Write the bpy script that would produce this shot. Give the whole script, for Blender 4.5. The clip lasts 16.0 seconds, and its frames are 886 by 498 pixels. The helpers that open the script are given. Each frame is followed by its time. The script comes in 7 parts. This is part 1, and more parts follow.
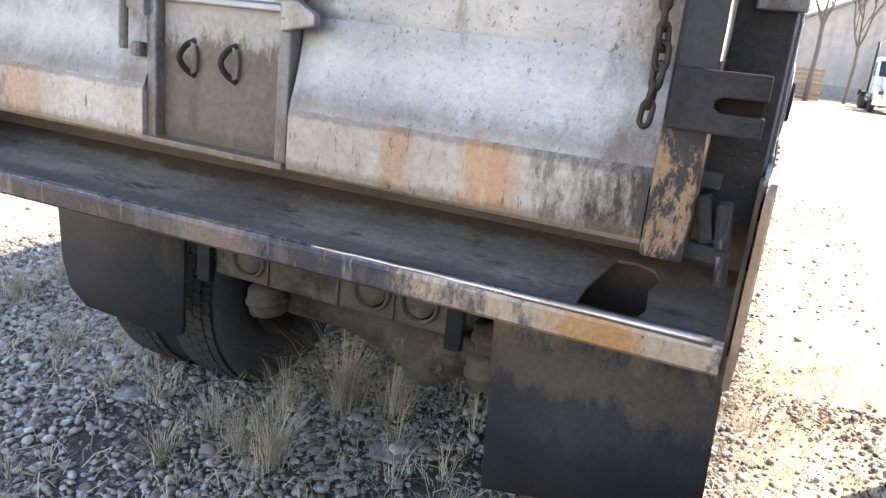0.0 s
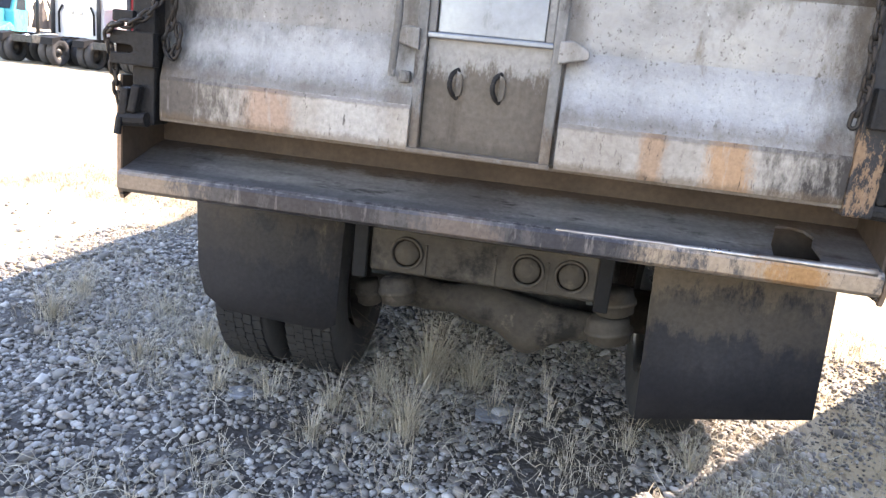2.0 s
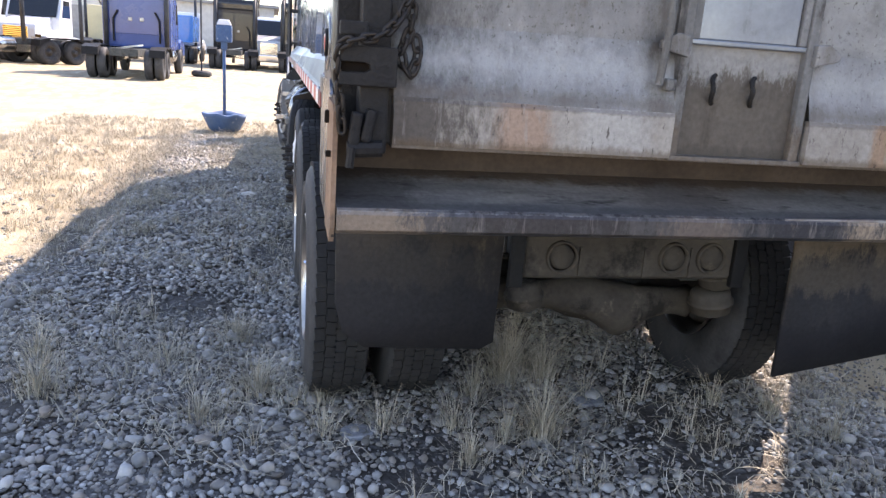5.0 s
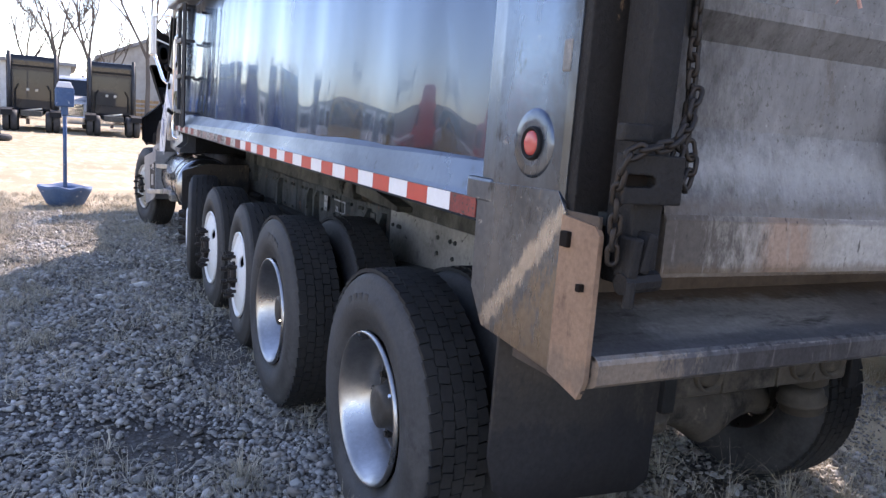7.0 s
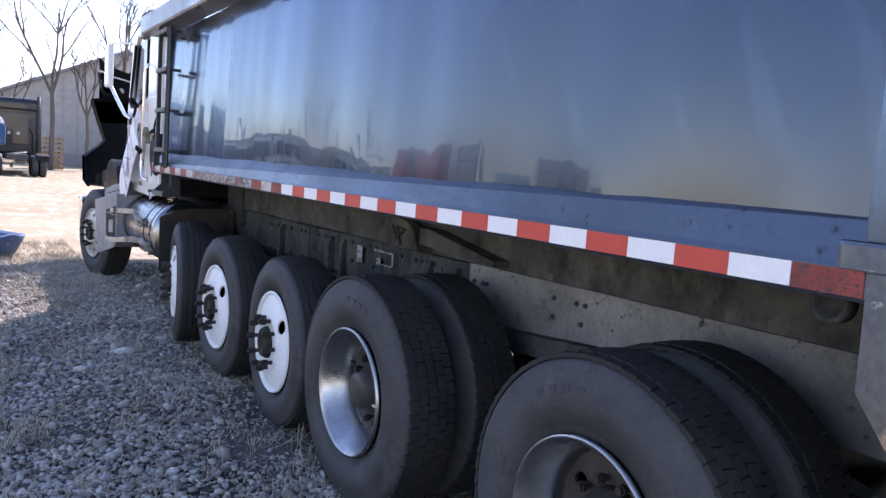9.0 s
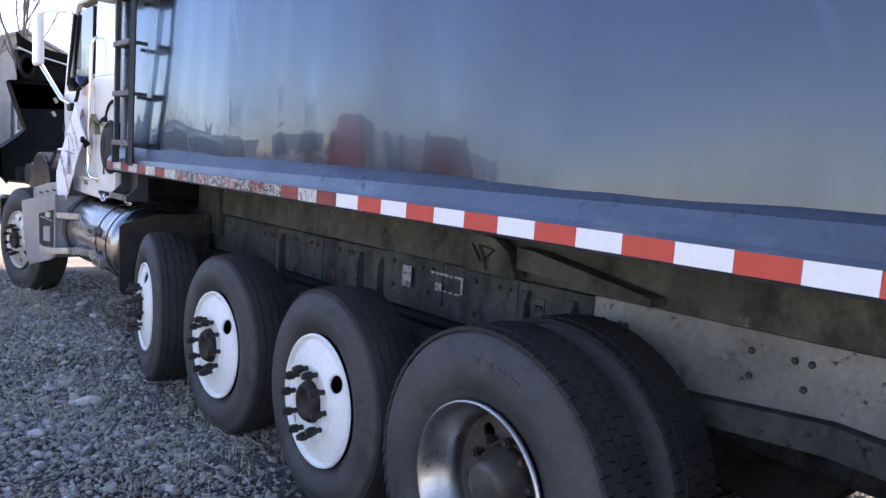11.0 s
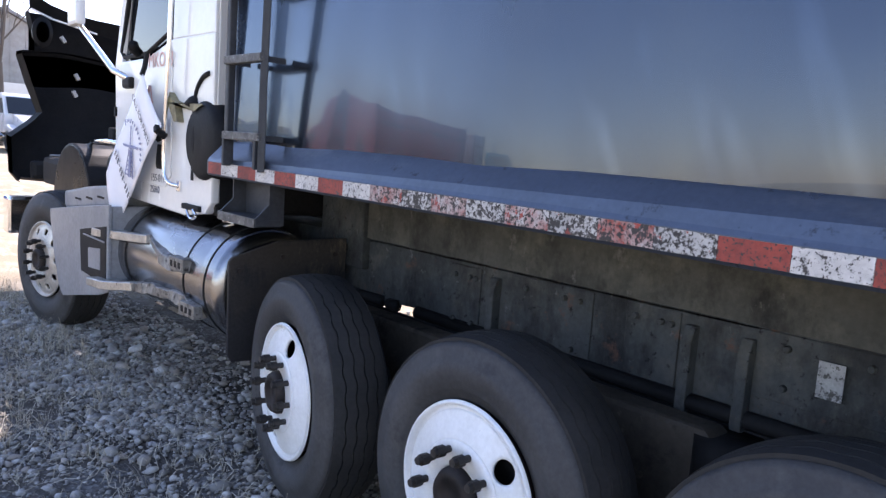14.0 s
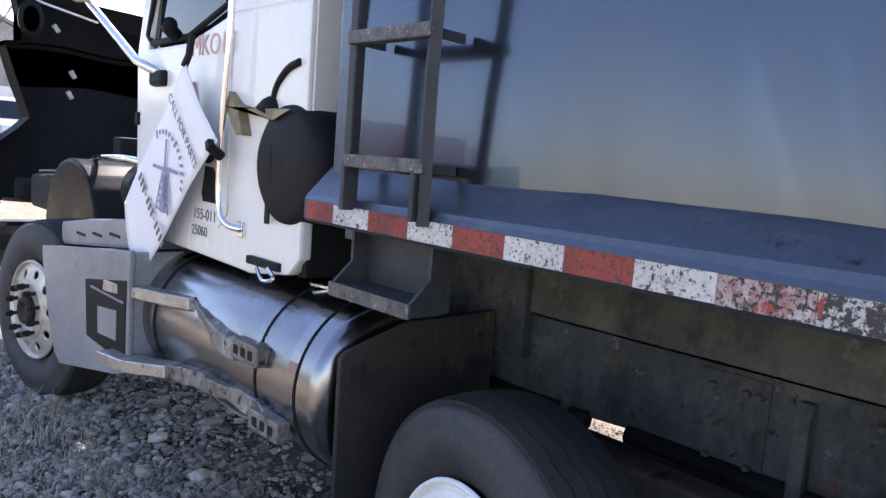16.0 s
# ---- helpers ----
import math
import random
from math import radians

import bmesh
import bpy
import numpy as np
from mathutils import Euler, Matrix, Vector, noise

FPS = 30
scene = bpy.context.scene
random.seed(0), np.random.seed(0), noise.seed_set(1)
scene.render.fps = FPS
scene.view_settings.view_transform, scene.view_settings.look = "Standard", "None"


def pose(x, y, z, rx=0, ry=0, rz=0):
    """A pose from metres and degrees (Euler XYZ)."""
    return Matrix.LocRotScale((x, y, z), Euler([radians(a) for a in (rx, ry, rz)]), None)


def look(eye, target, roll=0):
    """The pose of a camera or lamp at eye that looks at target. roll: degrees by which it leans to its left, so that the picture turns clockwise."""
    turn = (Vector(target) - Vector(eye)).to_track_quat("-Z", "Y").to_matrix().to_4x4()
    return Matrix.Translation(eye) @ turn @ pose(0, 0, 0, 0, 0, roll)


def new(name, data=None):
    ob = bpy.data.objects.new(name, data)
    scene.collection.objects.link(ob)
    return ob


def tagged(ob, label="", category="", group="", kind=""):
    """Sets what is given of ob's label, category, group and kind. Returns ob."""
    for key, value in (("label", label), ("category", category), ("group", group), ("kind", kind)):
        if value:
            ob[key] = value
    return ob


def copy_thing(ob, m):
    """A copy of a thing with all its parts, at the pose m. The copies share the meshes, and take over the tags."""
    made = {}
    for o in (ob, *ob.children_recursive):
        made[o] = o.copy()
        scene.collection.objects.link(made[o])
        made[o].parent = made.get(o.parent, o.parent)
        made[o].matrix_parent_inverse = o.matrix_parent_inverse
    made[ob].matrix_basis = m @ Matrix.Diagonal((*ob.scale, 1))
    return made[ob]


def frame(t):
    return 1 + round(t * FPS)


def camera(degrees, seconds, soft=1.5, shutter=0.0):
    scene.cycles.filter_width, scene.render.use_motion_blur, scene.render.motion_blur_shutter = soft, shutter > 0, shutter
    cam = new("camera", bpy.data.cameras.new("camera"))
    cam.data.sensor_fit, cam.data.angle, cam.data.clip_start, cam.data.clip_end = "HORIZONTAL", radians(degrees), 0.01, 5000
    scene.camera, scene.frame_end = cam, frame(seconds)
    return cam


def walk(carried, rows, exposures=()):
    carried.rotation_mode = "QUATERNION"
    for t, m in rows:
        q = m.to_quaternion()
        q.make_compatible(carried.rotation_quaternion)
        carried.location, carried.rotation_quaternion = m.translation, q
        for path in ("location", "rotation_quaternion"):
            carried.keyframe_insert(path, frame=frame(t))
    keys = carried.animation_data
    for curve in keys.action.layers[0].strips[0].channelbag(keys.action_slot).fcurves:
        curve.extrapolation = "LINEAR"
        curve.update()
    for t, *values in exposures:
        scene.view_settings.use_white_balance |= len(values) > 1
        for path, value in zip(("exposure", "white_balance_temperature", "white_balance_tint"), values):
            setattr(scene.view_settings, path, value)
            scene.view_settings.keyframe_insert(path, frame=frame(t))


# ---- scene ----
cam = camera(61.4, 16.0, soft=1.4)
PATH = [
    (0, (1.157, -1.431, 1.603), (0.425, 0.347, 1.054), 6.3),
    (0.5, (0.989, -1.726, 1.613), (0.367, 0.103, 1.094), 6.2),
    (1, (0.763, -1.862, 1.586), (0.234, -0.001, 1.082), 6.3),
    (1.5, (0.473, -2.012, 1.597), (0.06, -0.119, 1.101), 6.2),
    (2, (0.231, -2.23, 1.538), (-0.067, -0.311, 1.061), 6.1),
    (2.5, (-0.159, -2.381, 1.521), (-0.282, -0.44, 1.053), 5.9),
    (3, (-0.501, -2.523, 1.517), (-0.502, -0.579, 1.048), 5.6),
    (3.2, (-0.602, -2.565, 1.506), (-0.568, -0.619, 1.047), 5.7),
    (5.3, (-1.583, -1.988, 1.532), (-1.05, -0.126, 1.032), 4.6),
    (5.5, (-1.708, -1.951, 1.507), (-1.118, -0.101, 1.028), 5.0),
    (6, (-1.984, -1.715, 1.515), (-1.305, 0.104, 1.032), 4.6),
    (6.5, (-2.125, -1.462, 1.553), (-1.318, 0.313, 1.107), 4.5),
    (7, (-2.276, -1.216, 1.559), (-1.368, 0.538, 1.245), 4.3),
    (7.5, (-2.466, -1.011, 1.556), (-1.502, 0.727, 1.327), 4.2),
    (8, (-2.601, -0.746, 1.532), (-1.574, 0.958, 1.323), 4.1),
    (8.5, (-2.699, -0.44, 1.524), (-1.628, 1.238, 1.326), 4.3),
    (8.7, (-2.738, -0.339, 1.515), (-1.653, 1.329, 1.316), 4.2),
    (10.8, (-2.85, 0.99, 1.536), (-1.571, 2.513, 1.319), 3.8),
    (11, (-2.864, 1.113, 1.535), (-1.578, 2.628, 1.314), 3.8),
    (11.5, (-2.81, 1.459, 1.551), (-1.521, 2.969, 1.309), 3.8),
    (12, (-2.864, 1.846, 1.538), (-1.57, 3.351, 1.286), 3.8),
    (12.5, (-2.895, 2.211, 1.533), (-1.599, 3.713, 1.277), 3.8),
    (13, (-2.797, 2.596, 1.535), (-1.496, 4.092, 1.274), 3.8),
    (13.5, (-2.767, 2.973, 1.51), (-1.459, 4.465, 1.255), 3.9),
    (14, (-2.781, 3.351, 1.54), (-1.459, 4.83, 1.282), 4.0),
    (14.5, (-2.684, 3.744, 1.554), (-1.348, 5.209, 1.295), 4.0),
    (15, (-2.654, 4.126, 1.54), (-1.308, 5.585, 1.288), 4.2),
    (15.5, (-2.617, 4.455, 1.545), (-1.267, 5.91, 1.305), 4.4),
    (16, (-2.482, 4.845, 1.569), (-1.127, 6.297, 1.331), 4.4),
]
EXPOSURES = [(0.0, 2.66, 7850, 21), (1.0, 2.70, 8050, 21), (1.5, 2.72, 7850, 21), (2.2, 2.9, 7600, 21), (2.6, 3.15, 7300, 20), (3.0, 2.95, 7150, 20), (5.5, 1.95, 7350, 23), (6.5, 2.05, 7200, 24), (7.5, 1.22, 6500, 26),
             (8.5, 1.38, 6450, 27), (11.0, 1.65, 6500, 26), (13.5, 1.65, 6600, 25), (16.0, 1.58, 6700, 24)]
walk(cam, [(t, look(eye, target, roll)) for t, eye, target, roll in PATH], EXPOSURES)

# ---- world and sun ----
SUN = Vector((0.63, 0.80, 1.0)).normalized()          # towards the sun
world = bpy.data.worlds.new("world")
scene.world = world
world.use_nodes = True
_wn = world.node_tree
_sky = _wn.nodes.new("ShaderNodeTexSky")
_sky.sky_type, _sky.sun_disc = "NISHITA", False
_sky.dust_density, _sky.air_density = 0.1, 1.0
_sky.sun_elevation = math.asin(SUN.z)
_sky.sun_rotation = math.atan2(SUN.x, SUN.y)
_wn.links.new(_sky.outputs[0], _wn.nodes["Background"].inputs[0])
_wn.nodes["Background"].inputs[1].default_value = 0.15
_sd = bpy.data.lights.new("sun", "SUN")
_sd.energy, _sd.angle, _sd.color = 3.6, radians(0.5), (1.0, 0.95, 0.88)
sun = new("sun", _sd)
sun.matrix_world = look(SUN * 50, (0, 0, 0))


# ---- material helpers ----
class Nodes:
    """A small node graph round one Principled shader."""

    def __init__(self, name):
        self.m = bpy.data.materials.new(name)
        self.m.use_nodes = True
        self.t = self.m.node_tree
        self.p = self.t.nodes["Principled BSDF"]
        self.co = self.t.nodes.new("ShaderNodeTexCoord").outputs["Object"]

    def shuffle(self):
        """Moves the pattern on by a chance amount for each object."""
        n = self.t.nodes.new("ShaderNodeVectorMath")
        n.operation = "MULTIPLY_ADD"
        rnd = self.t.nodes.new("ShaderNodeCombineXYZ")
        self.link(self.random(), rnd.inputs[0])
        self.link(self.random(), rnd.inputs[1])
        self.link(rnd.outputs[0], n.inputs[0])
        n.inputs[1].default_value = (31, 17, 0)
        self.link(self.co, n.inputs[2])
        self.co = n.outputs[0]

    def link(self, a, b):
        self.t.links.new(a, b)

    def mapped(self, scale=(1, 1, 1), shift=(0, 0, 0)):
        n = self.t.nodes.new("ShaderNodeMapping")
        n.inputs["Scale"].default_value = scale
        n.inputs["Location"].default_value = shift
        self.link(self.co, n.inputs["Vector"])
        return n.outputs[0]

    def noise(self, scale, detail=4, stretch=(1, 1, 1), rough=0.6, shift=(0, 0, 0)):
        n = self.t.nodes.new("ShaderNodeTexNoise")
        n.inputs["Scale"].default_value, n.inputs["Detail"].default_value = scale, detail
        n.inputs["Roughness"].default_value = rough
        self.link(self.mapped(stretch, shift), n.inputs["Vector"])
        return n.outputs["Fac"]

    def voronoi(self, scale, out="Distance", feature="F1"):
        n = self.t.nodes.new("ShaderNodeTexVoronoi")
        n.feature = feature
        n.inputs["Scale"].default_value = scale
        self.link(self.co, n.inputs["Vector"])
        return n.outputs[out]

    def ramp(self, fac, lo, hi, a=(0, 0, 0), b=(1, 1, 1)):
        n = self.t.nodes.new("ShaderNodeValToRGB")
        n.color_ramp.elements[0].position, n.color_ramp.elements[1].position = lo, hi
        n.color_ramp.elements[0].color, n.color_ramp.elements[1].color = (*a, 1), (*b, 1)
        self.link(fac, n.inputs[0])
        return n.outputs[0]

    def mix(self, fac, a, b, kind="MIX"):
        n = self.t.nodes.new("ShaderNodeMix")
        n.data_type, n.blend_type = "RGBA", kind
        for value, s in ((fac, n.inputs[0]), (a, n.inputs[6]), (b, n.inputs[7])):
            if isinstance(value, (int, float)):
                s.default_value = value
            elif isinstance(value, tuple):
                s.default_value = (*value, 1)
            else:
                self.link(value, s)
        return n.outputs[2]

    def math(self, op, a, b):
        n = self.t.nodes.new("ShaderNodeMath")
        n.operation = op
        for value, s in ((a, n.inputs[0]), (b, n.inputs[1])):
            if isinstance(value, (int, float)):
                s.default_value = value
            else:
                self.link(value, s)
        return n.outputs[0]

    def axis(self, which):
        n = self.t.nodes.new("ShaderNodeSeparateXYZ")
        self.link(self.co, n.inputs[0])
        return n.outputs[which]

    def random(self):
        return self.t.nodes.new("ShaderNodeObjectInfo").outputs["Random"]

    def island(self):
        return self.t.nodes.new("ShaderNodeNewGeometry").outputs["Random Per Island"]

    def out(self, color, rough=0.6, metal=0.0, bump=None, strength=0.3, distance=0.01, spec=0.5, coat=0.0):
        p = self.p
        for value, key in ((color, "Base Color"), (rough, "Roughness"), (metal, "Metallic")):
            if isinstance(value, tuple):
                p.inputs[key].default_value = (*value, 1)
            elif isinstance(value, (int, float)):
                p.inputs[key].default_value = value
            else:
                self.link(value, p.inputs[key])
        p.inputs["Specular IOR Level"].default_value = spec
        p.inputs["Coat Weight"].default_value = coat
        if bump is not None:
            n = self.t.nodes.new("ShaderNodeBump")
            n.inputs["Strength"].default_value, n.inputs["Distance"].default_value = strength, distance
            self.link(bump, n.inputs["Height"])
            self.link(n.outputs[0], p.inputs["Normal"])
        return self.m


def surface(name, base, other, rough=0.6, metal=0.0, big=1.5, fine=45, stretch=(1, 1, 1), spots=(), bump=0.25, dist=0.004, coat=0.0, spec=0.22, grain=0.35, vary=False):
    """A worn surface: two tones in large patches, fine grain, and spots of (colour, scale, low, high, stretch)."""
    g = Nodes(name)
    if vary:
        g.shuffle()
    n1, n2 = g.noise(big, 5, stretch), g.noise(fine, 3)
    c = g.mix(g.ramp(n1, 0.35, 0.65), base, other)
    c = g.mix(grain, c, g.ramp(n2, 0.3, 0.7, (0.35,) * 3, (1.0,) * 3), "MULTIPLY")
    k = 0
    for colour, scale, lo, hi, st in spots:
        k += 7
        c = g.mix(g.ramp(g.noise(scale, 6, st, 0.7, (k, 2 * k, 3 * k)), lo, hi), c, colour)
    r = g.ramp(n1, 0.3, 0.7, (max(rough - 0.1, 0.02),) * 3, (min(rough + 0.12, 1.0),) * 3)
    return g.out(c, r, metal, n2, bump, dist, spec, coat)


def plain(name, colour, rough=0.5, metal=0.0, coat=0.0):
    g = Nodes(name)
    c = g.mix(0.25, colour, g.ramp(g.noise(25, 3), 0.3, 0.7, (0.5,) * 3, (1.0,) * 3), "MULTIPLY")
    return g.out(c, rough, metal, coat=coat)


ZS = (1.0, 1.0, 0.12)      # streaks that run down
M = {}
def stained(name, base, other, zones, rough=0.5, metal=0.15, fine=70, scratch=None, zone_noise=5.0, patch=2.4, stretch=(1, 1, 0.4), spots=(), bump=0.3, rag_by=4.5, edge=0.5, grain=0.4):
    """Steel with stains of their own shape: zones of (colour, direction, centre, half width, strength) and spots as in surface()."""
    g = Nodes(name)
    n2 = g.noise(fine, 4)
    wide = g.noise(patch, 6, stretch, 0.65)
    c = g.mix(g.ramp(wide, 0.36, 0.64), base, other)
    k = 0
    for colour, scale, lo, hi, st in spots:
        k += 7
        c = g.mix(g.ramp(g.noise(scale, 6, st, 0.7, (k, 2 * k, 3 * k)), lo, hi), c, colour)
    for colour, way, centre, half, strength in zones:
        k += 5
        n = g.t.nodes.new("ShaderNodeVectorMath")
        n.operation = "DOT_PRODUCT"
        g.link(g.co, n.inputs[0])
        n.inputs[1].default_value = way
        near = g.math("SUBTRACT", 1.0, g.math("DIVIDE", g.math("ABSOLUTE", g.math("SUBTRACT", n.outputs["Value"], centre), 0.0), half))
        rag = g.math("ADD", near, g.math("MULTIPLY", g.math("SUBTRACT", g.noise(zone_noise + 0.3 * k, 8, (1, 1, 0.4), 0.8, (k, k, k)), 0.5), rag_by))
        c = g.mix(g.math("MULTIPLY", g.ramp(rag, 0.0, edge), min(0.95, 1.8 * strength)), c, colour)
    if scratch:
        c = g.mix(g.math("MULTIPLY", g.ramp(g.noise(26, 5, ZS, 0.7, (2, 8, 1)), 0.6, 0.72), 0.75), c, scratch)
        c = g.mix(g.math("MULTIPLY", g.ramp(g.noise(55, 5, (1, 1, 0.25), 0.75, (4, 1, 6)), 0.6, 0.68), 0.8), c, (0.06, 0.05, 0.045))
    c = g.mix(grain, c, g.ramp(n2, 0.3, 0.7, (0.35,) * 3, (1.0,) * 3), "MULTIPLY")
    r = g.ramp(wide, 0.3, 0.7, (max(rough - 0.12, 0.05),) * 3, (min(rough + 0.15, 1.0),) * 3)
    return g.out(c, r, metal, n2, bump, 0.004, 0.1)


AX, AY, AZ = (1, 0, 0), (0, 1, 0), (0, 0, 1)
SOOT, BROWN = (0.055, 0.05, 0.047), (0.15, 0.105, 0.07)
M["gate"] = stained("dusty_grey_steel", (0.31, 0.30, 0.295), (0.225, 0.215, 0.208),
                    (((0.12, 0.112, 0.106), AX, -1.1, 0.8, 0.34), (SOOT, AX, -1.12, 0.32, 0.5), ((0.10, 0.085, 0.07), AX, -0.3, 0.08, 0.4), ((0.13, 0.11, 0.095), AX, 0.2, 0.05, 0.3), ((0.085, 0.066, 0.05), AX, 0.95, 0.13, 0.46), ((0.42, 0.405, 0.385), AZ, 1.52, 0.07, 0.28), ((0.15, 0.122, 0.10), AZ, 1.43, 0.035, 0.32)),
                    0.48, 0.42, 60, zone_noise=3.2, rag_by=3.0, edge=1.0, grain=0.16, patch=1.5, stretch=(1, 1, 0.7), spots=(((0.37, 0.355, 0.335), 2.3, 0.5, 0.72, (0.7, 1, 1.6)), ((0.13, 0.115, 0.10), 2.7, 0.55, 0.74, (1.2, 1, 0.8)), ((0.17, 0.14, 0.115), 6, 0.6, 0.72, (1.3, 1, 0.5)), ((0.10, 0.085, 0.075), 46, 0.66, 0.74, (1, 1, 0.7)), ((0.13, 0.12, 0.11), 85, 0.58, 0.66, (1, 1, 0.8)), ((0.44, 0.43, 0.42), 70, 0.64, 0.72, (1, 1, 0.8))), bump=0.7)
M["gate_bar"] = stained("grimy_gate_bar", (0.23, 0.225, 0.22), (0.15, 0.14, 0.13), ((BROWN, AZ, 1.3, 0.12, 0.35),), 0.5, 0.15, spots=(((0.06, 0.05, 0.045), 14, 0.54, 0.68, (1, 1, 0.4)), ((0.36, 0.34, 0.32), 9, 0.58, 0.7, (1, 1, 0.5))))
M["door"] = stained("tan_dusted_steel", (0.135, 0.115, 0.096), (0.095, 0.079, 0.066),
                    (((0.32, 0.305, 0.29), AZ, 1.60, 0.085, 0.48), ((0.09, 0.075, 0.062), AZ, 1.29, 0.03, 0.35)), 0.5, 0.1, 60, spots=(((0.12, 0.10, 0.085), 40, 0.66, 0.72, (1, 1, 0.5)), ((0.085, 0.068, 0.055), 11, 0.54, 0.72, ZS), ((0.24, 0.22, 0.2), 8, 0.6, 0.75, ZS)))
M["band"] = stained("scraped_steel_band", (0.42, 0.385, 0.345), (0.31, 0.27, 0.235),
                    (((0.46, 0.44, 0.415), AX, -0.44, 0.16, 0.35), ((0.37, 0.235, 0.165), AX, -0.72, 0.1, 0.4), ((0.05, 0.04, 0.035), AX, -1.05, 0.27, 0.45), ((0.36, 0.19, 0.09), AX, 0.46, 0.05, 0.33), ((0.42, 0.215, 0.09), AX, 0.67, 0.08, 0.38), ((0.04, 0.035, 0.033), AX, 1.05, 0.3, 0.53), (BROWN, AZ, 1.28, 0.025, 0.3), ((0.10, 0.08, 0.065), AZ, 1.405, 0.012, 0.25)), scratch=(0.34, 0.31, 0.28), zone_noise=8.0, rag_by=2.8, edge=0.6)
M["post"] = surface("black_worn_steel", (0.022, 0.021, 0.022), (0.045, 0.042, 0.04), 0.5, 0.2, 4, 70, (1, 1, 0.4),
                    spots=(((0.26, 0.17, 0.11), 11, 0.66, 0.71, (1.3, 1, 0.5)), ((0.22, 0.21, 0.20), 20, 0.69, 0.75, ZS)), spec=0.06, bump=0.6, dist=0.007)
M["post_bare"] = stained("black_steel_with_bare_foot", (0.035, 0.034, 0.036), (0.075, 0.073, 0.074),
                         (((0.36, 0.225, 0.135), AZ, 1.36, 0.09, 0.36),), zone_noise=18.0, rag_by=11.0, scratch=(0.2, 0.17, 0.15))
M["apron"] = stained("worn_dark_apron_steel", (0.17, 0.166, 0.17), (0.27, 0.262, 0.258),
                     (((0.14, 0.098, 0.07), AY, 0.30, 0.08, 0.5), ((0.10, 0.072, 0.056), AX, 1.05, 0.3, 0.3), ((0.055, 0.05, 0.05), AX, -0.1, 0.2, 0.22), ((0.06, 0.055, 0.055), AX, -1.15, 0.2, 0.3), ((0.10, 0.098, 0.107), AY, 0.05, 0.04, 0.3)), 0.42, 0.35, 60, patch=2.6, stretch=(0.6, 2, 1), rag_by=2.4,
                     spots=(((0.36, 0.35, 0.34), 3.2, 0.46, 0.70, (0.45, 2.5, 1)), ((0.05, 0.047, 0.048), 7, 0.56, 0.68, (0.6, 2, 1)), ((0.40, 0.39, 0.38), 11, 0.62, 0.72, (0.5, 2, 1))))
M["lip"] = stained("apron_lip_steel", (0.10, 0.097, 0.10), (0.135, 0.122, 0.12),
                   (((0.48, 0.37, 0.28), AX, 0.95, 0.48, 0.5), ((0.42, 0.2, 0.06), AX, 0.92, 0.1, 0.4), ((0.34, 0.265, 0.205), AX, -1.15, 0.22, 0.4), ((0.30, 0.22, 0.175), AX, -0.1, 0.16, 0.2), ((0.05, 0.05, 0.06), AX, 0.25, 0.22, 0.42), ((0.06, 0.053, 0.055), AX, -0.6, 0.3, 0.38), ((0.42, 0.40, 0.39), (0, -0.35, 1), 1.083, 0.006, 0.25)), 0.38, 0.4, scratch=(0.3, 0.27, 0.25), zone_noise=10.0)
M["bright"] = surface("bare_worn_steel", (0.6, 0.58, 0.56), (0.36, 0.31, 0.27), 0.28, 0.9, 5, 60, (1, 1, 1), spots=(((0.2, 0.14, 0.1), 14, 0.58, 0.68, (1, 1, 1)),), bump=0.2)
M["rust"] = surface("brown_rusty_steel", (0.10, 0.074, 0.057), (0.062, 0.047, 0.038), 0.75, 0.0, 3, 50)
# near-black brown that stands for the shade inside holes and slots
M["hole"] = surface("hole_shade_brown", (0.009, 0.006, 0.005), (0.014, 0.009, 0.006), 0.9, 0.0, 9, 60)
M["orange"] = stained("orange_primer_steel", (0.36, 0.235, 0.16), (0.28, 0.18, 0.125), (((0.2, 0.15, 0.115), AZ, 1.03, 0.06, 0.35),), 0.55, 0.05, patch=5,
                      spots=(((0.15, 0.10, 0.075), 12, 0.6, 0.72, (1, 1, 0.4)), ((0.40, 0.33, 0.27), 7, 0.58, 0.7, ZS)))
DIAG = (0, 0.728, 0.685)
M["frame"] = surface("dirty_frame_steel", (0.050, 0.056, 0.058), (0.085, 0.09, 0.088), 0.8, 0.0, 3.5, 40, (1, 1, 0.7),
                     spots=(((0.10, 0.098, 0.085), 5, 0.48, 0.7, (1, 1, 1)), ((0.018, 0.018, 0.019), 4, 0.46, 0.66, (1, 1, 0.6)), ((0.115, 0.062, 0.045), 9, 0.6, 0.72, (1, 1, 1)), ((0.15, 0.155, 0.15), 16, 0.63, 0.74, (1, 1, 1)), ((0.015, 0.015, 0.016), 24, 0.6, 0.68, (1, 1, 1))), bump=0.5, dist=0.008)
M["sill"] = surface("dusty_underbody_paint", (0.10, 0.10, 0.088), (0.062, 0.063, 0.058), 0.8, 0.0, 2.2, 40, (1, 1, 0.8),
                    spots=(((0.125, 0.122, 0.10), 4, 0.5, 0.7, (1, 1, 1)), ((0.025, 0.025, 0.024), 3.2, 0.48, 0.66, (1, 1, 0.7)), ((0.17, 0.163, 0.15), 9, 0.62, 0.74, (1, 1, 0.7)), ((0.05, 0.045, 0.04), 14, 0.66, 0.72, (1, 1, 1))))
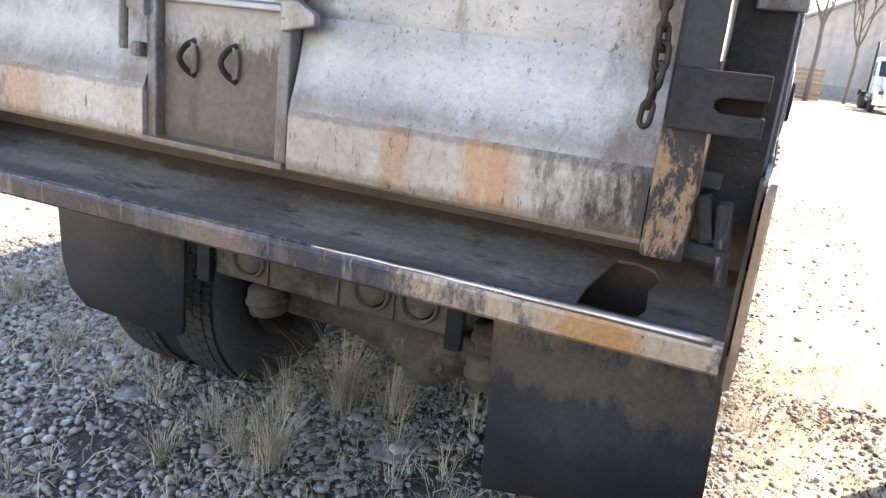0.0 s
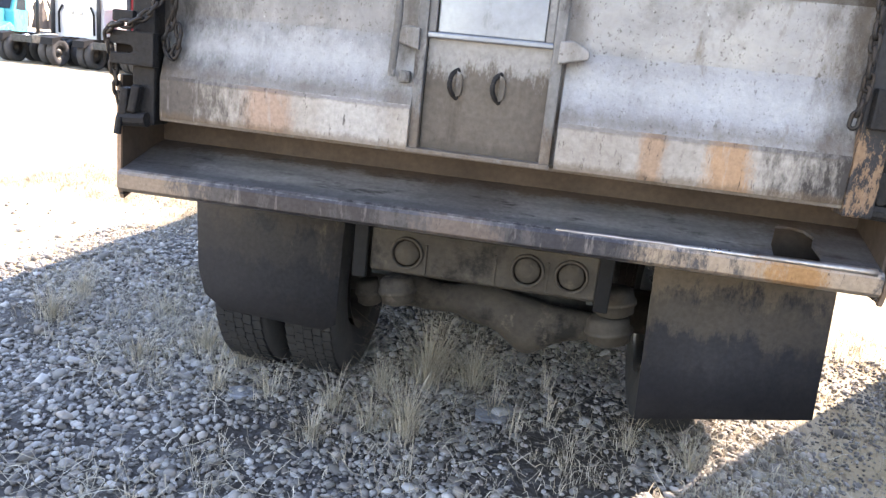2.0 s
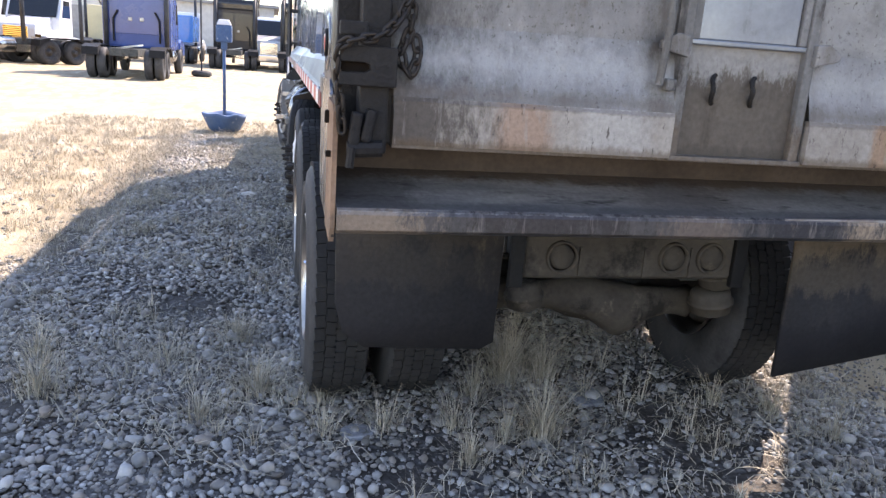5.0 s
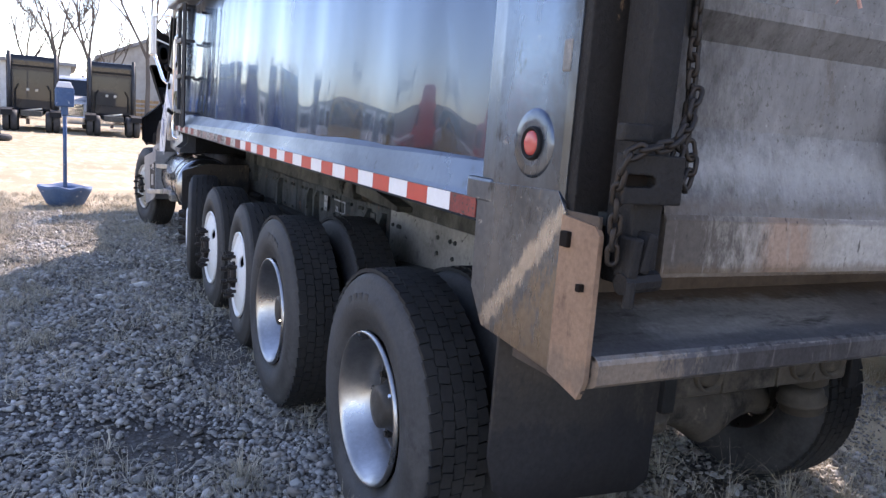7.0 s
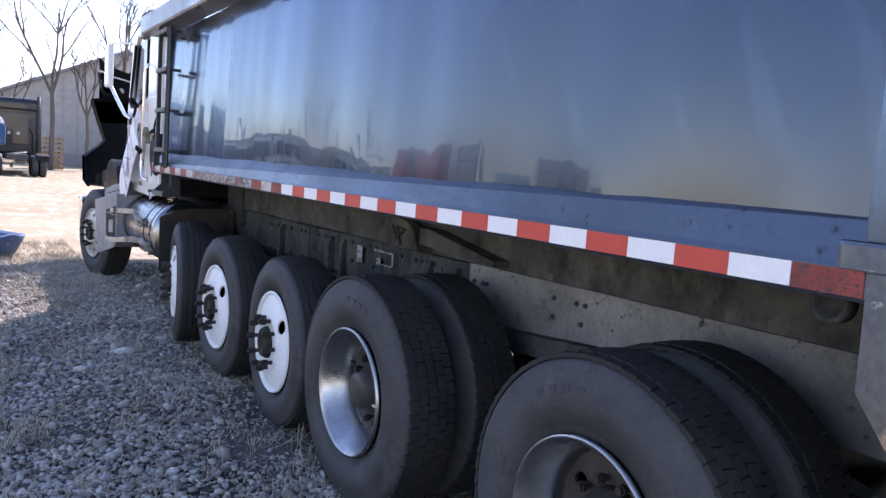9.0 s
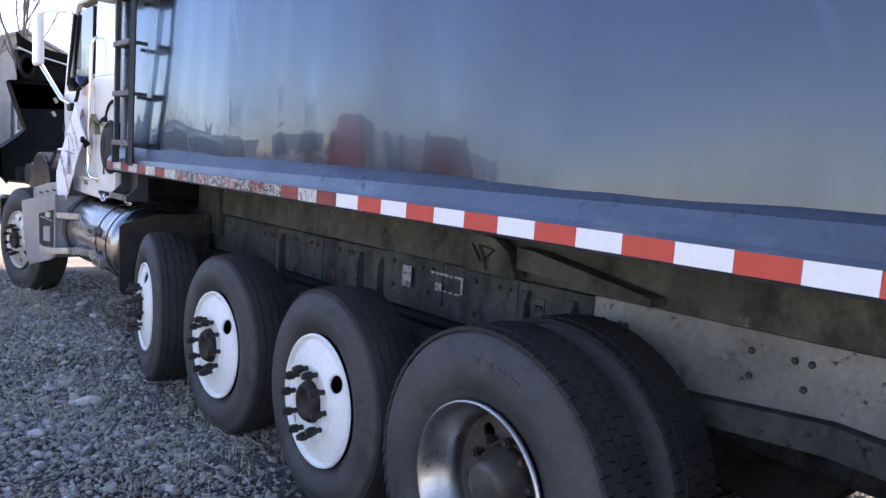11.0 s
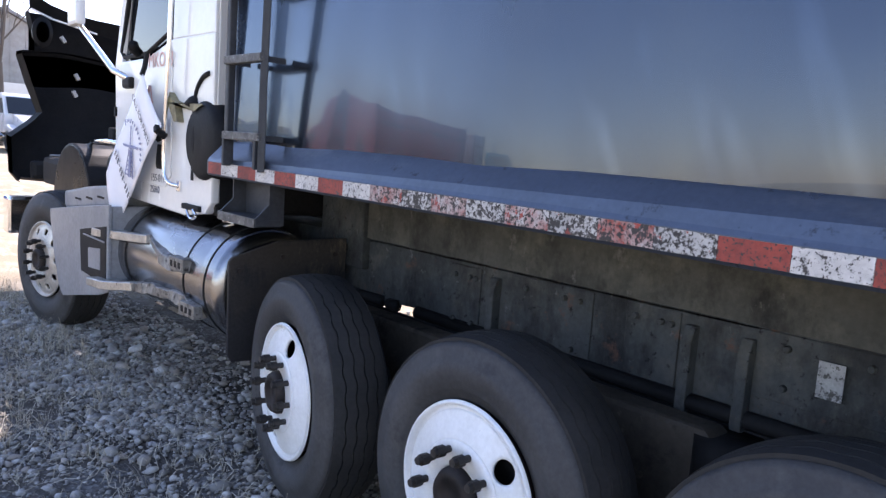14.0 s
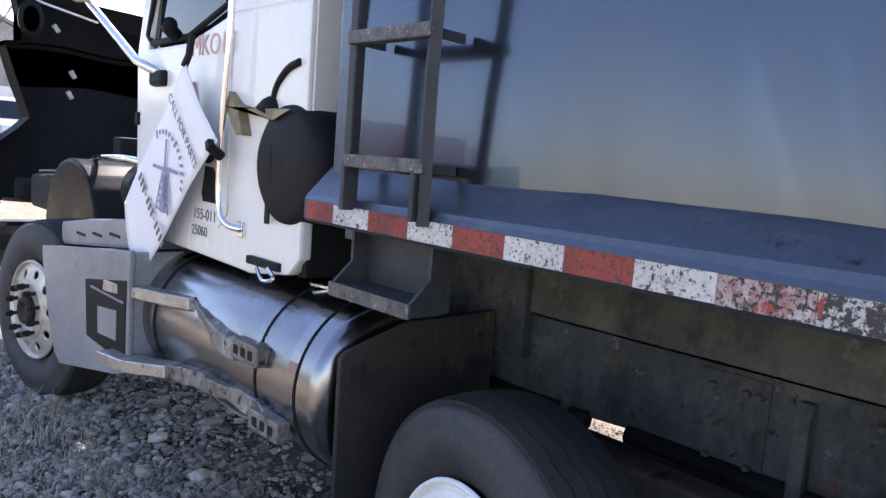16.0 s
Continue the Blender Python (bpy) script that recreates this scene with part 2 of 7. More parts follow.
M["web"] = surface("dust_caked_rail", (0.29, 0.278, 0.258), (0.17, 0.163, 0.15), 0.85, 0.0, 2.4, 40, spots=(((0.09, 0.085, 0.08), 6, 0.58, 0.7, (1, 1, 1)), ((0.05, 0.047, 0.045), 17, 0.62, 0.68, (1, 1, 1))))
M["cross"] = surface("muddy_crossmember", (0.085, 0.073, 0.06), (0.05, 0.043, 0.036), 0.8, 0.0, 3, 45, spots=(((0.02, 0.018, 0.016), 5, 0.54, 0.66, (1, 1, 1)), ((0.13, 0.11, 0.088), 8, 0.6, 0.7, (1, 1, 1))), bump=0.6)
M["rubber"] = surface("dusty_tyre_rubber", (0.046, 0.046, 0.048), (0.07, 0.069, 0.071), 0.68, 0.0, 4, 60, spots=(((0.085, 0.082, 0.08), 3.2, 0.54, 0.74, (1, 1, 1)), ((0.13, 0.128, 0.126), 6, 0.66, 0.76, (1, 1, 0.5)), ((0.028, 0.028, 0.03), 5, 0.56, 0.7, (1, 1, 1))), bump=0.3)
M["tread_rubber"] = surface("worn_black_tread_rubber", (0.022, 0.022, 0.023), (0.036, 0.035, 0.035), 0.75, 0.0, 5, 60, bump=0.3)
M["flap"] = stained("mud_smeared_rubber_flap", (0.024, 0.024, 0.028), (0.036, 0.035, 0.038),
                    (((0.125, 0.099, 0.074), AZ, 0.97, 0.15, 0.48), ((0.09, 0.076, 0.06), AZ, 0.78, 0.09, 0.33), ((0.02, 0.02, 0.024), AZ, 0.5, 0.09, 0.35), ((0.03, 0.029, 0.031), AX, -0.95, 0.6, 0.4)), 0.6, 0.0, 60, patch=2.2, zone_noise=4.6, rag_by=4.2, edge=0.45, stretch=(1, 1, 0.8), bump=0.25,
                    spots=(((0.07, 0.06, 0.05), 4, 0.56, 0.74, (1, 1, 0.8)),))
M["alloy"] = surface("polished_alloy_rim", (0.42, 0.42, 0.43), (0.28, 0.28, 0.29), 0.32, 1.0, 6, 60, spots=(((0.25, 0.23, 0.21), 9, 0.62, 0.72, (1, 1, 1)),), bump=0.06, grain=0.15)
M["alloy_dull"] = surface("dull_alloy_disc", (0.10, 0.095, 0.09), (0.055, 0.05, 0.047), 0.5, 0.5, 6, 60)
M["white_rim"] = surface("white_painted_rim", (0.74, 0.75, 0.76), (0.66, 0.66, 0.65), 0.35, 0.0, 5, 60,
                         spots=(((0.36, 0.32, 0.27), 16, 0.66, 0.74, (1, 1, 1)), ((0.16, 0.1, 0.07), 38, 0.70, 0.73, (1, 1, 1))), bump=0.08, grain=0.15)
M["front_rim"] = surface("dusty_alloy_rim", (0.58, 0.55, 0.5), (0.44, 0.41, 0.37), 0.4, 0.5, 6, 60, bump=0.08)
M["nut"] = surface("dark_oily_nut", (0.03, 0.028, 0.027), (0.07, 0.06, 0.055), 0.5, 0.3, 14, 80)
M["hub"] = surface("rusty_hub_and_barrel_shade", (0.02, 0.019, 0.019), (0.042, 0.032, 0.029), 0.6, 0.3, 12, 80)
M["chain"] = surface("rusty_chain_steel", (0.026, 0.025, 0.025), (0.05, 0.038, 0.03), 0.5, 0.3, 9, 60)
M["black"] = surface("black_plastic", (0.012, 0.012, 0.013), (0.022, 0.022, 0.023), 0.6, 0.0, 3, 50, spec=0.12)
M["dark_steel"] = surface("dark_ladder_steel", (0.04, 0.043, 0.05), (0.065, 0.067, 0.073), 0.5, 0.2, 5, 60)
M["grip"] = surface("galvanised_tread", (0.16, 0.155, 0.15), (0.09, 0.088, 0.085), 0.55, 0.4, 20, 120, bump=0.8, spots=(((0.3, 0.29, 0.28), 60, 0.58, 0.64, (1, 1, 1)),))
M["tank"] = surface("polished_tank_alloy", (0.33, 0.335, 0.35), (0.22, 0.22, 0.23), 0.22, 1.0, 2.5, 50, (1, 0.4, 1), spots=(((0.3, 0.27, 0.24), 5, 0.6, 0.75, (1, 0.5, 1)),), bump=0.08, grain=0.15)
M["step"] = surface("bent_alloy_step", (0.55, 0.53, 0.5), (0.4, 0.38, 0.35), 0.4, 0.8, 9, 70, spots=(((0.12, 0.11, 0.1), 24, 0.6, 0.66, (1, 1, 1)),), bump=0.4)
M["torn"] = surface("torn_bent_alloy", (0.3, 0.29, 0.275), (0.17, 0.16, 0.15), 0.45, 0.6, 14, 70, spots=(((0.04, 0.037, 0.035), 22, 0.54, 0.62, (1, 1, 1)), ((0.5, 0.49, 0.47), 30, 0.62, 0.68, (1, 1, 1))), bump=0.6)
M["cab"] = surface("white_cab_paint", (0.74, 0.735, 0.71), (0.68, 0.67, 0.645), 0.22, 0.0, 1.3, 30, (1, 1, 0.4), spots=(((0.5, 0.45, 0.38), 6, 0.66, 0.78, (1, 1, 0.4)), ((0.25, 0.2, 0.15), 34, 0.71, 0.74, (1, 1, 1))), bump=0.04, coat=0.4, grain=0.08)
M["grey"] = surface("grey_fairing_paint", (0.27, 0.28, 0.30), (0.22, 0.226, 0.24), 0.4, 0.0, 2, 40, spots=(((0.2, 0.19, 0.18), 9, 0.66, 0.76, (1, 1, 0.5)),), bump=0.06)
M["chrome"] = plain("chrome", (0.85, 0.85, 0.86), 0.09, 1.0)
M["glass"] = Nodes("dark_glass").out((0.012, 0.014, 0.016), 0.04, 0.0, spec=0.6)
M["sign"] = surface("white_plastic_sign", (0.78, 0.77, 0.8), (0.73, 0.72, 0.75), 0.45, 0.0, 2, 30, bump=0.03, grain=0.05)
M["ink"] = plain("black_ink", (0.13, 0.13, 0.15), 0.6)
M["ink_blue"] = plain("blue_grey_ink", (0.22, 0.23, 0.36), 0.6)
M["crayon"] = plain("faded_red_crayon", (0.66, 0.4, 0.35), 0.7)
M["olive"] = surface("yellowed_bracket", (0.3, 0.27, 0.16), (0.17, 0.15, 0.1), 0.6, 0.0, 12, 60)
M["lens_red"] = plain("red_lens", (0.46, 0.075, 0.065), 0.25, 0.0, 0.3)
M["tape_red"] = plain("red_reflective_tape", (0.50, 0.045, 0.03), 0.4)
M["tape_white"] = surface("white_reflective_tape", (0.74, 0.75, 0.77), (0.7, 0.7, 0.71), 0.35, 0.0, 8, 60, spots=(((0.25, 0.24, 0.24), 30, 0.66, 0.7, (1, 1, 1)),), bump=0.05, grain=0.1)
_worn = (((0.045, 0.042, 0.042), 110, 0.55, 0.6, (1, 1, 1)), ((0.06, 0.055, 0.055), 26, 0.6, 0.64, (1, 1, 1)))
M["tape_red_worn"] = surface("peeling_red_tape", (0.34, 0.065, 0.05), (0.2, 0.05, 0.045), 0.5, 0.0, 8, 60, spots=_worn, vary=True)
M["tape_peeled"] = surface("peeled_tape_remains", (0.52, 0.505, 0.49), (0.38, 0.37, 0.36), 0.5, 0.0, 8, 60, spots=(((0.04, 0.037, 0.037), 85, 0.49, 0.55, (1, 1, 1)), ((0.045, 0.042, 0.042), 24, 0.53, 0.58, (1, 1, 1)), ((0.26, 0.06, 0.05), 16, 0.62, 0.64, (1, 1, 1))), vary=True)
M["tape_red_peeled"] = surface("peeled_red_tape_remains", (0.50, 0.48, 0.465), (0.30, 0.065, 0.05), 0.5, 0.0, 14, 60, spots=(((0.04, 0.037, 0.037), 85, 0.5, 0.56, (1, 1, 1)), ((0.045, 0.042, 0.042), 24, 0.53, 0.58, (1, 1, 1)), ((0.30, 0.06, 0.05), 20, 0.58, 0.61, (1, 1, 1))), vary=True)
M["tape_white_worn"] = surface("peeling_white_tape", (0.62, 0.6, 0.58), (0.5, 0.48, 0.46), 0.5, 0.0, 8, 60, spots=_worn, vary=True)


def side_metal(name, a, b2, dull, lo, hi):
    """Dulled bright alloy: a dusty film over the sheen, faint wiped streaks."""
    g = Nodes(name)
    wide = g.noise(1.1, 3, (1, 1.0, 0.25))
    streak = g.noise(2.2, 4, (1, 1.2, 0.3), 0.6, (3, 1, 5))
    lean = g.t.nodes.new("ShaderNodeMapping")
    lean.inputs["Rotation"].default_value = (radians(22), 0, 0)
    g.link(g.co, lean.inputs["Vector"])
    n = g.t.nodes.new("ShaderNodeMapping")
    n.inputs["Scale"].default_value = (1, 6, 0.9)
    g.link(lean.outputs[0], n.inputs["Vector"])
    w = g.t.nodes.new("ShaderNodeTexNoise")
    w.inputs["Scale"].default_value, w.inputs["Detail"].default_value = 1.6, 3
    g.link(n.outputs[0], w.inputs["Vector"])
    film = g.ramp(g.noise(0.7, 5, (1, 1, 0.6), 0.6, (9, 4, 2)), 0.35, 0.75)
    c = g.mix(g.ramp(wide, 0.35, 0.65), a, b2)
    c = g.mix(g.math("MULTIPLY", g.ramp(w.outputs["Fac"], 0.58, 0.78), 0.6), c, tuple(k * 1.9 for k in a))
    c = g.mix(g.math("MULTIPLY", film, 0.3), c, dull)
    c = g.mix(g.ramp(g.noise(26, 3), 0.74, 0.77), c, (0.07, 0.065, 0.06))
    r = g.ramp(streak, 0.35, 0.7, (lo,) * 3, (hi,) * 3)
    m = g.ramp(film, 0.0, 1.0, (0.95,) * 3, (0.8,) * 3)
    g.p.inputs["Coat Roughness"].default_value = 0.018
    g.p.inputs["Coat IOR"].default_value = 1.5
    g.p.inputs["Specular Tint"].default_value = (0.66, 0.77, 0.92, 1)
    return g.out(c, r, m, streak, 0.06, 0.01, 0.5, 0.38)


M["side"] = side_metal("polished_body_alloy", (0.052, 0.065, 0.089), (0.062, 0.076, 0.102), (0.078, 0.084, 0.096), 0.14, 0.28)
SCUFFS = (((0.05, 0.055, 0.065), 3.5, 0.52, 0.76, (1, 1, 0.6)), ((0.035, 0.038, 0.045), 11, 0.6, 0.7, (1, 1, 0.5)), ((0.30, 0.31, 0.33), 24, 0.64, 0.7, (1, 0.7, 1.5)), ((0.36, 0.35, 0.34), 15, 0.67, 0.72, (1, 1.5, 0.6)))
M["corner"] = stained("scuffed_corner_alloy", (0.175, 0.225, 0.30), (0.128, 0.165, 0.22), ((SOOT, AY, 0.19, 0.1, 0.45), ((0.07, 0.075, 0.085), AZ, 1.42, 0.12, 0.3)), 0.26, 0.9, 50, patch=2,
                      spots=SCUFFS[:3], bump=0.1, rag_by=1.8, edge=1.0, zone_noise=3.0, grain=0.15)
M["plate"] = stained("scuffed_corner_plate", (0.14, 0.165, 0.205), (0.10, 0.118, 0.148),
                     (((0.21, 0.185, 0.16), DIAG, 0.86, 0.2, 0.8), ((0.5, 0.47, 0.44), DIAG, 1.08, 0.03, 0.38), ((0.20, 0.165, 0.135), AZ, 1.02, 0.05, 0.3)), 0.28, 0.85, 50, patch=4, zone_noise=7.0, spots=SCUFFS, bump=0.15)
M["rail"] = stained("blue_grey_body_rail", (0.108, 0.128, 0.164), (0.084, 0.10, 0.128), (), 0.34, 0.75, 50, patch=2.0, stretch=(1, 0.6, 1), zone_noise=26.0, rag_by=6.0, grain=0.2, bump=0.1,
                    spots=(((0.05, 0.052, 0.06), 14, 0.62, 0.7, (1, 1, 1)), ((0.17, 0.18, 0.20), 4, 0.56, 0.76, (1, 0.4, 1))))
M["pale_rail"] = surface("pale_body_alloy", (0.24, 0.26, 0.29), (0.19, 0.20, 0.225), 0.36, 0.6, 2.5, 50, spots=(((0.12, 0.12, 0.125), 7, 0.6, 0.72, (1, 1, 0.5)),), bump=0.12, grain=0.2)


def ground_material():
    g = Nodes("gravel_and_dirt_ground")
    x, y = g.axis(0), g.axis(1)
    # the gravelled strip lies along the parked truck
    gx = g.math("ABSOLUTE", g.math("ADD", x, 0.85), 0.0)
    gx = g.ramp(g.math("ADD", g.math("MULTIPLY", gx, 0.19), g.math("MULTIPLY", g.noise(0.8, 4), 0.16)), 0.45, 0.53)
    gy = g.ramp(g.math("ADD", g.math("MULTIPLY", y, 0.05), g.math("MULTIPLY", g.noise(0.7, 4, shift=(5, 5, 5)), 0.25)), 0.60, 0.74)
    dirt_part = g.math("MAXIMUM", gx, gy)
    cell = g.voronoi(34, "Color")
    dist = g.voronoi(34, "Distance")
    stone = g.mix(g.ramp(cell, 0.2, 0.8), (0.085, 0.08, 0.078), (0.23, 0.225, 0.22))
    stone = g.mix(g.ramp(dist, 0.45, 0.8), stone, (0.05, 0.045, 0.04))
    soil = g.mix(g.ramp(g.noise(1.6, 5), 0.4, 0.65), (0.095, 0.083, 0.07), (0.05, 0.043, 0.038))
    gravel = g.mix(g.ramp(g.noise(2.4, 4), 0.42, 0.68), soil, stone)
    dirt = g.mix(g.ramp(g.noise(0.35, 6), 0.35, 0.65), (0.37, 0.305, 0.205), (0.29, 0.228, 0.145))
    dirt = g.mix(g.ramp(g.noise(3.5, 6, (1, 0.35, 1)), 0.5, 0.66), dirt, (0.50, 0.43, 0.32))
    dirt = g.mix(g.ramp(g.noise(9, 6, (1, 0.5, 1)), 0.6, 0.68), dirt, (0.21, 0.165, 0.115))
    dirt = g.mix(g.ramp(g.noise(45, 3), 0.62, 0.7), dirt, (0.24, 0.2, 0.15))
    c = g.mix(dirt_part, gravel, dirt)
    return g.out(c, 0.9, 0.0, g.math("ADD", dist, g.noise(30, 4)), 0.6, 0.012, 0.2)


M["gloss_black"] = surface("glossy_black_plastic", (0.012, 0.012, 0.013), (0.02, 0.02, 0.021), 0.3, 0.0, 3, 50, spec=0.05, bump=0.03)
M["ground"] = ground_material()


def island_mix(name, stops, rough, bump=30, soil=None):
    g = Nodes(name)
    n = g.t.nodes.new("ShaderNodeValToRGB")
    e = n.color_ramp.elements
    while len(e) < len(stops):
        e.new(0.5)
    for k, c in enumerate(stops):
        e[k].position, e[k].color = k / (len(stops) - 1), (*c, 1)
    g.link(g.island(), n.inputs[0])
    c = g.mix(0.45, n.outputs[0], g.ramp(g.noise(bump, 4), 0.3, 0.7, (0.5,) * 3, (1.0,) * 3), "MULTIPLY")
    if soil:
        c = g.mix(g.math("MULTIPLY", g.ramp(g.noise(1.9, 6, (1, 1, 1), 0.7, (3, 3, 3)), 0.48, 0.64), 0.4), c, soil)
    return g.out(c, rough, 0.0, g.noise(bump * 4, 2), 0.2, 0.002, 0.3)


M["pebble"] = island_mix("mixed_river_pebbles", ((0.112, 0.0989, 0.0817), (0.31, 0.292, 0.267), (0.43, 0.408, 0.374), (0.206, 0.185, 0.163), (0.585, 0.563, 0.525), (0.353, 0.297, 0.245), (0.258, 0.245, 0.225), (0.155, 0.133, 0.112)), 0.6, soil=(0.125, 0.10, 0.076))
M["grit"] = island_mix("fine_brown_grit", ((0.08, 0.072, 0.064), (0.2, 0.19, 0.18), (0.12, 0.107, 0.093), (0.4, 0.385, 0.37), (0.15, 0.135, 0.12), (0.26, 0.245, 0.23)), 0.75)
M["straw"] = island_mix("dry_grass_straw", ((0.50, 0.44, 0.335), (0.34, 0.29, 0.215), (0.62, 0.565, 0.455), (0.26, 0.215, 0.155)), 0.8)
M["snow_dust"] = surface("pale_dust_patch", (0.36, 0.365, 0.38), (0.22, 0.22, 0.225), 0.8, 0.0, 16, 60, spots=(((0.12, 0.11, 0.1), 30, 0.58, 0.66, (1, 1, 1)),), bump=0.8)
M["paper"] = surface("torn_paper", (0.42, 0.42, 0.42), (0.3, 0.3, 0.3), 0.8, 0.0, 30, 80, spots=(((0.08, 0.08, 0.078), 40, 0.52, 0.58, (1, 1, 1)),))

# ---- mesh helpers ----
CX = -0.04            # the truck's middle line


def part(name, bm, material, parent=None, label="", smooth=False):
    """Links a bmesh as one mesh object, under a thing or under a part."""
    me = bpy.data.meshes.new(name)
    bm.normal_update()
    bm.to_mesh(me)
    bm.free()
    me.materials.append(material)
    if smooth:
        me.polygons.foreach_set("use_smooth", [True] * len(me.polygons))
    ob = new(name, me)
    ob.parent = parent
    if label:
        tagged(ob, label)
    return ob


def share(name, ob, m, parent):
    """Another part on the same mesh."""
    o = new(name, ob.data)
    o.parent = parent
    o.matrix_basis = m
    return o


def empty(name, m=None, label="", category="", group="", kind=""):
    ob = new(name)
    ob.empty_display_size = 0.2
    if m is not None:
        ob.matrix_basis = m
    return tagged(ob, label, category, group, kind)


def box(x0, y0, z0, x1, y1, z1, bevel=0.006, bm=None):
    b = bmesh.new()
    bmesh.ops.create_cube(b, size=1)
    b.transform(Matrix.Translation(((x0 + x1) / 2, (y0 + y1) / 2, (z0 + z1) / 2)) @ Matrix.Diagonal((abs(x1 - x0), abs(y1 - y0), abs(z1 - z0), 1)))
    if bevel:
        bmesh.ops.bevel(b, geom=list(b.edges), offset=bevel, segments=2, affect="EDGES", profile=0.6)
    return merge(bm, b)


def merge(bm, b):
    if bm is None:
        return b
    me = bpy.data.meshes.new("tmp")
    b.to_mesh(me)
    b.free()
    bm.from_mesh(me)
    bpy.data.meshes.remove(me)
    return bm


def prism(outline, axis, a, b, bevel=0.0, bm=None):
    """An outline in the two other axes, pushed from a to b along axis."""
    m = bmesh.new()

    def at(p, s):
        return {"x": (s, p[0], p[1]), "y": (p[0], s, p[1]), "z": (p[0], p[1], s)}[axis]

    lo = [m.verts.new(at(p, a)) for p in outline]
    hi = [m.verts.new(at(p, b)) for p in outline]
    n = len(outline)
    m.faces.new(lo)
    m.faces.new(hi[::-1])
    for i in range(n):
        m.faces.new((lo[i], hi[i], hi[(i + 1) % n], lo[(i + 1) % n]))
    bmesh.ops.recalc_face_normals(m, faces=m.faces)
    if bevel:
        bmesh.ops.bevel(m, geom=list(m.edges), offset=bevel, segments=2, affect="EDGES", profile=0.6)
    return merge(bm, m)


def lathe(profile, n=48, bm=None, close=False):
    """A profile of (x, r) turned round the x axis."""
    m = bmesh.new()
    rings = []
    for x, r in profile:
        rings.append([m.verts.new((x, r * math.cos(2 * math.pi * k / n), r * math.sin(2 * math.pi * k / n))) for k in range(n)])
    pairs = list(zip(rings, rings[1:])) + ([(rings[-1], rings[0])] if close else [])
    for a, b in pairs:
        for k in range(n):
            m.faces.new((a[k], a[(k + 1) % n], b[(k + 1) % n], b[k]))
    if not close:
        if profile[0][1] < 0.2:
            m.faces.new(rings[0][::-1])
        if profile[-1][1] < 0.2:
            m.faces.new(rings[-1])
    bmesh.ops.recalc_face_normals(m, faces=m.faces)
    return merge(bm, m)


def tube(points, r, n=8, bm=None, flat=1.0, taper=None):
    """A tube along points; r may shrink to taper at the end."""
    m = bmesh.new()
    pts = [Vector(p) for p in points]
    rings = []
    up = Vector((0.13, 0.21, 0.97))
    for i, p in enumerate(pts):
        d = (pts[min(i + 1, len(pts) - 1)] - pts[max(i - 1, 0)]).normalized()
        if abs(d.dot(up)) > 0.95:
            up = Vector((0.95, 0.2, 0.2))
        s = d.cross(up).normalized()
        t = s.cross(d)
        rr = r if taper is None else r + (taper - r) * i / (len(pts) - 1)
        rings.append([m.verts.new(p + s * rr * math.cos(2 * math.pi * k / n) + t * rr * flat * math.sin(2 * math.pi * k / n)) for k in range(n)])
    for a, b in zip(rings, rings[1:]):
        for k in range(n):
            m.faces.new((a[k], a[(k + 1) % n], b[(k + 1) % n], b[k]))
    m.faces.new(rings[0][::-1])
    m.faces.new(rings[-1])
    bmesh.ops.recalc_face_normals(m, faces=m.faces)
    return merge(bm, m)


def bend(points, steps=6):
    """Rounds a line of points (Catmull-Rom)."""
    p = [Vector(q) for q in points]
    p = [p[0] * 2 - p[1]] + p + [p[-1] * 2 - p[-2]]
    out = []
    for i in range(1, len(p) - 2):
        for k in range(steps):
            t = k / steps
            out.append(0.5 * (2 * p[i] + (p[i + 1] - p[i - 1]) * t + (2 * p[i - 1] - 5 * p[i] + 4 * p[i + 1] - p[i + 2]) * t * t + (3 * p[i] - p[i - 1] - 3 * p[i + 1] + p[i + 2]) * t ** 3))
    return out + [p[-2]]


def writing(name, text, size, m, material, parent, label=""):
    cu = bpy.data.curves.new(name, "FONT")
    cu.body, cu.size, cu.extrude, cu.align_x, cu.align_y = text, size, 0.0006, "CENTER", "CENTER"
    tmp = new("tmp", cu)
    me = bpy.data.meshes.new_from_object(tmp.evaluated_get(bpy.context.evaluated_depsgraph_get()))
    bpy.data.objects.remove(tmp)
    me.materials.clear()
    me.materials.append(material)
    me.name = name
    ob = new(name, me)
    ob.parent = parent
    ob.matrix_basis = m
    return tagged(ob, label) if label else ob


def grid(xs, ys, f, bm=None):
    m = bmesh.new()
    v = [[m.verts.new(f(x, y)) for y in ys] for x in xs]
    for i in range(len(xs) - 1):
        for j in range(len(ys) - 1):
            m.faces.new((v[i][j], v[i + 1][j], v[i + 1][j + 1], v[i][j + 1]))
    return merge(bm, m)


def span(a, b, n):
    return [a + (b - a) * i / (n - 1) for i in range(n)]


# ---- ground ----
def height(x, y):
    near = math.exp(-((x + 1) / 9) ** 2 - ((y - 3) / 12) ** 2)
    return 0.018 * noise.noise((x * 0.8, y * 0.8, 0.3)) * near + 0.012 * noise.noise((x * 2.3, y * 2.3, 4.1)) * near


def spread(lo, hi, mid, n):
    """Steps that are fine near mid and wide far off."""
    out = []
    for i in range(n):
        s = 2 * i / (n - 1) - 1
        w = math.sinh(5.2 * s) / math.sinh(5.2)
        out.append(mid + (hi - mid) * w if s > 0 else mid + (mid - lo) * w)
    return out


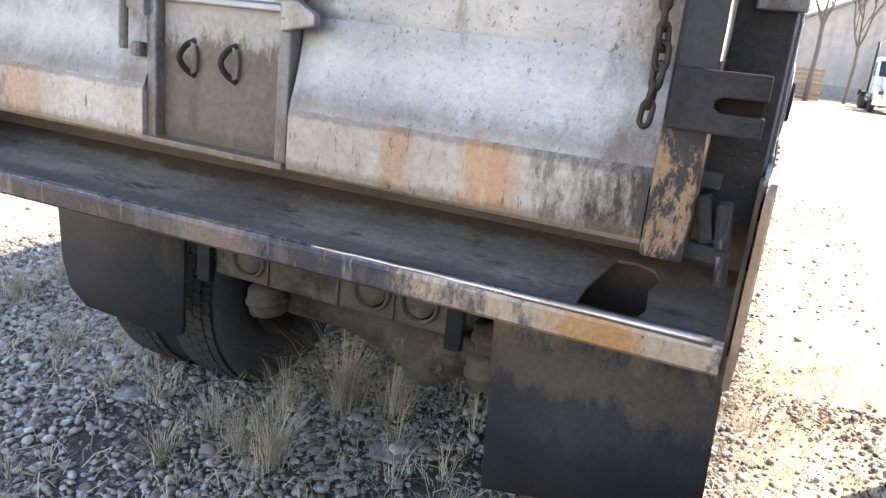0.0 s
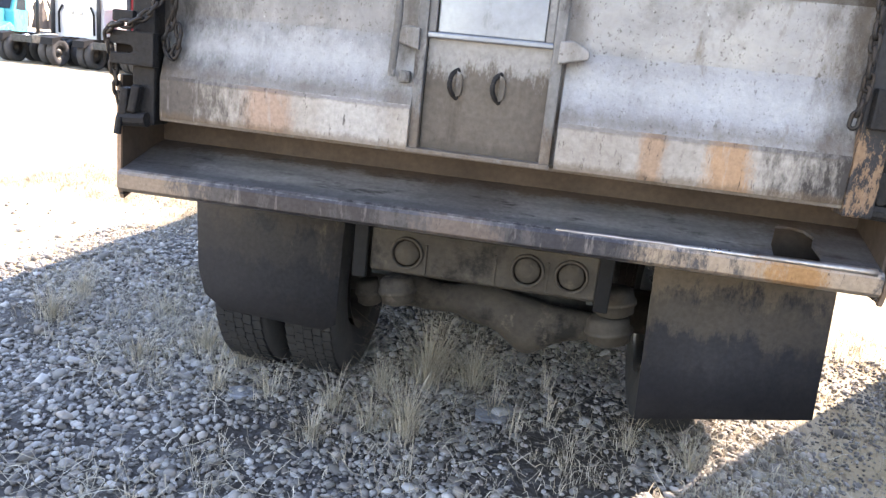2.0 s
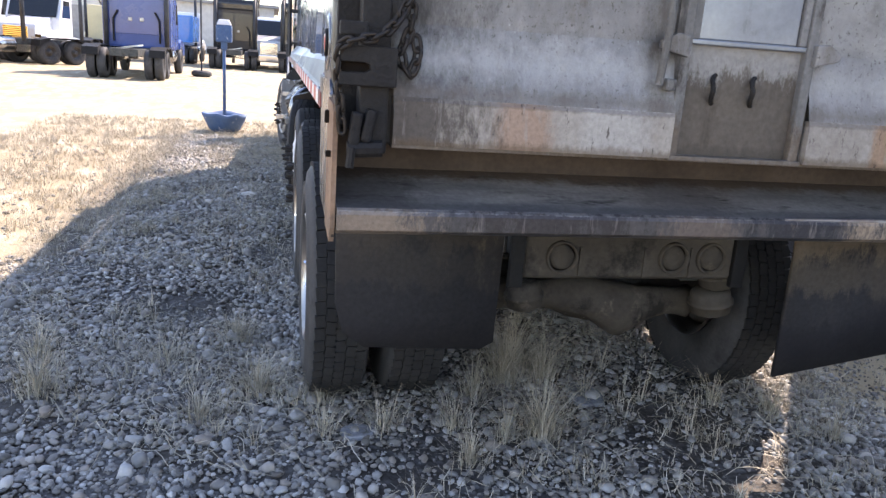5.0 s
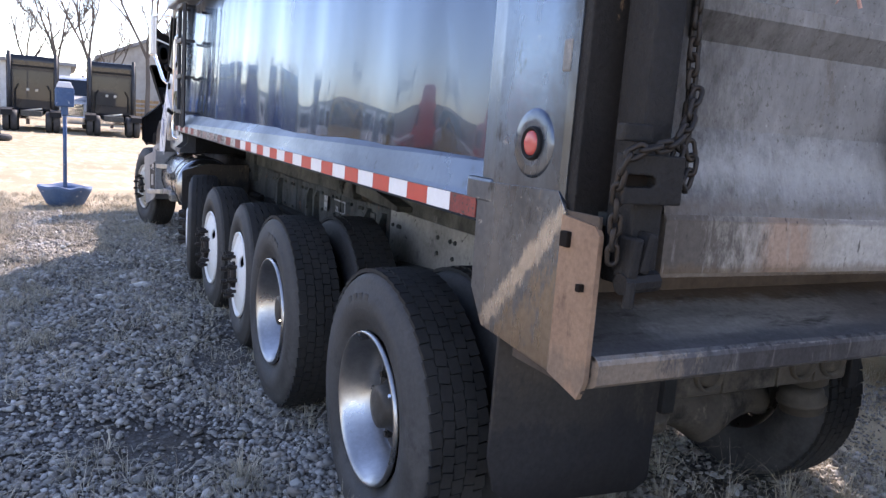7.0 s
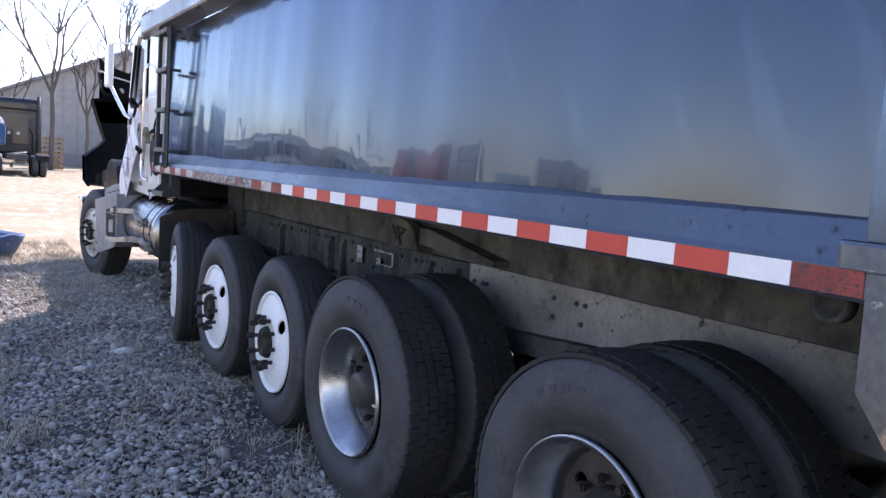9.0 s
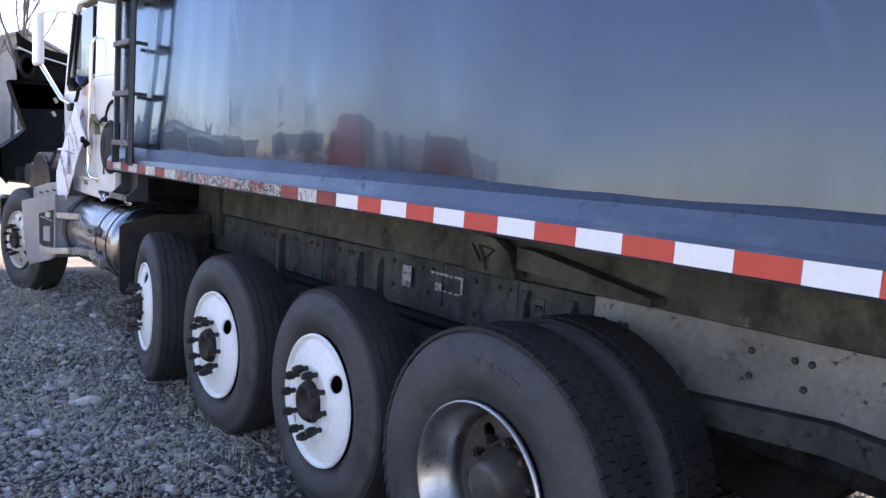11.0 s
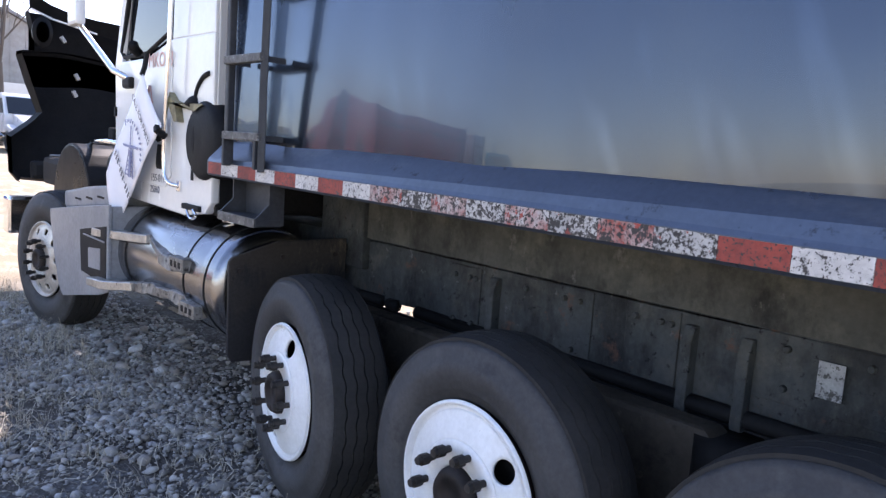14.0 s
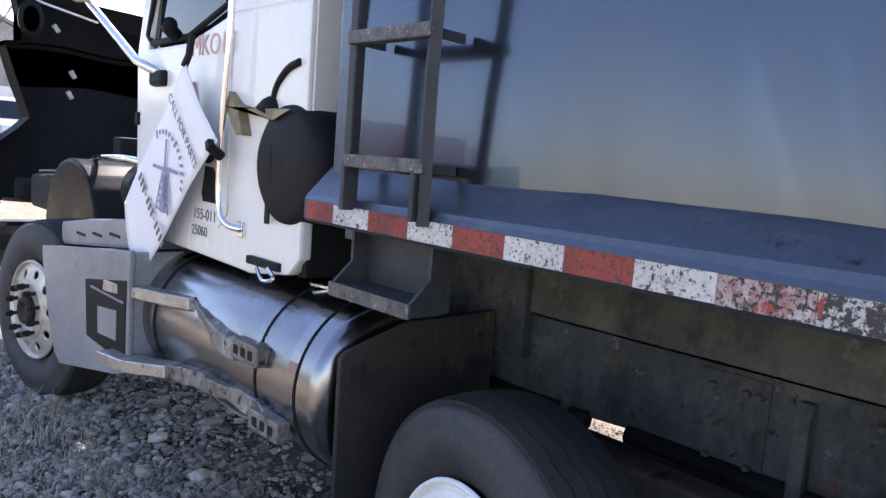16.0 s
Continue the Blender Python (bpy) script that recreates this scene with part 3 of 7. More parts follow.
ground = part("ground", grid(spread(-900, 900, -1.2, 150), spread(-900, 900, 3, 150), lambda x, y: (x, y, height(x, y) - 0.004)), M["ground"], smooth=True)
tagged(ground, "sunlit tan dirt lot with a strip of grey gravel", "ground", kind="structure")

# ---- the dump truck ----
truck = empty("dump_truck", label="weathered multi-axle dump truck with white cab on gravel", category="dump truck")


def side_x(s, d):
    """x at a distance d from the middle line, on the left (-1) or right (1)."""
    return CX + s * d


# wheels: built once about the x axis, the outer face towards -x
def tyre_mesh(radius, width, lugs):
    k, w = radius, width
    rim = 0.285
    h = k - rim
    prof = [(0.035, rim), (0.012, rim + 0.18 * h), (0.004, rim + 0.20 * h), (-0.004, rim + 0.45 * h), (0.0, rim + 0.62 * h), (0.006, rim + 0.64 * h), (0.012, rim + 0.82 * h), (0.026, k - 0.022)]
    if lugs:
        prof += [(0.045, k - 0.010), (w / 2, k - 0.006), (w - 0.045, k - 0.010)]
    else:
        prof += [(0.042, k - 0.024), (w / 2, k - 0.01), (w - 0.042, k - 0.024)]
    prof += [(w - 0.026, k - 0.022), (w - 0.012, rim + 0.82 * h), (w + 0.004, rim + 0.45 * h), (w - 0.012, rim + 0.18 * h), (w - 0.035, rim)]
    return lathe(prof, 72)


def rib_mesh(radius, width):
    """The ribbed tread band of a steer tyre, with zigzag grooves."""
    n, ribs = 120, 5
    bm = bmesh.new()
    for i in range(ribs):
        a = 0.032 + (width - 0.064) * i / ribs
        b = 0.032 + (width - 0.064) * (i + 1) / ribs - 0.006
        rows = []
        for x, dz in ((a, -0.012), (a, 0.0), (b, 0.0), (b, -0.012)):
            sway = 0 if (x == a and i == 0) or (x == b and i == ribs - 1) else 0.0035
            ring = []
            for k in range(n):
                t = 2 * math.pi * k / n
                xx = x + sway * (1 if k % 4 < 2 else -1)
                r = radius + 0.0015 - 0.02 * (2 * xx / width - 1) ** 2 + dz
                ring.append(bm.verts.new((xx, r * math.cos(t), r * math.sin(t))))
            rows.append(ring)
        for p, q in zip(rows, rows[1:]):
            for k in range(n):
                bm.faces.new((p[k], p[(k + 1) % n], q[(k + 1) % n], q[k]))
    bmesh.ops.recalc_face_normals(bm, faces=bm.faces)
    return bm


def lug_mesh(radius, width):
    """Staggered tread blocks of a drive tyre."""
    bm = bmesh.new()
    n = 58
    for row in range(5):
        x = 0.028 + (width - 0.056) * (row + 0.5) / 5
        for i in range(n):
            a = 2 * math.pi * (i + 0.5 * (row % 2)) / n
            r = radius - (0.009 if row in (0, 4) else 0.005)
            half = math.pi * radius / n * (0.88 if row in (0, 4) else 0.92)
            b = bmesh.new()
            bmesh.ops.create_cube(b, size=1)
            b.transform(Matrix.Rotation(a, 4, "X") @ Matrix.Translation((x, 0, r)) @ Matrix.Rotation(0.12 * (-1) ** row, 4, "Z") @ Matrix.Diagonal(((width - 0.056) / 5 * 0.92, 2 * half, 0.014, 1)))
            vs = [bm.verts.new(v.co) for v in b.verts]
            b.verts.index_update()
            for f in b.faces:
                bm.faces.new([vs[v.index] for v in f.verts])
            b.free()
    return bm


def disc_with_holes(x_in, r_in, x_out, r_out, holes, size, n=120, bm=None):
    """A ring with round hand holes cut through it, and a rim round each hole."""
    m = bmesh.new()
    steps = 14
    v = {}
    for i in range(steps + 1):
        for k in range(n):
            s = i / steps
            r, x = r_in + (r_out - r_in) * s, x_in + (x_out - x_in) * s
            a = 2 * math.pi * k / n
            v[i, k] = m.verts.new((x, r * math.cos(a), r * math.sin(a)))
    mid = (r_in + r_out) / 2
    for i in range(steps):
        for k in range(n):
            r = r_in + (r_out - r_in) * (i + 0.5) / steps
            a = 2 * math.pi * (k + 0.5) / n
            p = Vector((r * math.cos(a), r * math.sin(a)))
            if any((p - Vector((mid * math.cos(h), mid * math.sin(h)))).length < size for h in holes):
                continue
            m.faces.new((v[i, k], v[i, (k + 1) % n], v[i + 1, (k + 1) % n], v[i + 1, k]))
    inner = {v[i, k] for i in range(1, steps) for k in range(n)}
    for q in m.verts:
        if q in inner and q.link_faces and q.is_boundary:
            for h in holes:
                hc = Vector((mid * math.cos(h), mid * math.sin(h)))
                d = Vector((q.co.y, q.co.z)) - hc
                if 0 < d.length < size * 1.45:
                    d *= size / d.length
                    r = (hc + d).length
                    q.co = ((x_in + (x_out - x_in) * (r - r_in) / (r_out - r_in)), hc.x + d.x, hc.y + d.y)
    bmesh.ops.delete(m, geom=[q for q in m.verts if not q.link_faces], context="VERTS")
    bmesh.ops.recalc_face_normals(m, faces=m.faces)
    back = bmesh.ops.extrude_face_region(m, geom=list(m.faces))["geom"]
    bmesh.ops.translate(m, verts=[q for q in back if isinstance(q, bmesh.types.BMVert)], vec=(0.012, 0, 0))
    bmesh.ops.recalc_face_normals(m, faces=m.faces)
    return merge(bm, m)


def nuts(wheel, radius, x, length, count=10, r=0.017, turn=0.0):
    bm = lathe([(0, 0.001), (0, r * 0.62), (-0.01 - 0.25 * length, r * 0.62), (-0.01 - 0.25 * length, r), (-length * 0.8, r), (-length * 0.8, r * 0.75), (-length, r * 0.7), (-length, 0.001)], 10)
    first = None
    for i in range(count):
        a = 2 * math.pi * i / count + turn
        m = Matrix.Translation((x, radius * math.cos(a), radius * math.sin(a)))
        if first is None:
            first = part("lug_nut", bm, M["nut"], wheel, smooth=False)
            first.matrix_basis = m
        else:
            share("lug_nut", first, m, wheel)


def white_wheel(material, tyre_radius, width, label, holes=(radians(142), radians(322)), hole=0.038):
    """A disc wheel whose face bulges out to its nuts, with hand holes."""
    R = 0.292
    bm = lathe([(0.012, R), (0.0, R - 0.003), (0.0, R - 0.012), (0.014, R - 0.016), (0.02, R - 0.022), (0.016, R - 0.030), (0.014, R - 0.034)], 72)
    disc_with_holes(-0.016, 0.172, 0.013, R - 0.030, holes, hole, bm=bm)
    lathe([(-0.004, 0.176), (-0.016, 0.1735), (-0.020, 0.168), (-0.021, 0.16), (-0.021, 0.098), (0.01, 0.095), (0.01, 0.01)], 60, bm)
    wheel = part("wheel", bm, material, truck, label, smooth=True)
    # barrel takes the dark hub colour as shade behind the hand holes
    part("barrel", lathe([(0.03, R - 0.034), (0.2, R - 0.03), (0.24, R - 0.01), (0.25, R)], 60), M["hub"], wheel, smooth=True)
    part("brake_drum", lathe([(0.11, 0.05), (0.11, 0.2), (0.26, 0.205), (0.26, 0.05)], 40), M["hub"], wheel, smooth=True)
    part("tyre", tyre_mesh(tyre_radius, width, False), M["rubber"], wheel, smooth=True)
    part("tread", rib_mesh(tyre_radius, width), M["tread_rubber"], wheel)
    part("hub", lathe([(0.0, 0.092), (-0.03, 0.09), (-0.05, 0.078), (-0.052, 0.05), (-0.042, 0.045), (-0.042, 0.005)], 32), M["hub"], wheel, "oily dark rusty hub", smooth=True)
    nuts(wheel, 0.143, -0.021, 0.07, r=0.019)
    return wheel


def dish_wheel(label):
    """The outer wheel of a pair: a deep polished dish with the disc far in, and the inner tyre behind."""
    R = 0.292
    bm = lathe([(0.018, R), (0.004, R - 0.002), (0.002, R - 0.011), (0.02, R - 0.016), (0.028, R - 0.030), (0.075, R - 0.036), (0.085, R - 0.052), (0.15, R - 0.058), (0.165, R - 0.066)], 72)
    lathe([(0.165, R - 0.05), (0.24, R - 0.03), (0.255, R)], 60, bm)
    wheel = part("wheel", bm, M["alloy"], truck, label, smooth=True)
    d = bmesh.new()
    disc_with_holes(0.165, 0.12, 0.163, R - 0.064, tuple(2 * math.pi * i / 5 + 0.5 for i in range(5)), 0.027, bm=d)
    part("disc", d, M["alloy_dull"], wheel, "dull dirty wheel disc with hand holes")
    part("hub", lathe([(0.165, 0.122), (0.13, 0.115), (0.09, 0.085), (0.06, 0.08), (0.055, 0.05), (0.055, 0.005)], 32), M["alloy_dull"], wheel, smooth=True)
    nuts(wheel, 0.143, 0.163, 0.05)
    t = part("tyre", tyre_mesh(0.525, 0.27, True), M["rubber"], wheel, smooth=True)
    tread = part("tread", lug_mesh(0.528, 0.27), M["tread_rubber"], wheel)
    share("tyre", t, Matrix.Translation((0.33, 0, 0)), wheel)
    share("tread", tread, Matrix.Translation((0.33, 0, 0)), wheel)
    part("inner_rim", lathe([(0.35, R), (0.36, R - 0.03), (0.5, R - 0.05), (0.58, R - 0.03), (0.59, R)], 48), M["alloy_dull"], wheel, smooth=True)
    part("valve_stem", tube([(0.05, -0.21, 0.12), (0.0, -0.235, 0.13), (-0.005, -0.25, 0.14)], 0.006), M["chrome"], wheel)
    # raised bars stand for the maker's lettering on the sidewall
    bm = bmesh.new()
    for i in range(4):
        a = radians(62 + 8 * i)
        b = box(-0.0025, -0.017, -0.03, 0.004, 0.017, 0.03, 0)
        b.transform(Matrix.Rotation(a - math.pi / 2, 4, "X") @ Matrix.Translation((0, 0, 0.405)))
        merge(bm, b)
    part("sidewall_lettering", bm, M["rubber"], wheel)
    return wheel


dish = dish_wheel("polished alloy drive wheel with paired lugged tyres")
white = white_wheel(M["white_rim"], 0.496, 0.285, "white disc wheel with oily nuts and ribbed tyre")
front = white_wheel(M["front_rim"], 0.53, 0.31, "dusty alloy front wheel with ribbed tyre", tuple(2 * math.pi * i / 10 + 0.2 for i in range(10)), 0.024)


def place_wheel(w, first, y, z, d, turn, steer=0.0):
    for s in (-1, 1):
        spin = Matrix.Rotation(radians(turn + 40 * (s > 0)), 4, "X")
        m = Matrix.Translation((side_x(s, d), y, z)) @ Matrix.Rotation(radians(steer), 4, "Z") @ (Matrix.Identity(4) if s < 0 else Matrix.Rotation(math.pi, 4, "Z")) @ spin
        if first and s < 0:
            w.matrix_basis = m
        else:
            copy_thing(w, m)


for i, (y, turn) in enumerate(((1.28, 0), (2.77, 25))):
    place_wheel(dish, i == 0, y, 0.505, 1.232, turn)
lone = next(o for o in truck.children if o.name.startswith("wheel") and o.matrix_basis.translation.x > 1 and o.matrix_basis.translation.y < 2)
for o in [o for o in lone.children if o.matrix_basis.translation.x > 0.2 or o.name.startswith("inner_rim")]:
    bpy.data.objects.remove(o)
lone.matrix_basis = Matrix.Translation((-0.26, 0, 0)) @ lone.matrix_basis
# its outer rim stands bare, without a tyre
b = lathe([(0.945, 0.27), (0.95, 0.292), (0.965, 0.292), (0.975, 0.268), (1.06, 0.255), (1.15, 0.268), (1.16, 0.292), (1.175, 0.292), (1.178, 0.27), (1.16, 0.255), (1.06, 0.243), (0.96, 0.255), (0.945, 0.27)], 56)
b.transform(Matrix.Translation((0, 1.28, 0.505)))
part("bare_rim", b, M["alloy"], truck, "bare alloy rim without a tyre", smooth=True)
for i, (y, turn, steer) in enumerate(((3.85, 4, -2.5), (4.935, 0, 0), (6.062, -32, -9.5))):
    place_wheel(white, i == 0, y, 0.484, 1.178, turn, steer)
place_wheel(front, True, 9.6, 0.512, 1.26, 20, 10)

# axles
for y, r, z in ((1.28, 0.105, 0.5), (2.735, 0.105, 0.5), (3.83, 0.06, 0.46), (4.935, 0.06, 0.46), (6.085, 0.06, 0.46), (9.6, 0.06, 0.46)):
    bm = lathe([(side_x(-1, 0.9), 0.01), (side_x(-1, 0.9), r), (side_x(1, 0.9), r), (side_x(1, 0.9), 0.01)], 20)
    if r > 0.07:
        lathe([(CX - 0.22, r), (CX - 0.08, 0.13), (CX + 0.06, 0.19), (CX + 0.16, 0.21), (CX + 0.28, 0.2), (CX + 0.4, 0.14), (CX + 0.5, r)], 28, bm)
    bm.transform(Matrix.Translation((0, y, z)))
    part("axle", bm, M["cross"] if r > 0.07 else M["frame"], truck, "dusty axle housing", smooth=True)

# mud-caked beam across the rearmost axle, uneven along its length
b = bmesh.new()
rings = []
for k in range(29):
    u = k / 28
    x = CX - 0.5 + 1.05 * u
    r = 0.075 + 0.03 * noise.noise((x * 5, 1.3, 0)) + 0.05 * math.exp(-((x - 0.18) / 0.13) ** 2)
    zc = 0.535 - 0.05 * u - 0.05 * math.exp(-((x - 0.18) / 0.15) ** 2)
    rings.append([b.verts.new((x, 0.98 + r * 0.8 * math.cos(a), zc + r * (1 + 0.25 * noise.noise((x * 8, a, 2))) * math.sin(a))) for a in span(0, 2 * math.pi * 15 / 16, 16)])
for p, q in zip(rings, rings[1:]):
    for k in range(16):
        b.faces.new((p[k], p[(k + 1) % 16], q[(k + 1) % 16], q[k]))
b.faces.new(rings[0][::-1])
b.faces.new(rings[-1])
bmesh.ops.recalc_face_normals(b, faces=b.faces)
part("axle_beam", b, M["cross"], truck, "mud-caked axle beam", smooth=True)
part("fender_board", box(side_x(1, 1.0), 0.42, 1.045, side_x(1, 1.03), 6.4, 1.34, 0.004), M["frame"], truck)
# added board that blocks sunlight between the right wheels
for y0, y1, z0 in ((1.7, 2.42, 0.3),):
    part("side_shield", box(side_x(1, 0.921), y0, z0, side_x(1, 0.943), y1, 1.06, 0.004), M["flap"], truck)
part("cab_mount", box(side_x(-1, 0.49), 6.5, 0.9, side_x(1, 0.49), 6.9, 1.33, 0.01), M["frame"], truck)

# frame rails, with flanges, gussets, bolts and stickers
for s in (-1, 1):
    x = side_x(s, 0.43)
    bm = prism([(0.62, 0.78), (6.0, 0.78), (7.0, 0.72), (11.0, 0.72), (11.0, 1.0), (7.0, 1.06), (0.62, 1.06)], "x", x, x + s * 0.012)
    box(x - s * 0.08, 0.62, 1.052, x + s * 0.012, 11.0, 1.064, 0.002, bm)
    box(x - s * 0.08, 0.62, 0.776, x + s * 0.012, 6.0, 0.788, 0.002, bm)
    part("frame_rail", bm, M["frame"], truck, "dirty dark steel frame rail")
    # body sill on the frame
    part("body_sill", prism([(0.62, 1.068), (6.5, 1.068), (6.5, 1.32), (0.62, 1.27)], "x", x - s * 0.06, x + s * 0.03), M["sill"], truck, "dusty steel body sill")
    # long wedge on the sill over the drive axles
    part("sill_wedge", prism([(2.62, 1.085), (3.3, 1.12), (3.3, 1.215), (3.2, 1.21), (2.62, 1.115)], "x", x + s * 0.034, x + s * 0.13, 0.005), M["sill"], truck)
    part("dusty_web", box(x + s * 0.0125, 0.75, 0.77, x + s * 0.024, 2.95, 1.064, 0.003), M["web"], truck, "pale dusty stretch of frame rail")

BOLT = None
for y, w, z0, z1 in ((3.55, 0.34, 0.80, 1.05), (4.15, 0.5, 0.84, 1.06), (4.78, 0.22, 0.72, 1.05), (5.25, 0.42, 0.76, 1.05), (2.85, 0.16, 0.74, 1.02), (3.28, 0.12, 0.70, 1.0), (2.2, 0.3, 0.86, 1.04), (5.75, 0.2, 0.74, 1.04)):
    x = side_x(-1, 0.446)
    plate = part("frame_plate", box(x - 0.004, y - w / 2, z0, x + 0.006, y + w / 2, z1, 0.005), M["web"] if y < 2.95 else M["frame"], truck)
    for dy, up in ((-0.36, 1), (-0.18, 1), (0.3, 1), (0.3, 0), (-0.3, 0)):
        for z in (z1 - 0.045 if up else z0 + 0.05,):
            if BOLT is None:
                BOLT = part("bolt_head", lathe([(-0.02, 0.001), (-0.02, 0.009), (-0.014, 0.012), (-0.002, 0.013)], 8), M["frame"], plate)
                BOLT.matrix_basis = Matrix.Translation((x, y + dy * w, z))
            else:
                share("bolt_head", BOLT, Matrix.Translation((x, y + dy * w, z)), plate)

# added tubes and board stand for the dark under the rail; gaps show daylight
x = side_x(-1, 0.45)
for y0, y1 in ((2.9, 6.07), (6.22, 6.29), (6.345, 6.7)):
    part("air_hose", tube([(x, y0, 0.760), (x - 0.008, (y0 + y1) / 2, 0.758), (x, y1, 0.760)], 0.03, 8), M["black"], truck, smooth=True)
part("underboard", box(x - 0.012, 2.95, 0.36, x + 0.0, 6.7, 0.733, 0.004), M["black"], truck, "black board added for the dark void under the frame rail")

# hanger brackets that stand out from the rail
for y, z0 in ((4.42, 0.66), (4.62, 0.66), (3.32, 0.62), (5.55, 0.66), (3.06, 0.66)):
    x = side_x(-1, 0.44)
    part("hanger_bracket", prism([(x - 0.05, z0 + 0.08), (x - 0.03, z0), (x, z0), (x, 1.02), (x - 0.03, 1.02), (x - 0.05, 0.97)], "y", y - 0.02, y + 0.02, 0.006), M["frame"], truck)

for y, z, w, h in ((4.16, 0.955, 0.075, 0.11), (3.9, 0.94, 0.05, 0.04)):
    x = side_x(-1, 0.472)
    part("sticker", box(x - 0.002, y - w / 2, z - h / 2, x, y + w / 2, z + h / 2, 0), M["paper"], truck, "torn pale paper sticker")
x = side_x(-1, 0.4725)
bm = box(x - 0.002, 3.72, 1.0, x, 3.96, 1.012, 0)
box(x - 0.002, 3.72, 0.93, x, 3.735, 1.0, 0, bm)
box(x - 0.002, 3.74, 0.92, x, 3.86, 0.93, 0, bm)
part("sticker", bm, M["paper"], truck, "remains of a white label frame")

# folded gusset under the body
gx = side_x(-1, 0.54)
part("gusset", prism([(3.28, 1.08), (3.33, 1.19), (3.42, 1.24), (3.62, 1.26), (3.62, 1.08)], "x", gx - 0.04, gx + 0.02, 0.008), M["sill"], truck, "dusty curved gusset plate")
part("tie_hook", tube([(gx - 0.045, 3.56, 1.2), (gx - 0.06, 3.48, 1.13), (gx - 0.055, 3.4, 1.19), (gx - 0.05, 3.5, 1.2), (gx - 0.06, 3.44, 1.1)], 0.008), M["frame"], truck)

# rear crossmember with round lamps' covers
bm = prism([(0.52, 0.738), (0.52, 0.90), (0.56, 0.93), (0.66, 0.93), (0.66, 0.72), (0.56, 0.72)], "x", side_x(-1, 0.44), side_x(1, 0.44), 0.012)
cross = part("crossmember", bm, M["cross"], truck, "muddy rear crossmember with round cover plates")
for dx in (-0.295, 0.174, 0.34):
    b = lathe([(-0.004, 0.001), (-0.004, 0.046), (0.006, 0.048), (0.006, 0.054), (-0.012, 0.056), (-0.012, 0.063), (0.0, 0.066), (0.01, 0.066)], 32)
    b.transform(Matrix.Translation((CX + dx, 0.514, 0.818)) @ Matrix.Rotation(math.pi / 2, 4, "Z"))
    part("round_cover", b, M["cross"], cross, smooth=True)
for dx in (-0.22, 0.05, 0.25):
    part("rib", box(CX + dx - 0.005, 0.512, 0.74, CX + dx + 0.005, 0.525, 0.86, 0.002), M["cross"], cross)
# hanging brake chambers, springs and lower beam
for dx, y, z, r in ((-0.36, 0.72, 0.60, 0.075), (0.53, 0.74, 0.685, 0.08), (0.525, 0.75, 0.56, 0.09), (-0.54, 0.95, 0.5, 0.06)):
    b = lathe([(-0.06, 0.01), (-0.06, r * 0.75), (-0.045, r * 0.95), (-0.01, r), (-0.008, r * 1.1), (0.008, r * 1.1), (0.01, r), (0.045, r * 0.95), (0.06, r * 0.6), (0.06, 0.01)], 24)
    b.transform(Matrix.Translation((CX + dx, y, z)) @ Matrix.Rotation(radians(80), 4, "Y"))
    part("brake_chamber", b, M["cross"], truck, "dusty round brake chamber", smooth=True)
for s in (-1, 1):
    x = side_x(s, 0.47)
    part("leaf_spring", prism([(0.85, 0.62), (1.28, 0.69), (2.0, 0.74), (2.75, 0.69), (3.2, 0.6), (3.2, 0.64), (2.75, 0.78), (2.0, 0.84), (1.28, 0.78), (0.85, 0.66)], "x", x - 0.045, x + 0.045, 0.004), M["frame"], truck)
part("prop_shaft", tube([(CX, 1.45, 0.53), (CX, 2.55, 0.55), (CX, 5, 0.7), (CX, 7.5, 0.8)], 0.055, 14), M["frame"], truck, smooth=True)
part("gearbox", box(CX - 0.25, 7.3, 0.55, CX + 0.25, 8.5, 1.0, 0.06), M["frame"], truck)
part("engine", box(CX - 0.35, 8.5, 0.6, CX + 0.35, 10.2, 1.5, 0.08), M["black"], truck, "dark oily engine block")
for y in (1.9, 3.3, 4.4, 5.5, 6.6):
    part("crossbar", box(side_x(-1, 0.43), y - 0.05, 0.8, side_x(1, 0.43), y + 0.05, 1.0, 0.006), M["frame"], truck)
for y, z in ((4.3, 0.62), (5.35, 0.6)):
    b = lathe([(-0.45, 0.02), (-0.43, 0.12), (-0.4, 0.135), (0.4, 0.135), (0.43, 0.12), (0.45, 0.02)], 24)
    b.transform(Matrix.Translation((CX, y, z)))
    part("air_tank", b, M["frame"], truck, smooth=True)

# lift-axle beams and dark gear between the wheels
for s in (-1, 1):
    for y0, y1 in ((3.2, 4.35), (4.3, 5.5), (5.4, 6.6)):
        low = 0.33 if s < 0 else 0.5
        part("lift_beam", prism([(y0, 0.62), (y0 + 0.15, 0.74), (y1 - 0.2, 0.74), (y1, 0.6), (y1 - 0.1, low + 0.03), (y0 + 0.5, low), (y0 + 0.1, low + 0.12)], "x", side_x(s, 0.50), side_x(s, 0.62), 0.02), M["cross"], truck, "dark lift-axle beam")
    for y in (3.45, 4.4, 5.55, 6.55):
        b = tube([(side_x(s, 0.55), y, 0.38), (side_x(s, 0.55), y, 0.46), (side_x(s, 0.55), y, 0.54), (side_x(s, 0.55), y, 0.62), (side_x(s, 0.55), y, 0.72)], 0.11, 16)
        part("air_spring", b, M["black"], truck, "black rubber air spring", smooth=True)
part("side_tank", box(side_x(1, 0.62), 6.7, 0.42, side_x(1, 1.1), 8.2, 1.05, 0.08), M["tank"], truck)

# ---- dump body ----
body = part("dump_body", box(side_x(-1, 1.13), 0.10, 1.37, side_x(1, 1.13), 6.7, 1.40, 0.004), M["sill"], truck, "steel-sided tipping body with polished walls")
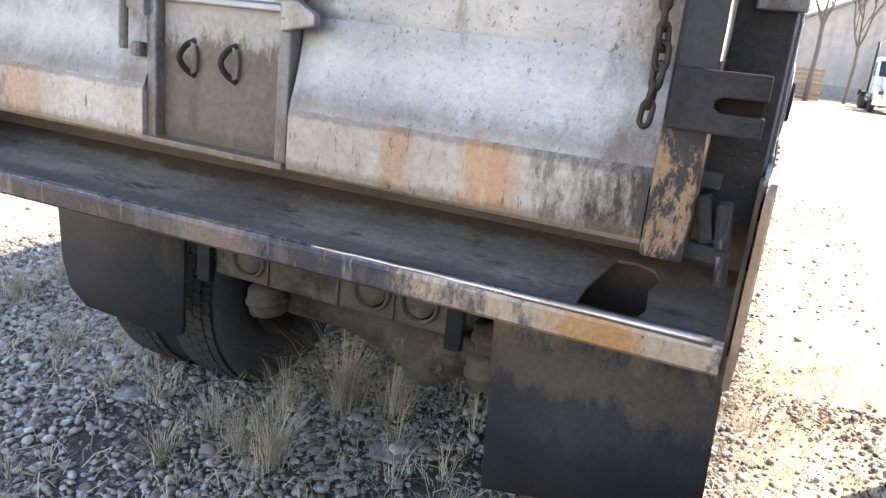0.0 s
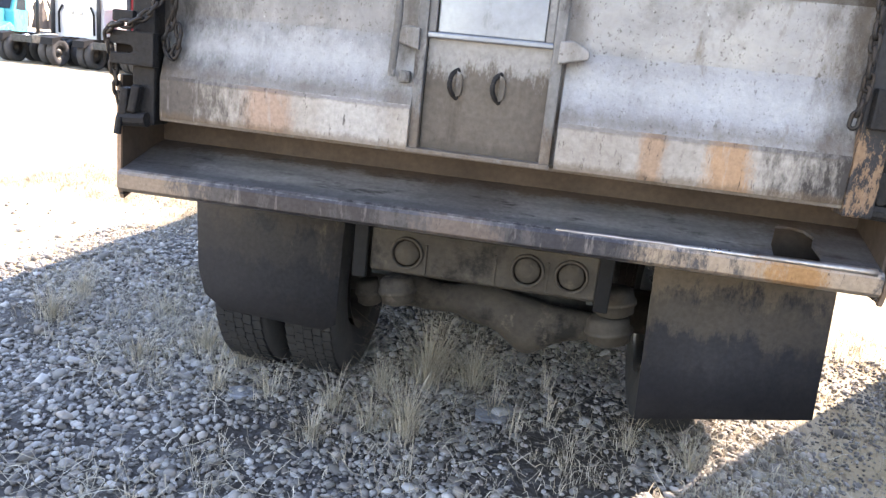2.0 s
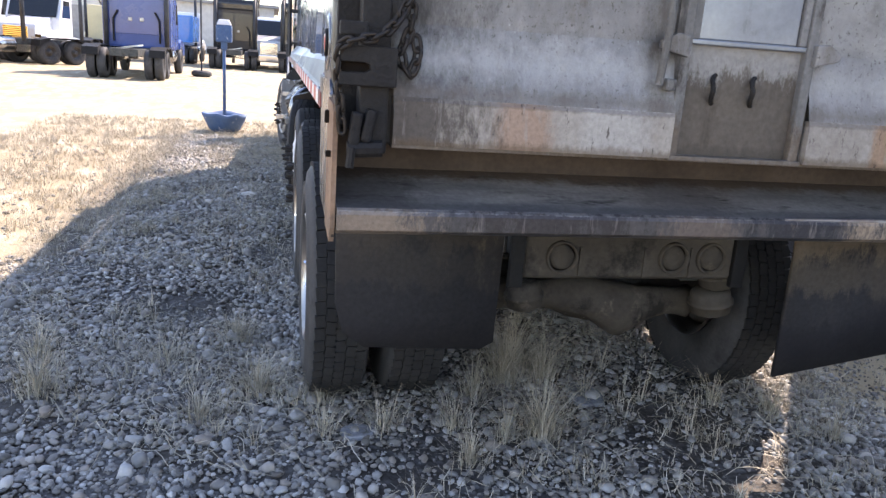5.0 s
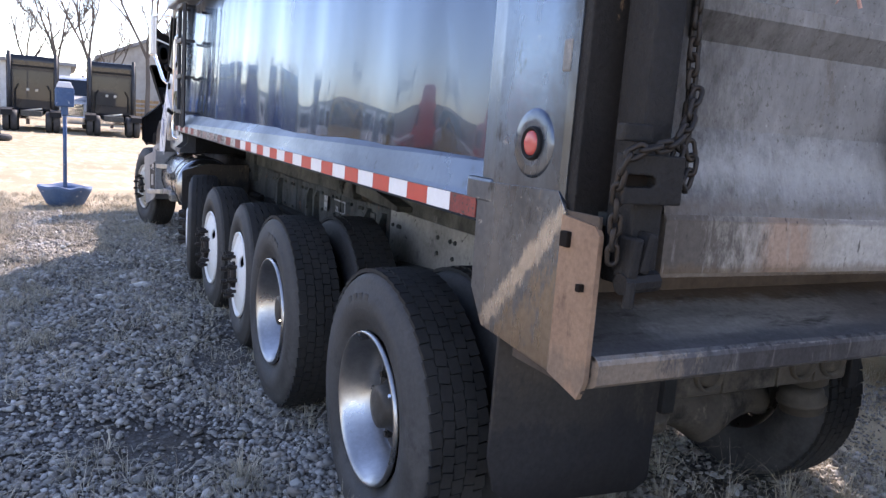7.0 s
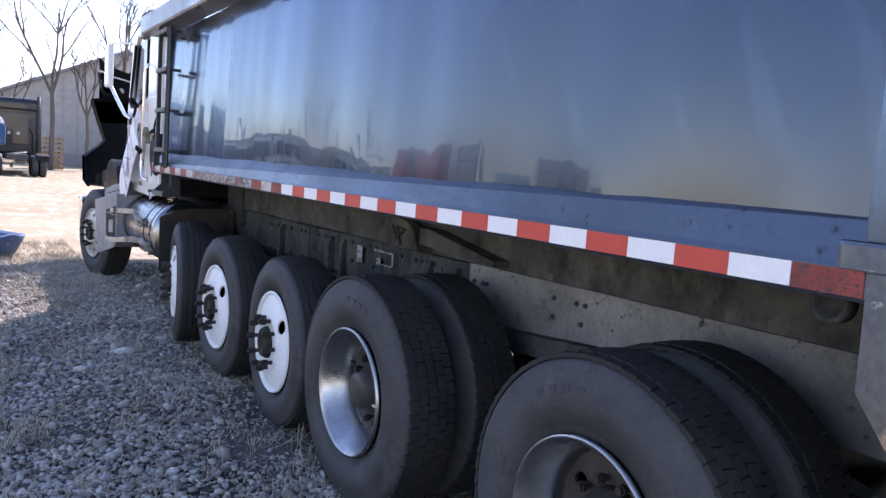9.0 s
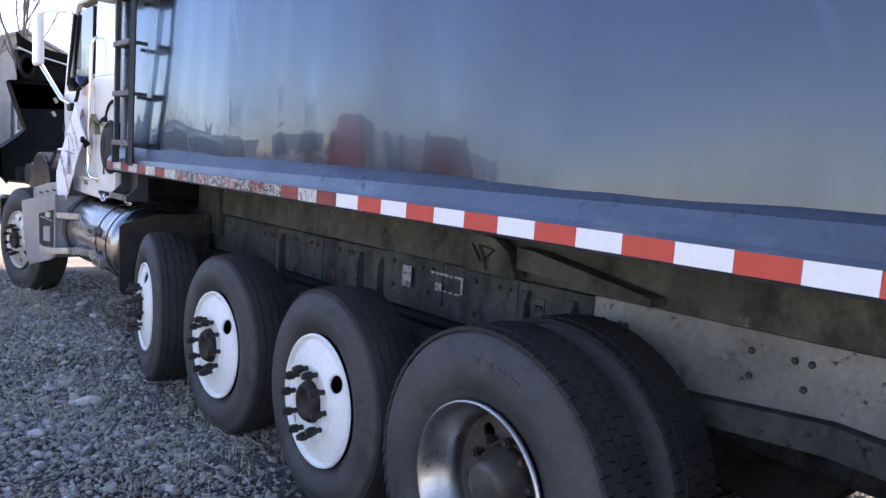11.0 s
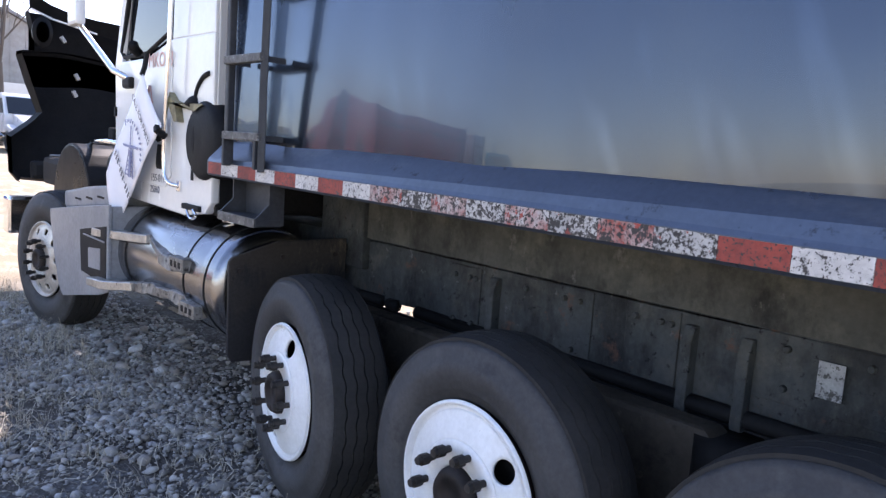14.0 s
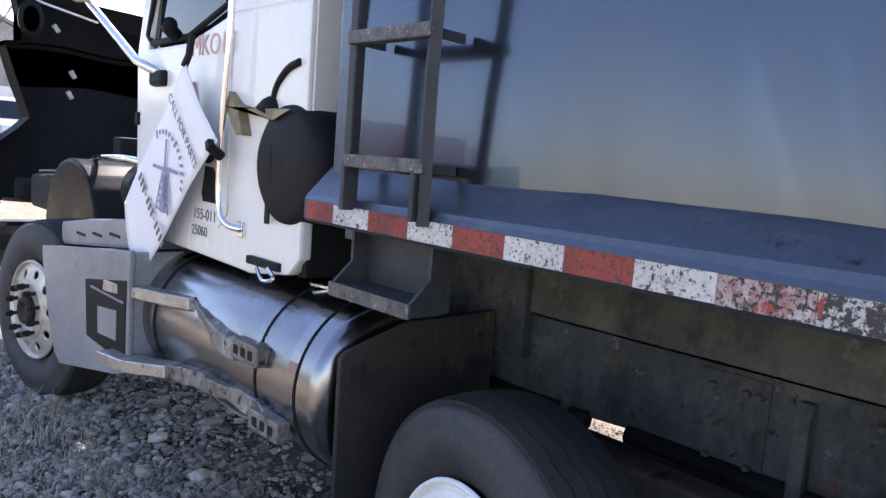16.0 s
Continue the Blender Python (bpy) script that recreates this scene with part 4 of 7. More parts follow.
Y0, Y1 = 0.56, 6.79
RISE = 0.006            # the body rises slightly towards the cab


def risen(bm):
    for v in bm.verts:
        v.co.z += RISE * (v.co.y - 6.6)
    return bm


def taper(y):
    """The side walls draw in towards the cab; the rails stay parallel."""
    return 0.009 * (y - 0.56)


def wave(y, z):
    """Shallow buckles of the body sheet, which leans in a little towards its top."""
    low = math.exp(-(z - 1.5) / 0.4)
    rise = min(1.0, max(0.0, (z - 1.5) / 0.32))
    dent = 0.0028 * rise * math.sin(6.8 * y + 1.4 * noise.noise((y * 0.6, z * 0.3, 2.2)))
    return dent + 0.005 * noise.noise((y * 1.1, z * 0.4, 7.7)) + 0.0026 * noise.noise((y * 5.2, z * 0.45, 3.1)) + (0.004 + 0.011 * low) * noise.noise((y * 2.1, z * 1.2, 6.4)) - 0.03 * (z - 1.515)


for s in (-1, 1):
    bm = grid(span(Y0, Y1 - 0.04, 150), span(1.515, 2.56, 40), lambda y, z: (side_x(s, 1.172 - taper(y) + wave(y, z)), y, z))
    for v in bm.verts:
        v.co.z += RISE * (v.co.y - 6.6) * (2.56 - v.co.z)
    bmesh.ops.recalc_face_normals(bm, faces=bm.faces)
    back = grid([Y0, Y1 - 0.04], [1.515, 2.56], lambda y, z: (side_x(s, 1.14 - taper(y)), y, z))
    merge(bm, back)
    part("side_wall", bm, M["side"], body, "polished alloy side wall with soft buckles", smooth=True)
    # sloped lower rail and its vertical edge that carries the tape
    x1, x2 = side_x(s, 1.17), side_x(s, 1.214)
    prof = [(x1, 1.525), (side_x(s, 1.178), 1.518), (side_x(s, 1.207), 1.432), (x2, 1.418), (x2, 1.362), (side_x(s, 1.207), 1.352), (side_x(s, 1.12), 1.352), (side_x(s, 1.12), 1.5)]
    rail = risen(prism(prof, "y", Y0, Y1))
    for v in rail.verts:
        if v.co.z > 1.44 and v.co.y > 1:
            v.co.x -= s * taper(v.co.y)
    part("lower_rail", rail, M["rail"], body, "blue-grey sloped body rail", smooth=False)
    # underside that slopes in to the sill
    part("underside", risen(prism([(side_x(s, 1.15), 1.366), (side_x(s, 1.15), 1.353), (side_x(s, 0.45), 1.33), (side_x(s, 0.45), 1.366)], "y", Y0 + 0.02, Y1 - 0.15)), M["sill"], body, "dusty body underside")
    part("top_rail", prism([(side_x(s, 1.10), 2.56), (side_x(s, 1.27), 2.56), (side_x(s, 1.28), 2.575), (side_x(s, 1.28), 2.71), (side_x(s, 1.26), 2.725), (side_x(s, 1.10), 2.725)], "y", 0.1, 7.08), M["pale_rail"], body, "pale body top rail")
part("front_wall", box(side_x(-1, 1.08), 6.72, 1.3, side_x(1, 1.08), 6.76, 2.68, 0.004), M["rail"], body)
for s in (-1, 1):
    part("front_corner", box(side_x(s, 1.06), 6.70, 1.42, side_x(s, 1.135), 6.77, 2.56, 0.012), M["rail"], body)
part("cab_guard", box(side_x(-1, 1.27), 6.72, 2.68, side_x(1, 1.27), 7.12, 2.74, 0.01), M["sill"], body)

# reflective tape: six-inch pieces in turn red and white; peeling towards the front
tape_x = side_x(-1, 1.214)
STRIPS = ((0.577, 0.1556, 22), (4.0, 0.161, 8), (5.288, 0.168, 9))      # start, piece, count
red = True
first = {}
for y, w in [(a + w * k, min(w, Y1 - 0.02 - a - w * k)) for a, w, n in STRIPS for k in range(n)]:
    worn = y > 3.68 or y < 0.73
    key = ("tape_red" if red else "tape_white") + ("_worn" if worn else "")
    if 4.15 < y < 5.35:
        key = "tape_red_peeled" if red else "tape_peeled"
    key_w = (key, round(w, 3))
    if key_w in first:
        share("tape_piece", first[key_w], Matrix.Translation((0, y, RISE * (y - 6.52))), body)
    else:
        ob = part("tape_piece", prism([(tape_x - 0.0035, 1.416), (tape_x - 0.0035, 1.362), (tape_x + 0.001, 1.362), (tape_x + 0.001, 1.416)], "y", 0.0006, w - 0.0006), M[key], body)
        ob.matrix_basis = Matrix.Translation((0, y, RISE * (y - 6.52)))
        first[key_w] = ob
    red = not red

# rear corner posts with their hanging corner plates
for s in (-1, 1):
    def px(d):
        return side_x(s, d)
    part("corner_post", prism([(px(1.205), 0.185), (px(1.212), 0.20), (px(1.212), 0.5), (px(1.19), 0.6), (px(1.08), 0.6), (px(1.08), 0.185)], "z", 1.40, 2.62, 0.006), M["corner"], body, "scuffed steel corner post")
    part("post_back", prism([(px(1.2), 0.155), (px(1.2), 0.187), (px(0.98), 0.187), (px(0.98), 0.155)], "z", 1.30, 2.6, 0.004), M["post"], body, "black rear face of the body")
    plate = prism([(0.575, 1.43), (0.57, 1.135), (0.50, 1.04), (0.17, 1.015), (0.165, 1.395), (0.2, 1.44)], "x", px(1.205), px(1.2145), 0.001)
    part("corner_plate", plate, M["plate"], body, "dusty scuffed corner plate")
    # the rusty strip at its rear edge is folded slightly in
    bm = bmesh.new()
    edge = [(0.17, 1.015), (0.06, 0.985), (0.04, 1.03), (0.04, 1.36), (0.055, 1.378), (0.17, 1.39)]
    lo = [bm.verts.new((px(1.219 - 0.05 * (0.17 - p[0])), p[0], p[1])) for p in edge]
    bm.faces.new(lo)
    bmesh.ops.recalc_face_normals(bm, faces=bm.faces)
    bmesh.ops.solidify(bm, geom=list(bm.faces), thickness=0.014 if s < 0 else -0.014)
    strip = part("rusty_strip", bm, M["orange"], body, "orange rusty bent strip of the corner plate")
    for yy, zz, r in ((0.145, 1.337, 0.018), (0.078, 1.238, 0.009)):
        # a near-black box stands for the shaded inside of each hole
        part("punched_hole", box(px(1.229), yy - r * 0.8, zz - r, px(1.205), yy + r * 0.8, zz + r, 0.003), M["hole"], body)
    # round side lamp in its raised ring
    b = lathe([(0, 0.001), (-0.001, 0.02), (0.002, 0.029), (0.008, 0.032)], 28)
    b.transform(Matrix.Translation((px(1.225), 0.324, 1.544)) @ (Matrix.Identity(4) if s < 0 else Matrix.Rotation(math.pi, 4, "Z")))
    lamp = part("side_lamp", b, M["lens_red"], body, "round red side marker lamp", smooth=True)
    b = lathe([(0.012, 0.042), (0.001, 0.041), (-0.003, 0.038), (-0.003, 0.034), (0.006, 0.031)], 32)
    b.transform(Matrix.Translation((px(1.222), 0.324, 1.544)) @ (Matrix.Identity(4) if s < 0 else Matrix.Rotation(math.pi, 4, "Z")))
    part("lamp_ring", b, M["black"], body, smooth=True)
    b = lathe([(0.012, 0.088), (0.006, 0.084), (0.002, 0.076), (0.004, 0.05), (0.004, 0.041)], 40)
    b.transform(Matrix.Translation((px(1.2195), 0.324, 1.544)) @ (Matrix.Identity(4) if s < 0 else Matrix.Rotation(math.pi, 4, "Z")))
    part("lamp_dish", b, M["plate"], body, "scuffed pressed dish round the lamp", smooth=True)
    # rail end: crumpled edge and a pipe mouth under it
    part("rail_end", box(px(1.216), 0.5, 1.372, px(1.2), 0.64, 1.44, 0.01), M["plate"], body)
    b = lathe([(0.02, 0.001), (0.02, 0.03), (-0.01, 0.032), (-0.012, 0.045), (0.03, 0.046)], 24)
    b.transform(Matrix.Translation((px(1.1), 0.7, 1.29)))
    part("pipe_mouth", b, M["frame"], body, smooth=True)

# apron: sloped shelf, back wall under the gate, rolled lip with a rusted hole in the shelf
xa, xb = side_x(-1, 1.195), side_x(1, 1.2)
HOLE = [(0.86, 0.05), (0.865, 0.12), (0.885, 0.19), (0.90, 0.245), (0.945, 0.25), (0.985, 0.235), (1.005, 0.20), (0.99, 0.15), (1.0, 0.08), (0.985, 0.045), (0.92, 0.05)]


def shelf_z(y):
    return 1.088 + (y - 0.03) * 0.30


bm = bmesh.new()
outer = [bm.verts.new((x, y, shelf_z(y))) for x, y in ((xa, 0.03), (0.86, 0.03), (xb, 0.03), (xb, 0.30), (0.9, 0.30), (xa, 0.30))]
inner = [bm.verts.new((x, y, shelf_z(y))) for x, y in HOLE]
edges = [bm.edges.new((r[i], r[(i + 1) % len(r)])) for r in (outer, inner) for i in range(len(r))]
bmesh.ops.triangle_fill(bm, use_beauty=True, edges=edges)
bmesh.ops.recalc_face_normals(bm, faces=bm.faces)
if sum(f.normal.z for f in bm.faces) < 0:
    bmesh.ops.reverse_faces(bm, faces=bm.faces)
bmesh.ops.solidify(bm, geom=list(bm.faces), thickness=0.008)
shelf = part("apron_shelf", bm, M["apron"], body, "worn dark steel apron with a rusted hole")
lip = [(0.30, 1.0), (0.05, 1.012), (0.03, 1.02), (0.018, 1.03), (0.016, 1.075), (0.022, 1.086), (0.034, 1.092), (0.05, 1.086), (0.045, 1.03), (0.30, 1.012)]
part("apron_lip", prism([p for p in lip], "x", xa, xb), M["lip"], body, "scraped rusty apron lip")
edge = [(x, 0.028 + 0.004 * noise.noise((x * 6, 0, 0)), 1.089 + 0.002 * noise.noise((x * 9, 3, 0))) for x in span(0.22, xb - 0.02, 30)]
part("worn_edge", tube(edge, 0.004, 8, taper=0.013), M["bright"], body, "bright worn edge of the apron lip", smooth=True)
# dark plate under the hole: the shade below is put into its colour
part("hole_floor", box(0.83, 0.052, 1.0125, 1.03, 0.27, 1.018, 0), M["hole"], shelf, "dark plate for the shade below the rusted hole")
part("apron_back", box(xa, 0.30, 1.0, xb, 0.33, 1.32, 0.003), M["rust"], body, "brown rusty wall under the tailgate")
for s in (-1, 1):
    part("apron_end", box(side_x(s, 1.198), 0.05, 1.0, side_x(s, 1.208), 0.34, 1.4, 0.002), M["rust"], body)
    # gate latch in the corner
    l = bmesh.new()
    for dx, z, t in ((1.09, 1.33, 12), (1.125, 1.32, 6)):
        b = box(-0.014, -0.02, -0.045, 0.014, 0.03, 0.045, 0.008)
        b.transform(Matrix.Translation((side_x(s, dx + 0.03), 0.0, z)) @ Matrix.Rotation(radians(-s * t), 4, "Y"))
        merge(l, b)
    tube([(side_x(s, 1.08), 0.0, 1.268), (side_x(s, 1.175), 0.0, 1.262)], 0.024, 10, l)
    tube([(side_x(s, 1.165), -0.02, 1.27), (side_x(s, 1.17), -0.025, 1.215)], 0.012, 8, l)
    part("gate_latch", l, M["post"], body, "black steel gate latch")

# ---- mud flaps ----
FL = [(side_x(-1, 1.16), 1.1), (side_x(-1, 1.15), 0.64), (side_x(-1, 1.12), 0.53), (side_x(-1, 1.04), 0.47), (side_x(-1, 0.60), 0.46), (side_x(-1, 0.55), 0.49), (side_x(-1, 0.54), 1.1)]
FR = [(side_x(1, 0.61), 1.1), (side_x(1, 0.64), 0.345), (side_x(1, 0.9), 0.40), (side_x(1, 1.235), 0.465), (side_x(1, 1.21), 1.1)]
for outline, y in ((FL, 0.48), (FR, 0.385)):
    bm = prism(outline, "y", y, y + 0.014)
    bmesh.ops.subdivide_edges(bm, edges=list(bm.edges), cuts=3, use_grid_fill=True)
    for v in bm.verts:
        v.co.y += 0.02 * math.sin(4 * v.co.x) * (1.1 - v.co.z) + 0.02 * (1.1 - v.co.z)
    part("mud_flap", bm, M["flap"], truck, "dusty black rubber mud flap", smooth=True)
for x in (side_x(-1, 0.47), side_x(1, 0.47)):
    part("flap_hanger", box(x - 0.035, 0.5, 0.7, x + 0.02, 0.53, 1.08, 0.006), M["black"], truck)

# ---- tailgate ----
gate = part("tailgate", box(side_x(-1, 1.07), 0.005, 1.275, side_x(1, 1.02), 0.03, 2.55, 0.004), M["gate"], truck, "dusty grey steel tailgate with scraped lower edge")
for xl, xr in ((side_x(-1, 1.05), -0.255), (0.185, side_x(1, 1.02))):
    # lower band stands proud; its upper side slopes back to the sheet
    prof = [(-0.047, 1.38), (-0.046, 1.397), (-0.043, 1.412), (-0.036, 1.437), (-0.025, 1.47), (-0.013, 1.515), (-0.002, 1.565), (0.006, 1.61)]
    bm = grid([xl, xr], range(len(prof)), lambda x, k: (x, *prof[k]))
    bmesh.ops.recalc_face_normals(bm, faces=bm.faces)
    if sum(q.normal.y for q in bm.faces) > 0:
        bmesh.ops.reverse_faces(bm, faces=bm.faces)
    part("lower_band", prism([(0.0, 1.278), (-0.048, 1.279), (-0.0495, 1.29), (-0.0495, 1.40), (-0.044, 1.412), (0.0, 1.41)], "x", xl + 0.002, xr - 0.002), M["band"], gate, "scraped rust-stained lower band")
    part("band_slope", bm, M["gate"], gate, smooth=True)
part("bottom_edge", box(side_x(-1, 1.05), -0.046, 1.268, side_x(1, 1.02), 0.03, 1.279, 0.003), M["gate_bar"], gate)
# end posts
for s in (-1, 1):
    xo, xi = (side_x(s, 1.10), side_x(s, 1.02)) if s > 0 else (side_x(s, 1.145), side_x(s, 1.065))
    part("end_post", box(xi, -0.055, 1.25, xo, 0.035, 2.55, 0.008), M["post_bare" if s > 0 else "post"], gate, "black worn gate post with bare rusty metal")
    zb = 1.49 if s > 0 else 1.435
    out = 1.185 if s > 0 else 1.205
    xa_, xs_, xb_ = side_x(s, out - 0.155), side_x(s, out - 0.07), side_x(s, out)
    bm = prism([(xa_, zb), (xb_, zb), (xb_, zb + 0.036), (xs_, zb + 0.036), (xs_ - s * 0.012, zb + 0.043), (xs_ - s * 0.012, zb + 0.055), (xs_, zb + 0.062), (xb_, zb + 0.062), (xb_, zb + 0.105), (xa_, zb + 0.105)], "y", -0.088, -0.055, 0.004)
    part("hinge_block", bm, M["post"], gate, "black pitted chain bracket with an open slot")
    # near-black plate gives the slot its shaded depth
    part("slot_back", box(side_x(s, out - 0.09), -0.062, zb + 0.02, side_x(s, out - 0.006), -0.05, zb + 0.08, 0.002), M["hole"], gate)
    if s < 0:
        part("lock_bar", box(side_x(s, 1.13), -0.075, 1.565, side_x(s, 1.205), -0.045, 1.602, 0.006), M["post"], gate)
    up = part("upper_block", box(side_x(s, 1.125), 0.125, 1.71, side_x(s, 1.215), 0.157, 1.785, 0.006), M["gate_bar"], gate, "pitted grey plate with an upright slot")
    part("upright_slot", box(side_x(s, 1.165), 0.1235, 1.728, side_x(s, 1.178), 0.13, 1.772, 0.003), M["black"], up)
    part("keeper", box(side_x(s, 1.12), 0.11, 1.50, side_x(s, 1.17), 0.157, 1.555, 0.008), M["post"], gate)
    part("gate_hinge", box(side_x(s, 1.10), -0.03, 2.35, side_x(s, 1.18), 0.16, 2.5, 0.012), M["post"], gate)
part("rubbed_edge", tube([(side_x(1, 1.1) - 0.002 + 0.002 * noise.noise((k * 0.9, 0, 5)), -0.053, 1.61 + 0.03 * k) for k in range(14)], 0.0035, 6), M["bright"], gate, "bright rubbed post edge")
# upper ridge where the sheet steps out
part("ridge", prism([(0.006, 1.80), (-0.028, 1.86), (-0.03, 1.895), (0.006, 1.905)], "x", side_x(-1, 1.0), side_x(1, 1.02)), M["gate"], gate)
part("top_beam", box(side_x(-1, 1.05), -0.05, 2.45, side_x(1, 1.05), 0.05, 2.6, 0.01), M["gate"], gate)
# centre chute: frame bars, lower door, upper door
part("chute_door", box(-0.225, -0.008, 1.285, 0.145, 0.006, 1.615, 0.003), M["door"], gate, "tan-dusted steel chute door")
for x in (-0.243, 0.158):
    part("frame_bar", box(x - 0.016, -0.035, 1.275, x + 0.016, 0.01, 2.45, 0.006), M["gate_bar"], gate)
part("frame_foot", box(-0.26, -0.05, 1.272, 0.175, 0.0, 1.288, 0.004), M["gate_bar"], gate)
part("chute_sill", box(-0.228, -0.028, 1.612, 0.143, 0.0, 1.628, 0.004), M["pale_rail"], gate, "bright worn edge of the upper chute")
part("upper_door", box(-0.20, -0.016, 1.628, 0.115, 0.0, 2.3, 0.004), M["pale_rail"], gate, "pale upper chute panel")
for x in (-0.215, 0.13):
    part("upper_jamb", box(x - 0.012, -0.026, 1.628, x + 0.012, 0.0, 2.3, 0.004), M["gate_bar"], gate)
for x, w in ((-0.245, -1), (0.16, 1)):
    tab = prism([(x, 1.635), (x + w * 0.04, 1.64), (x + w * 0.085, 1.615), (x + w * 0.085, 1.592), (x, 1.572)], "y", -0.055, -0.03, 0.005)
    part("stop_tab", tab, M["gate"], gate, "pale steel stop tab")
part("lever", tube([(-0.315, -0.05, 1.75), (-0.312, -0.052, 1.66), (-0.318, -0.05, 1.56), (-0.322, -0.048, 1.49)], 0.012, 10), M["gate_bar"], gate, "hanging steel lever")
part("lever_pin", box(-0.30, -0.05, 1.475, -0.265, -0.02, 1.51, 0.008), M["gate_bar"], gate)
for x in (-0.125, 0.003):
    ring = [(x, -0.006, 1.528), (x - 0.016, -0.022, 1.515), (x - 0.020, -0.04, 1.487), (x - 0.014, -0.024, 1.46), (x, -0.006, 1.445)]
    hook = part("pull_hook", tube(bend(ring, 4), 0.0075, 8), M["post"], gate, "black welded pull hook")
    part("hook_plate", prism([(x - 0.004, 1.525), (x + 0.012, 1.515), (x + 0.016, 1.485), (x + 0.012, 1.455), (x - 0.004, 1.448)], "y", -0.02, -0.006, 0.002), M["door"], hook)
# strokes of red crayon near the ridge; they cannot be read
bm = bmesh.new()
for k in range(6):
    x = -0.95 + 0.085 * k
    tube([(x, -0.001, 1.93), (x + 0.03 * (-1) ** k, -0.001, 1.98), (x + 0.01, -0.001, 2.03)], 0.005, 4, bm, 0.3)
part("crayon_mark", bm, M["crayon"], gate, "faded red crayon strokes")
# the gate hangs bent: its left half leans in towards the body
for me in {ob.data.name: ob.data for ob in [gate, *gate.children_recursive]}.values():
    for v in me.vertices:
        v.co.y += 0.055 * max(0.0, 0.15 - v.co.x)


# ---- chains ----
def link_mesh():
    bm = bmesh.new()
    n, k, r, a, b = 14, 6, 0.006, 0.0135, 0.0108
    ring = []
    for i in range(n):
        t = 2 * math.pi * i / n
        c = Vector((b * math.cos(t), 0, a * math.sin(t) + (0.009 if math.sin(t) > 0 else -0.009)))
        d = Vector((math.cos(t), 0, math.sin(t)))
        ring.append([bm.verts.new(c + d * r * math.cos(2 * math.pi * j / k) + Vector((0, 1, 0)) * r * math.sin(2 * math.pi * j / k)) for j in range(k)])
    for i in range(n):
        for j in range(k):
            bm.faces.new((ring[i][j], ring[(i + 1) % n][j], ring[(i + 1) % n][(j + 1) % k], ring[i][(j + 1) % k]))
    bmesh.ops.recalc_face_normals(bm, faces=bm.faces)
    return bm


LINK = None


def chain(points, label):
    global LINK
    thing = empty("chain", Matrix.Translation(points[0]), label, "chain", "chains on the tailgate")
    base = Vector(points[0])
    line = bend(points, 12)
    out, need = [], 0.0
    for a, b in zip(line, line[1:]):
        d = (b - a).length
        while need <= d:
            out.append((a + (b - a) * (need / d), (b - a).normalized()))
            need += 0.033
        need -= d
    for i, (p, d) in enumerate(out):
        m = Matrix.Translation(p - base) @ d.to_track_quat("Z", "Y").to_matrix().to_4x4() @ Matrix.Rotation(math.pi / 2 * (i % 2) + 0.3 * math.sin(i * 2.1), 4, "Z")
        if LINK is None:
            LINK = part("link", link_mesh(), M["chain"], thing, smooth=True)
            LINK.matrix_basis = m
        else:
            share("link", LINK, m, thing)
    return thing


chain([(-1.055, 0.03, 2.2), (-1.06, 0.03, 1.85), (-1.05, 0.03, 1.62), (-1.075, 0.025, 1.53), (-1.05, 0.02, 1.475), (-1.03, 0.025, 1.52), (-1.035, 0.03, 1.57)], "rusty steel chain looped on the tailgate")
chain([(-1.065, 0.0, 1.67), (-1.10, -0.02, 1.605), (-1.15, -0.035, 1.565), (-1.20, -0.035, 1.555), (-1.242, -0.02, 1.535), (-1.248, 0.0, 1.47), (-1.238, 0.01, 1.39), (-1.228, 0.02, 1.30)], "rusty steel chain hanging over its bracket")
chain([(0.955, -0.075, 2.2), (0.952, -0.075, 1.9), (0.955, -0.085, 1.7), (0.962, -0.08, 1.6), (0.952, -0.075, 1.5)], "rusty steel chain hanging beside the gate post")

# ---- ladder at the front of the body ----
LX = side_x(-1, 1.225)
bm = box(LX - 0.015, 6.535, 1.43, LX + 0.018, 6.568, 2.56, 0.006)
ladder = part("ladder", bm, M["dark_steel"], truck, "dark steel body ladder with grip rungs")
part("ladder_rail", tube([(LX, 6.232, 1.40), (LX, 6.236, 1.75), (LX, 6.226, 2.2), (LX, 6.230, 2.53)], 0.021, 4), M["dark_steel"], ladder)
for z in (1.547, 1.875, 2.203, 2.515):
    part("rung", box(LX - 0.03, 6.222, z - 0.018, LX + 0.012, 6.558, z + 0.018, 0.005), M["grip"], ladder, "serrated galvanised rung")
    for y in (6.232, 6.552):
        part("standoff", prism([(LX - 0.02, z - 0.014), (LX + 0.095, z - 0.018), (LX + 0.095, z + 0.006), (LX - 0.02, z + 0.008)], "y", y - 0.006, y + 0.006), M["dark_steel"], ladder)
for y in (6.24, 6.535):
    part("foot_plate", box(LX - 0.03, y, 1.41, LX + 0.02, y + 0.018, 1.55, 0.004), M["dark_steel"], ladder)
# hanging step under the rail
hx = side_x(-1, 1.165)
step = part("hanging_step", box(hx - 0.075, 6.235, 1.165, hx + 0.05, 6.59, 1.198, 0.006), M["dark_steel"], truck, "dark hanging step under the body")
part("step_edge", box(hx - 0.083, 6.235, 1.163, hx - 0.075, 6.59, 1.203, 0.002), M["grip"], step, "pale worn step edge")
for y in (6.243, 6.582):
    part("side_plate", prism([(hx - 0.012, 1.36), (hx + 0.06, 1.36), (hx + 0.06, 1.17), (hx - 0.075, 1.17), (hx - 0.075, 1.2), (hx - 0.012, 1.26)], "y", y - 0.006, y + 0.006), M["dark_steel"], step)
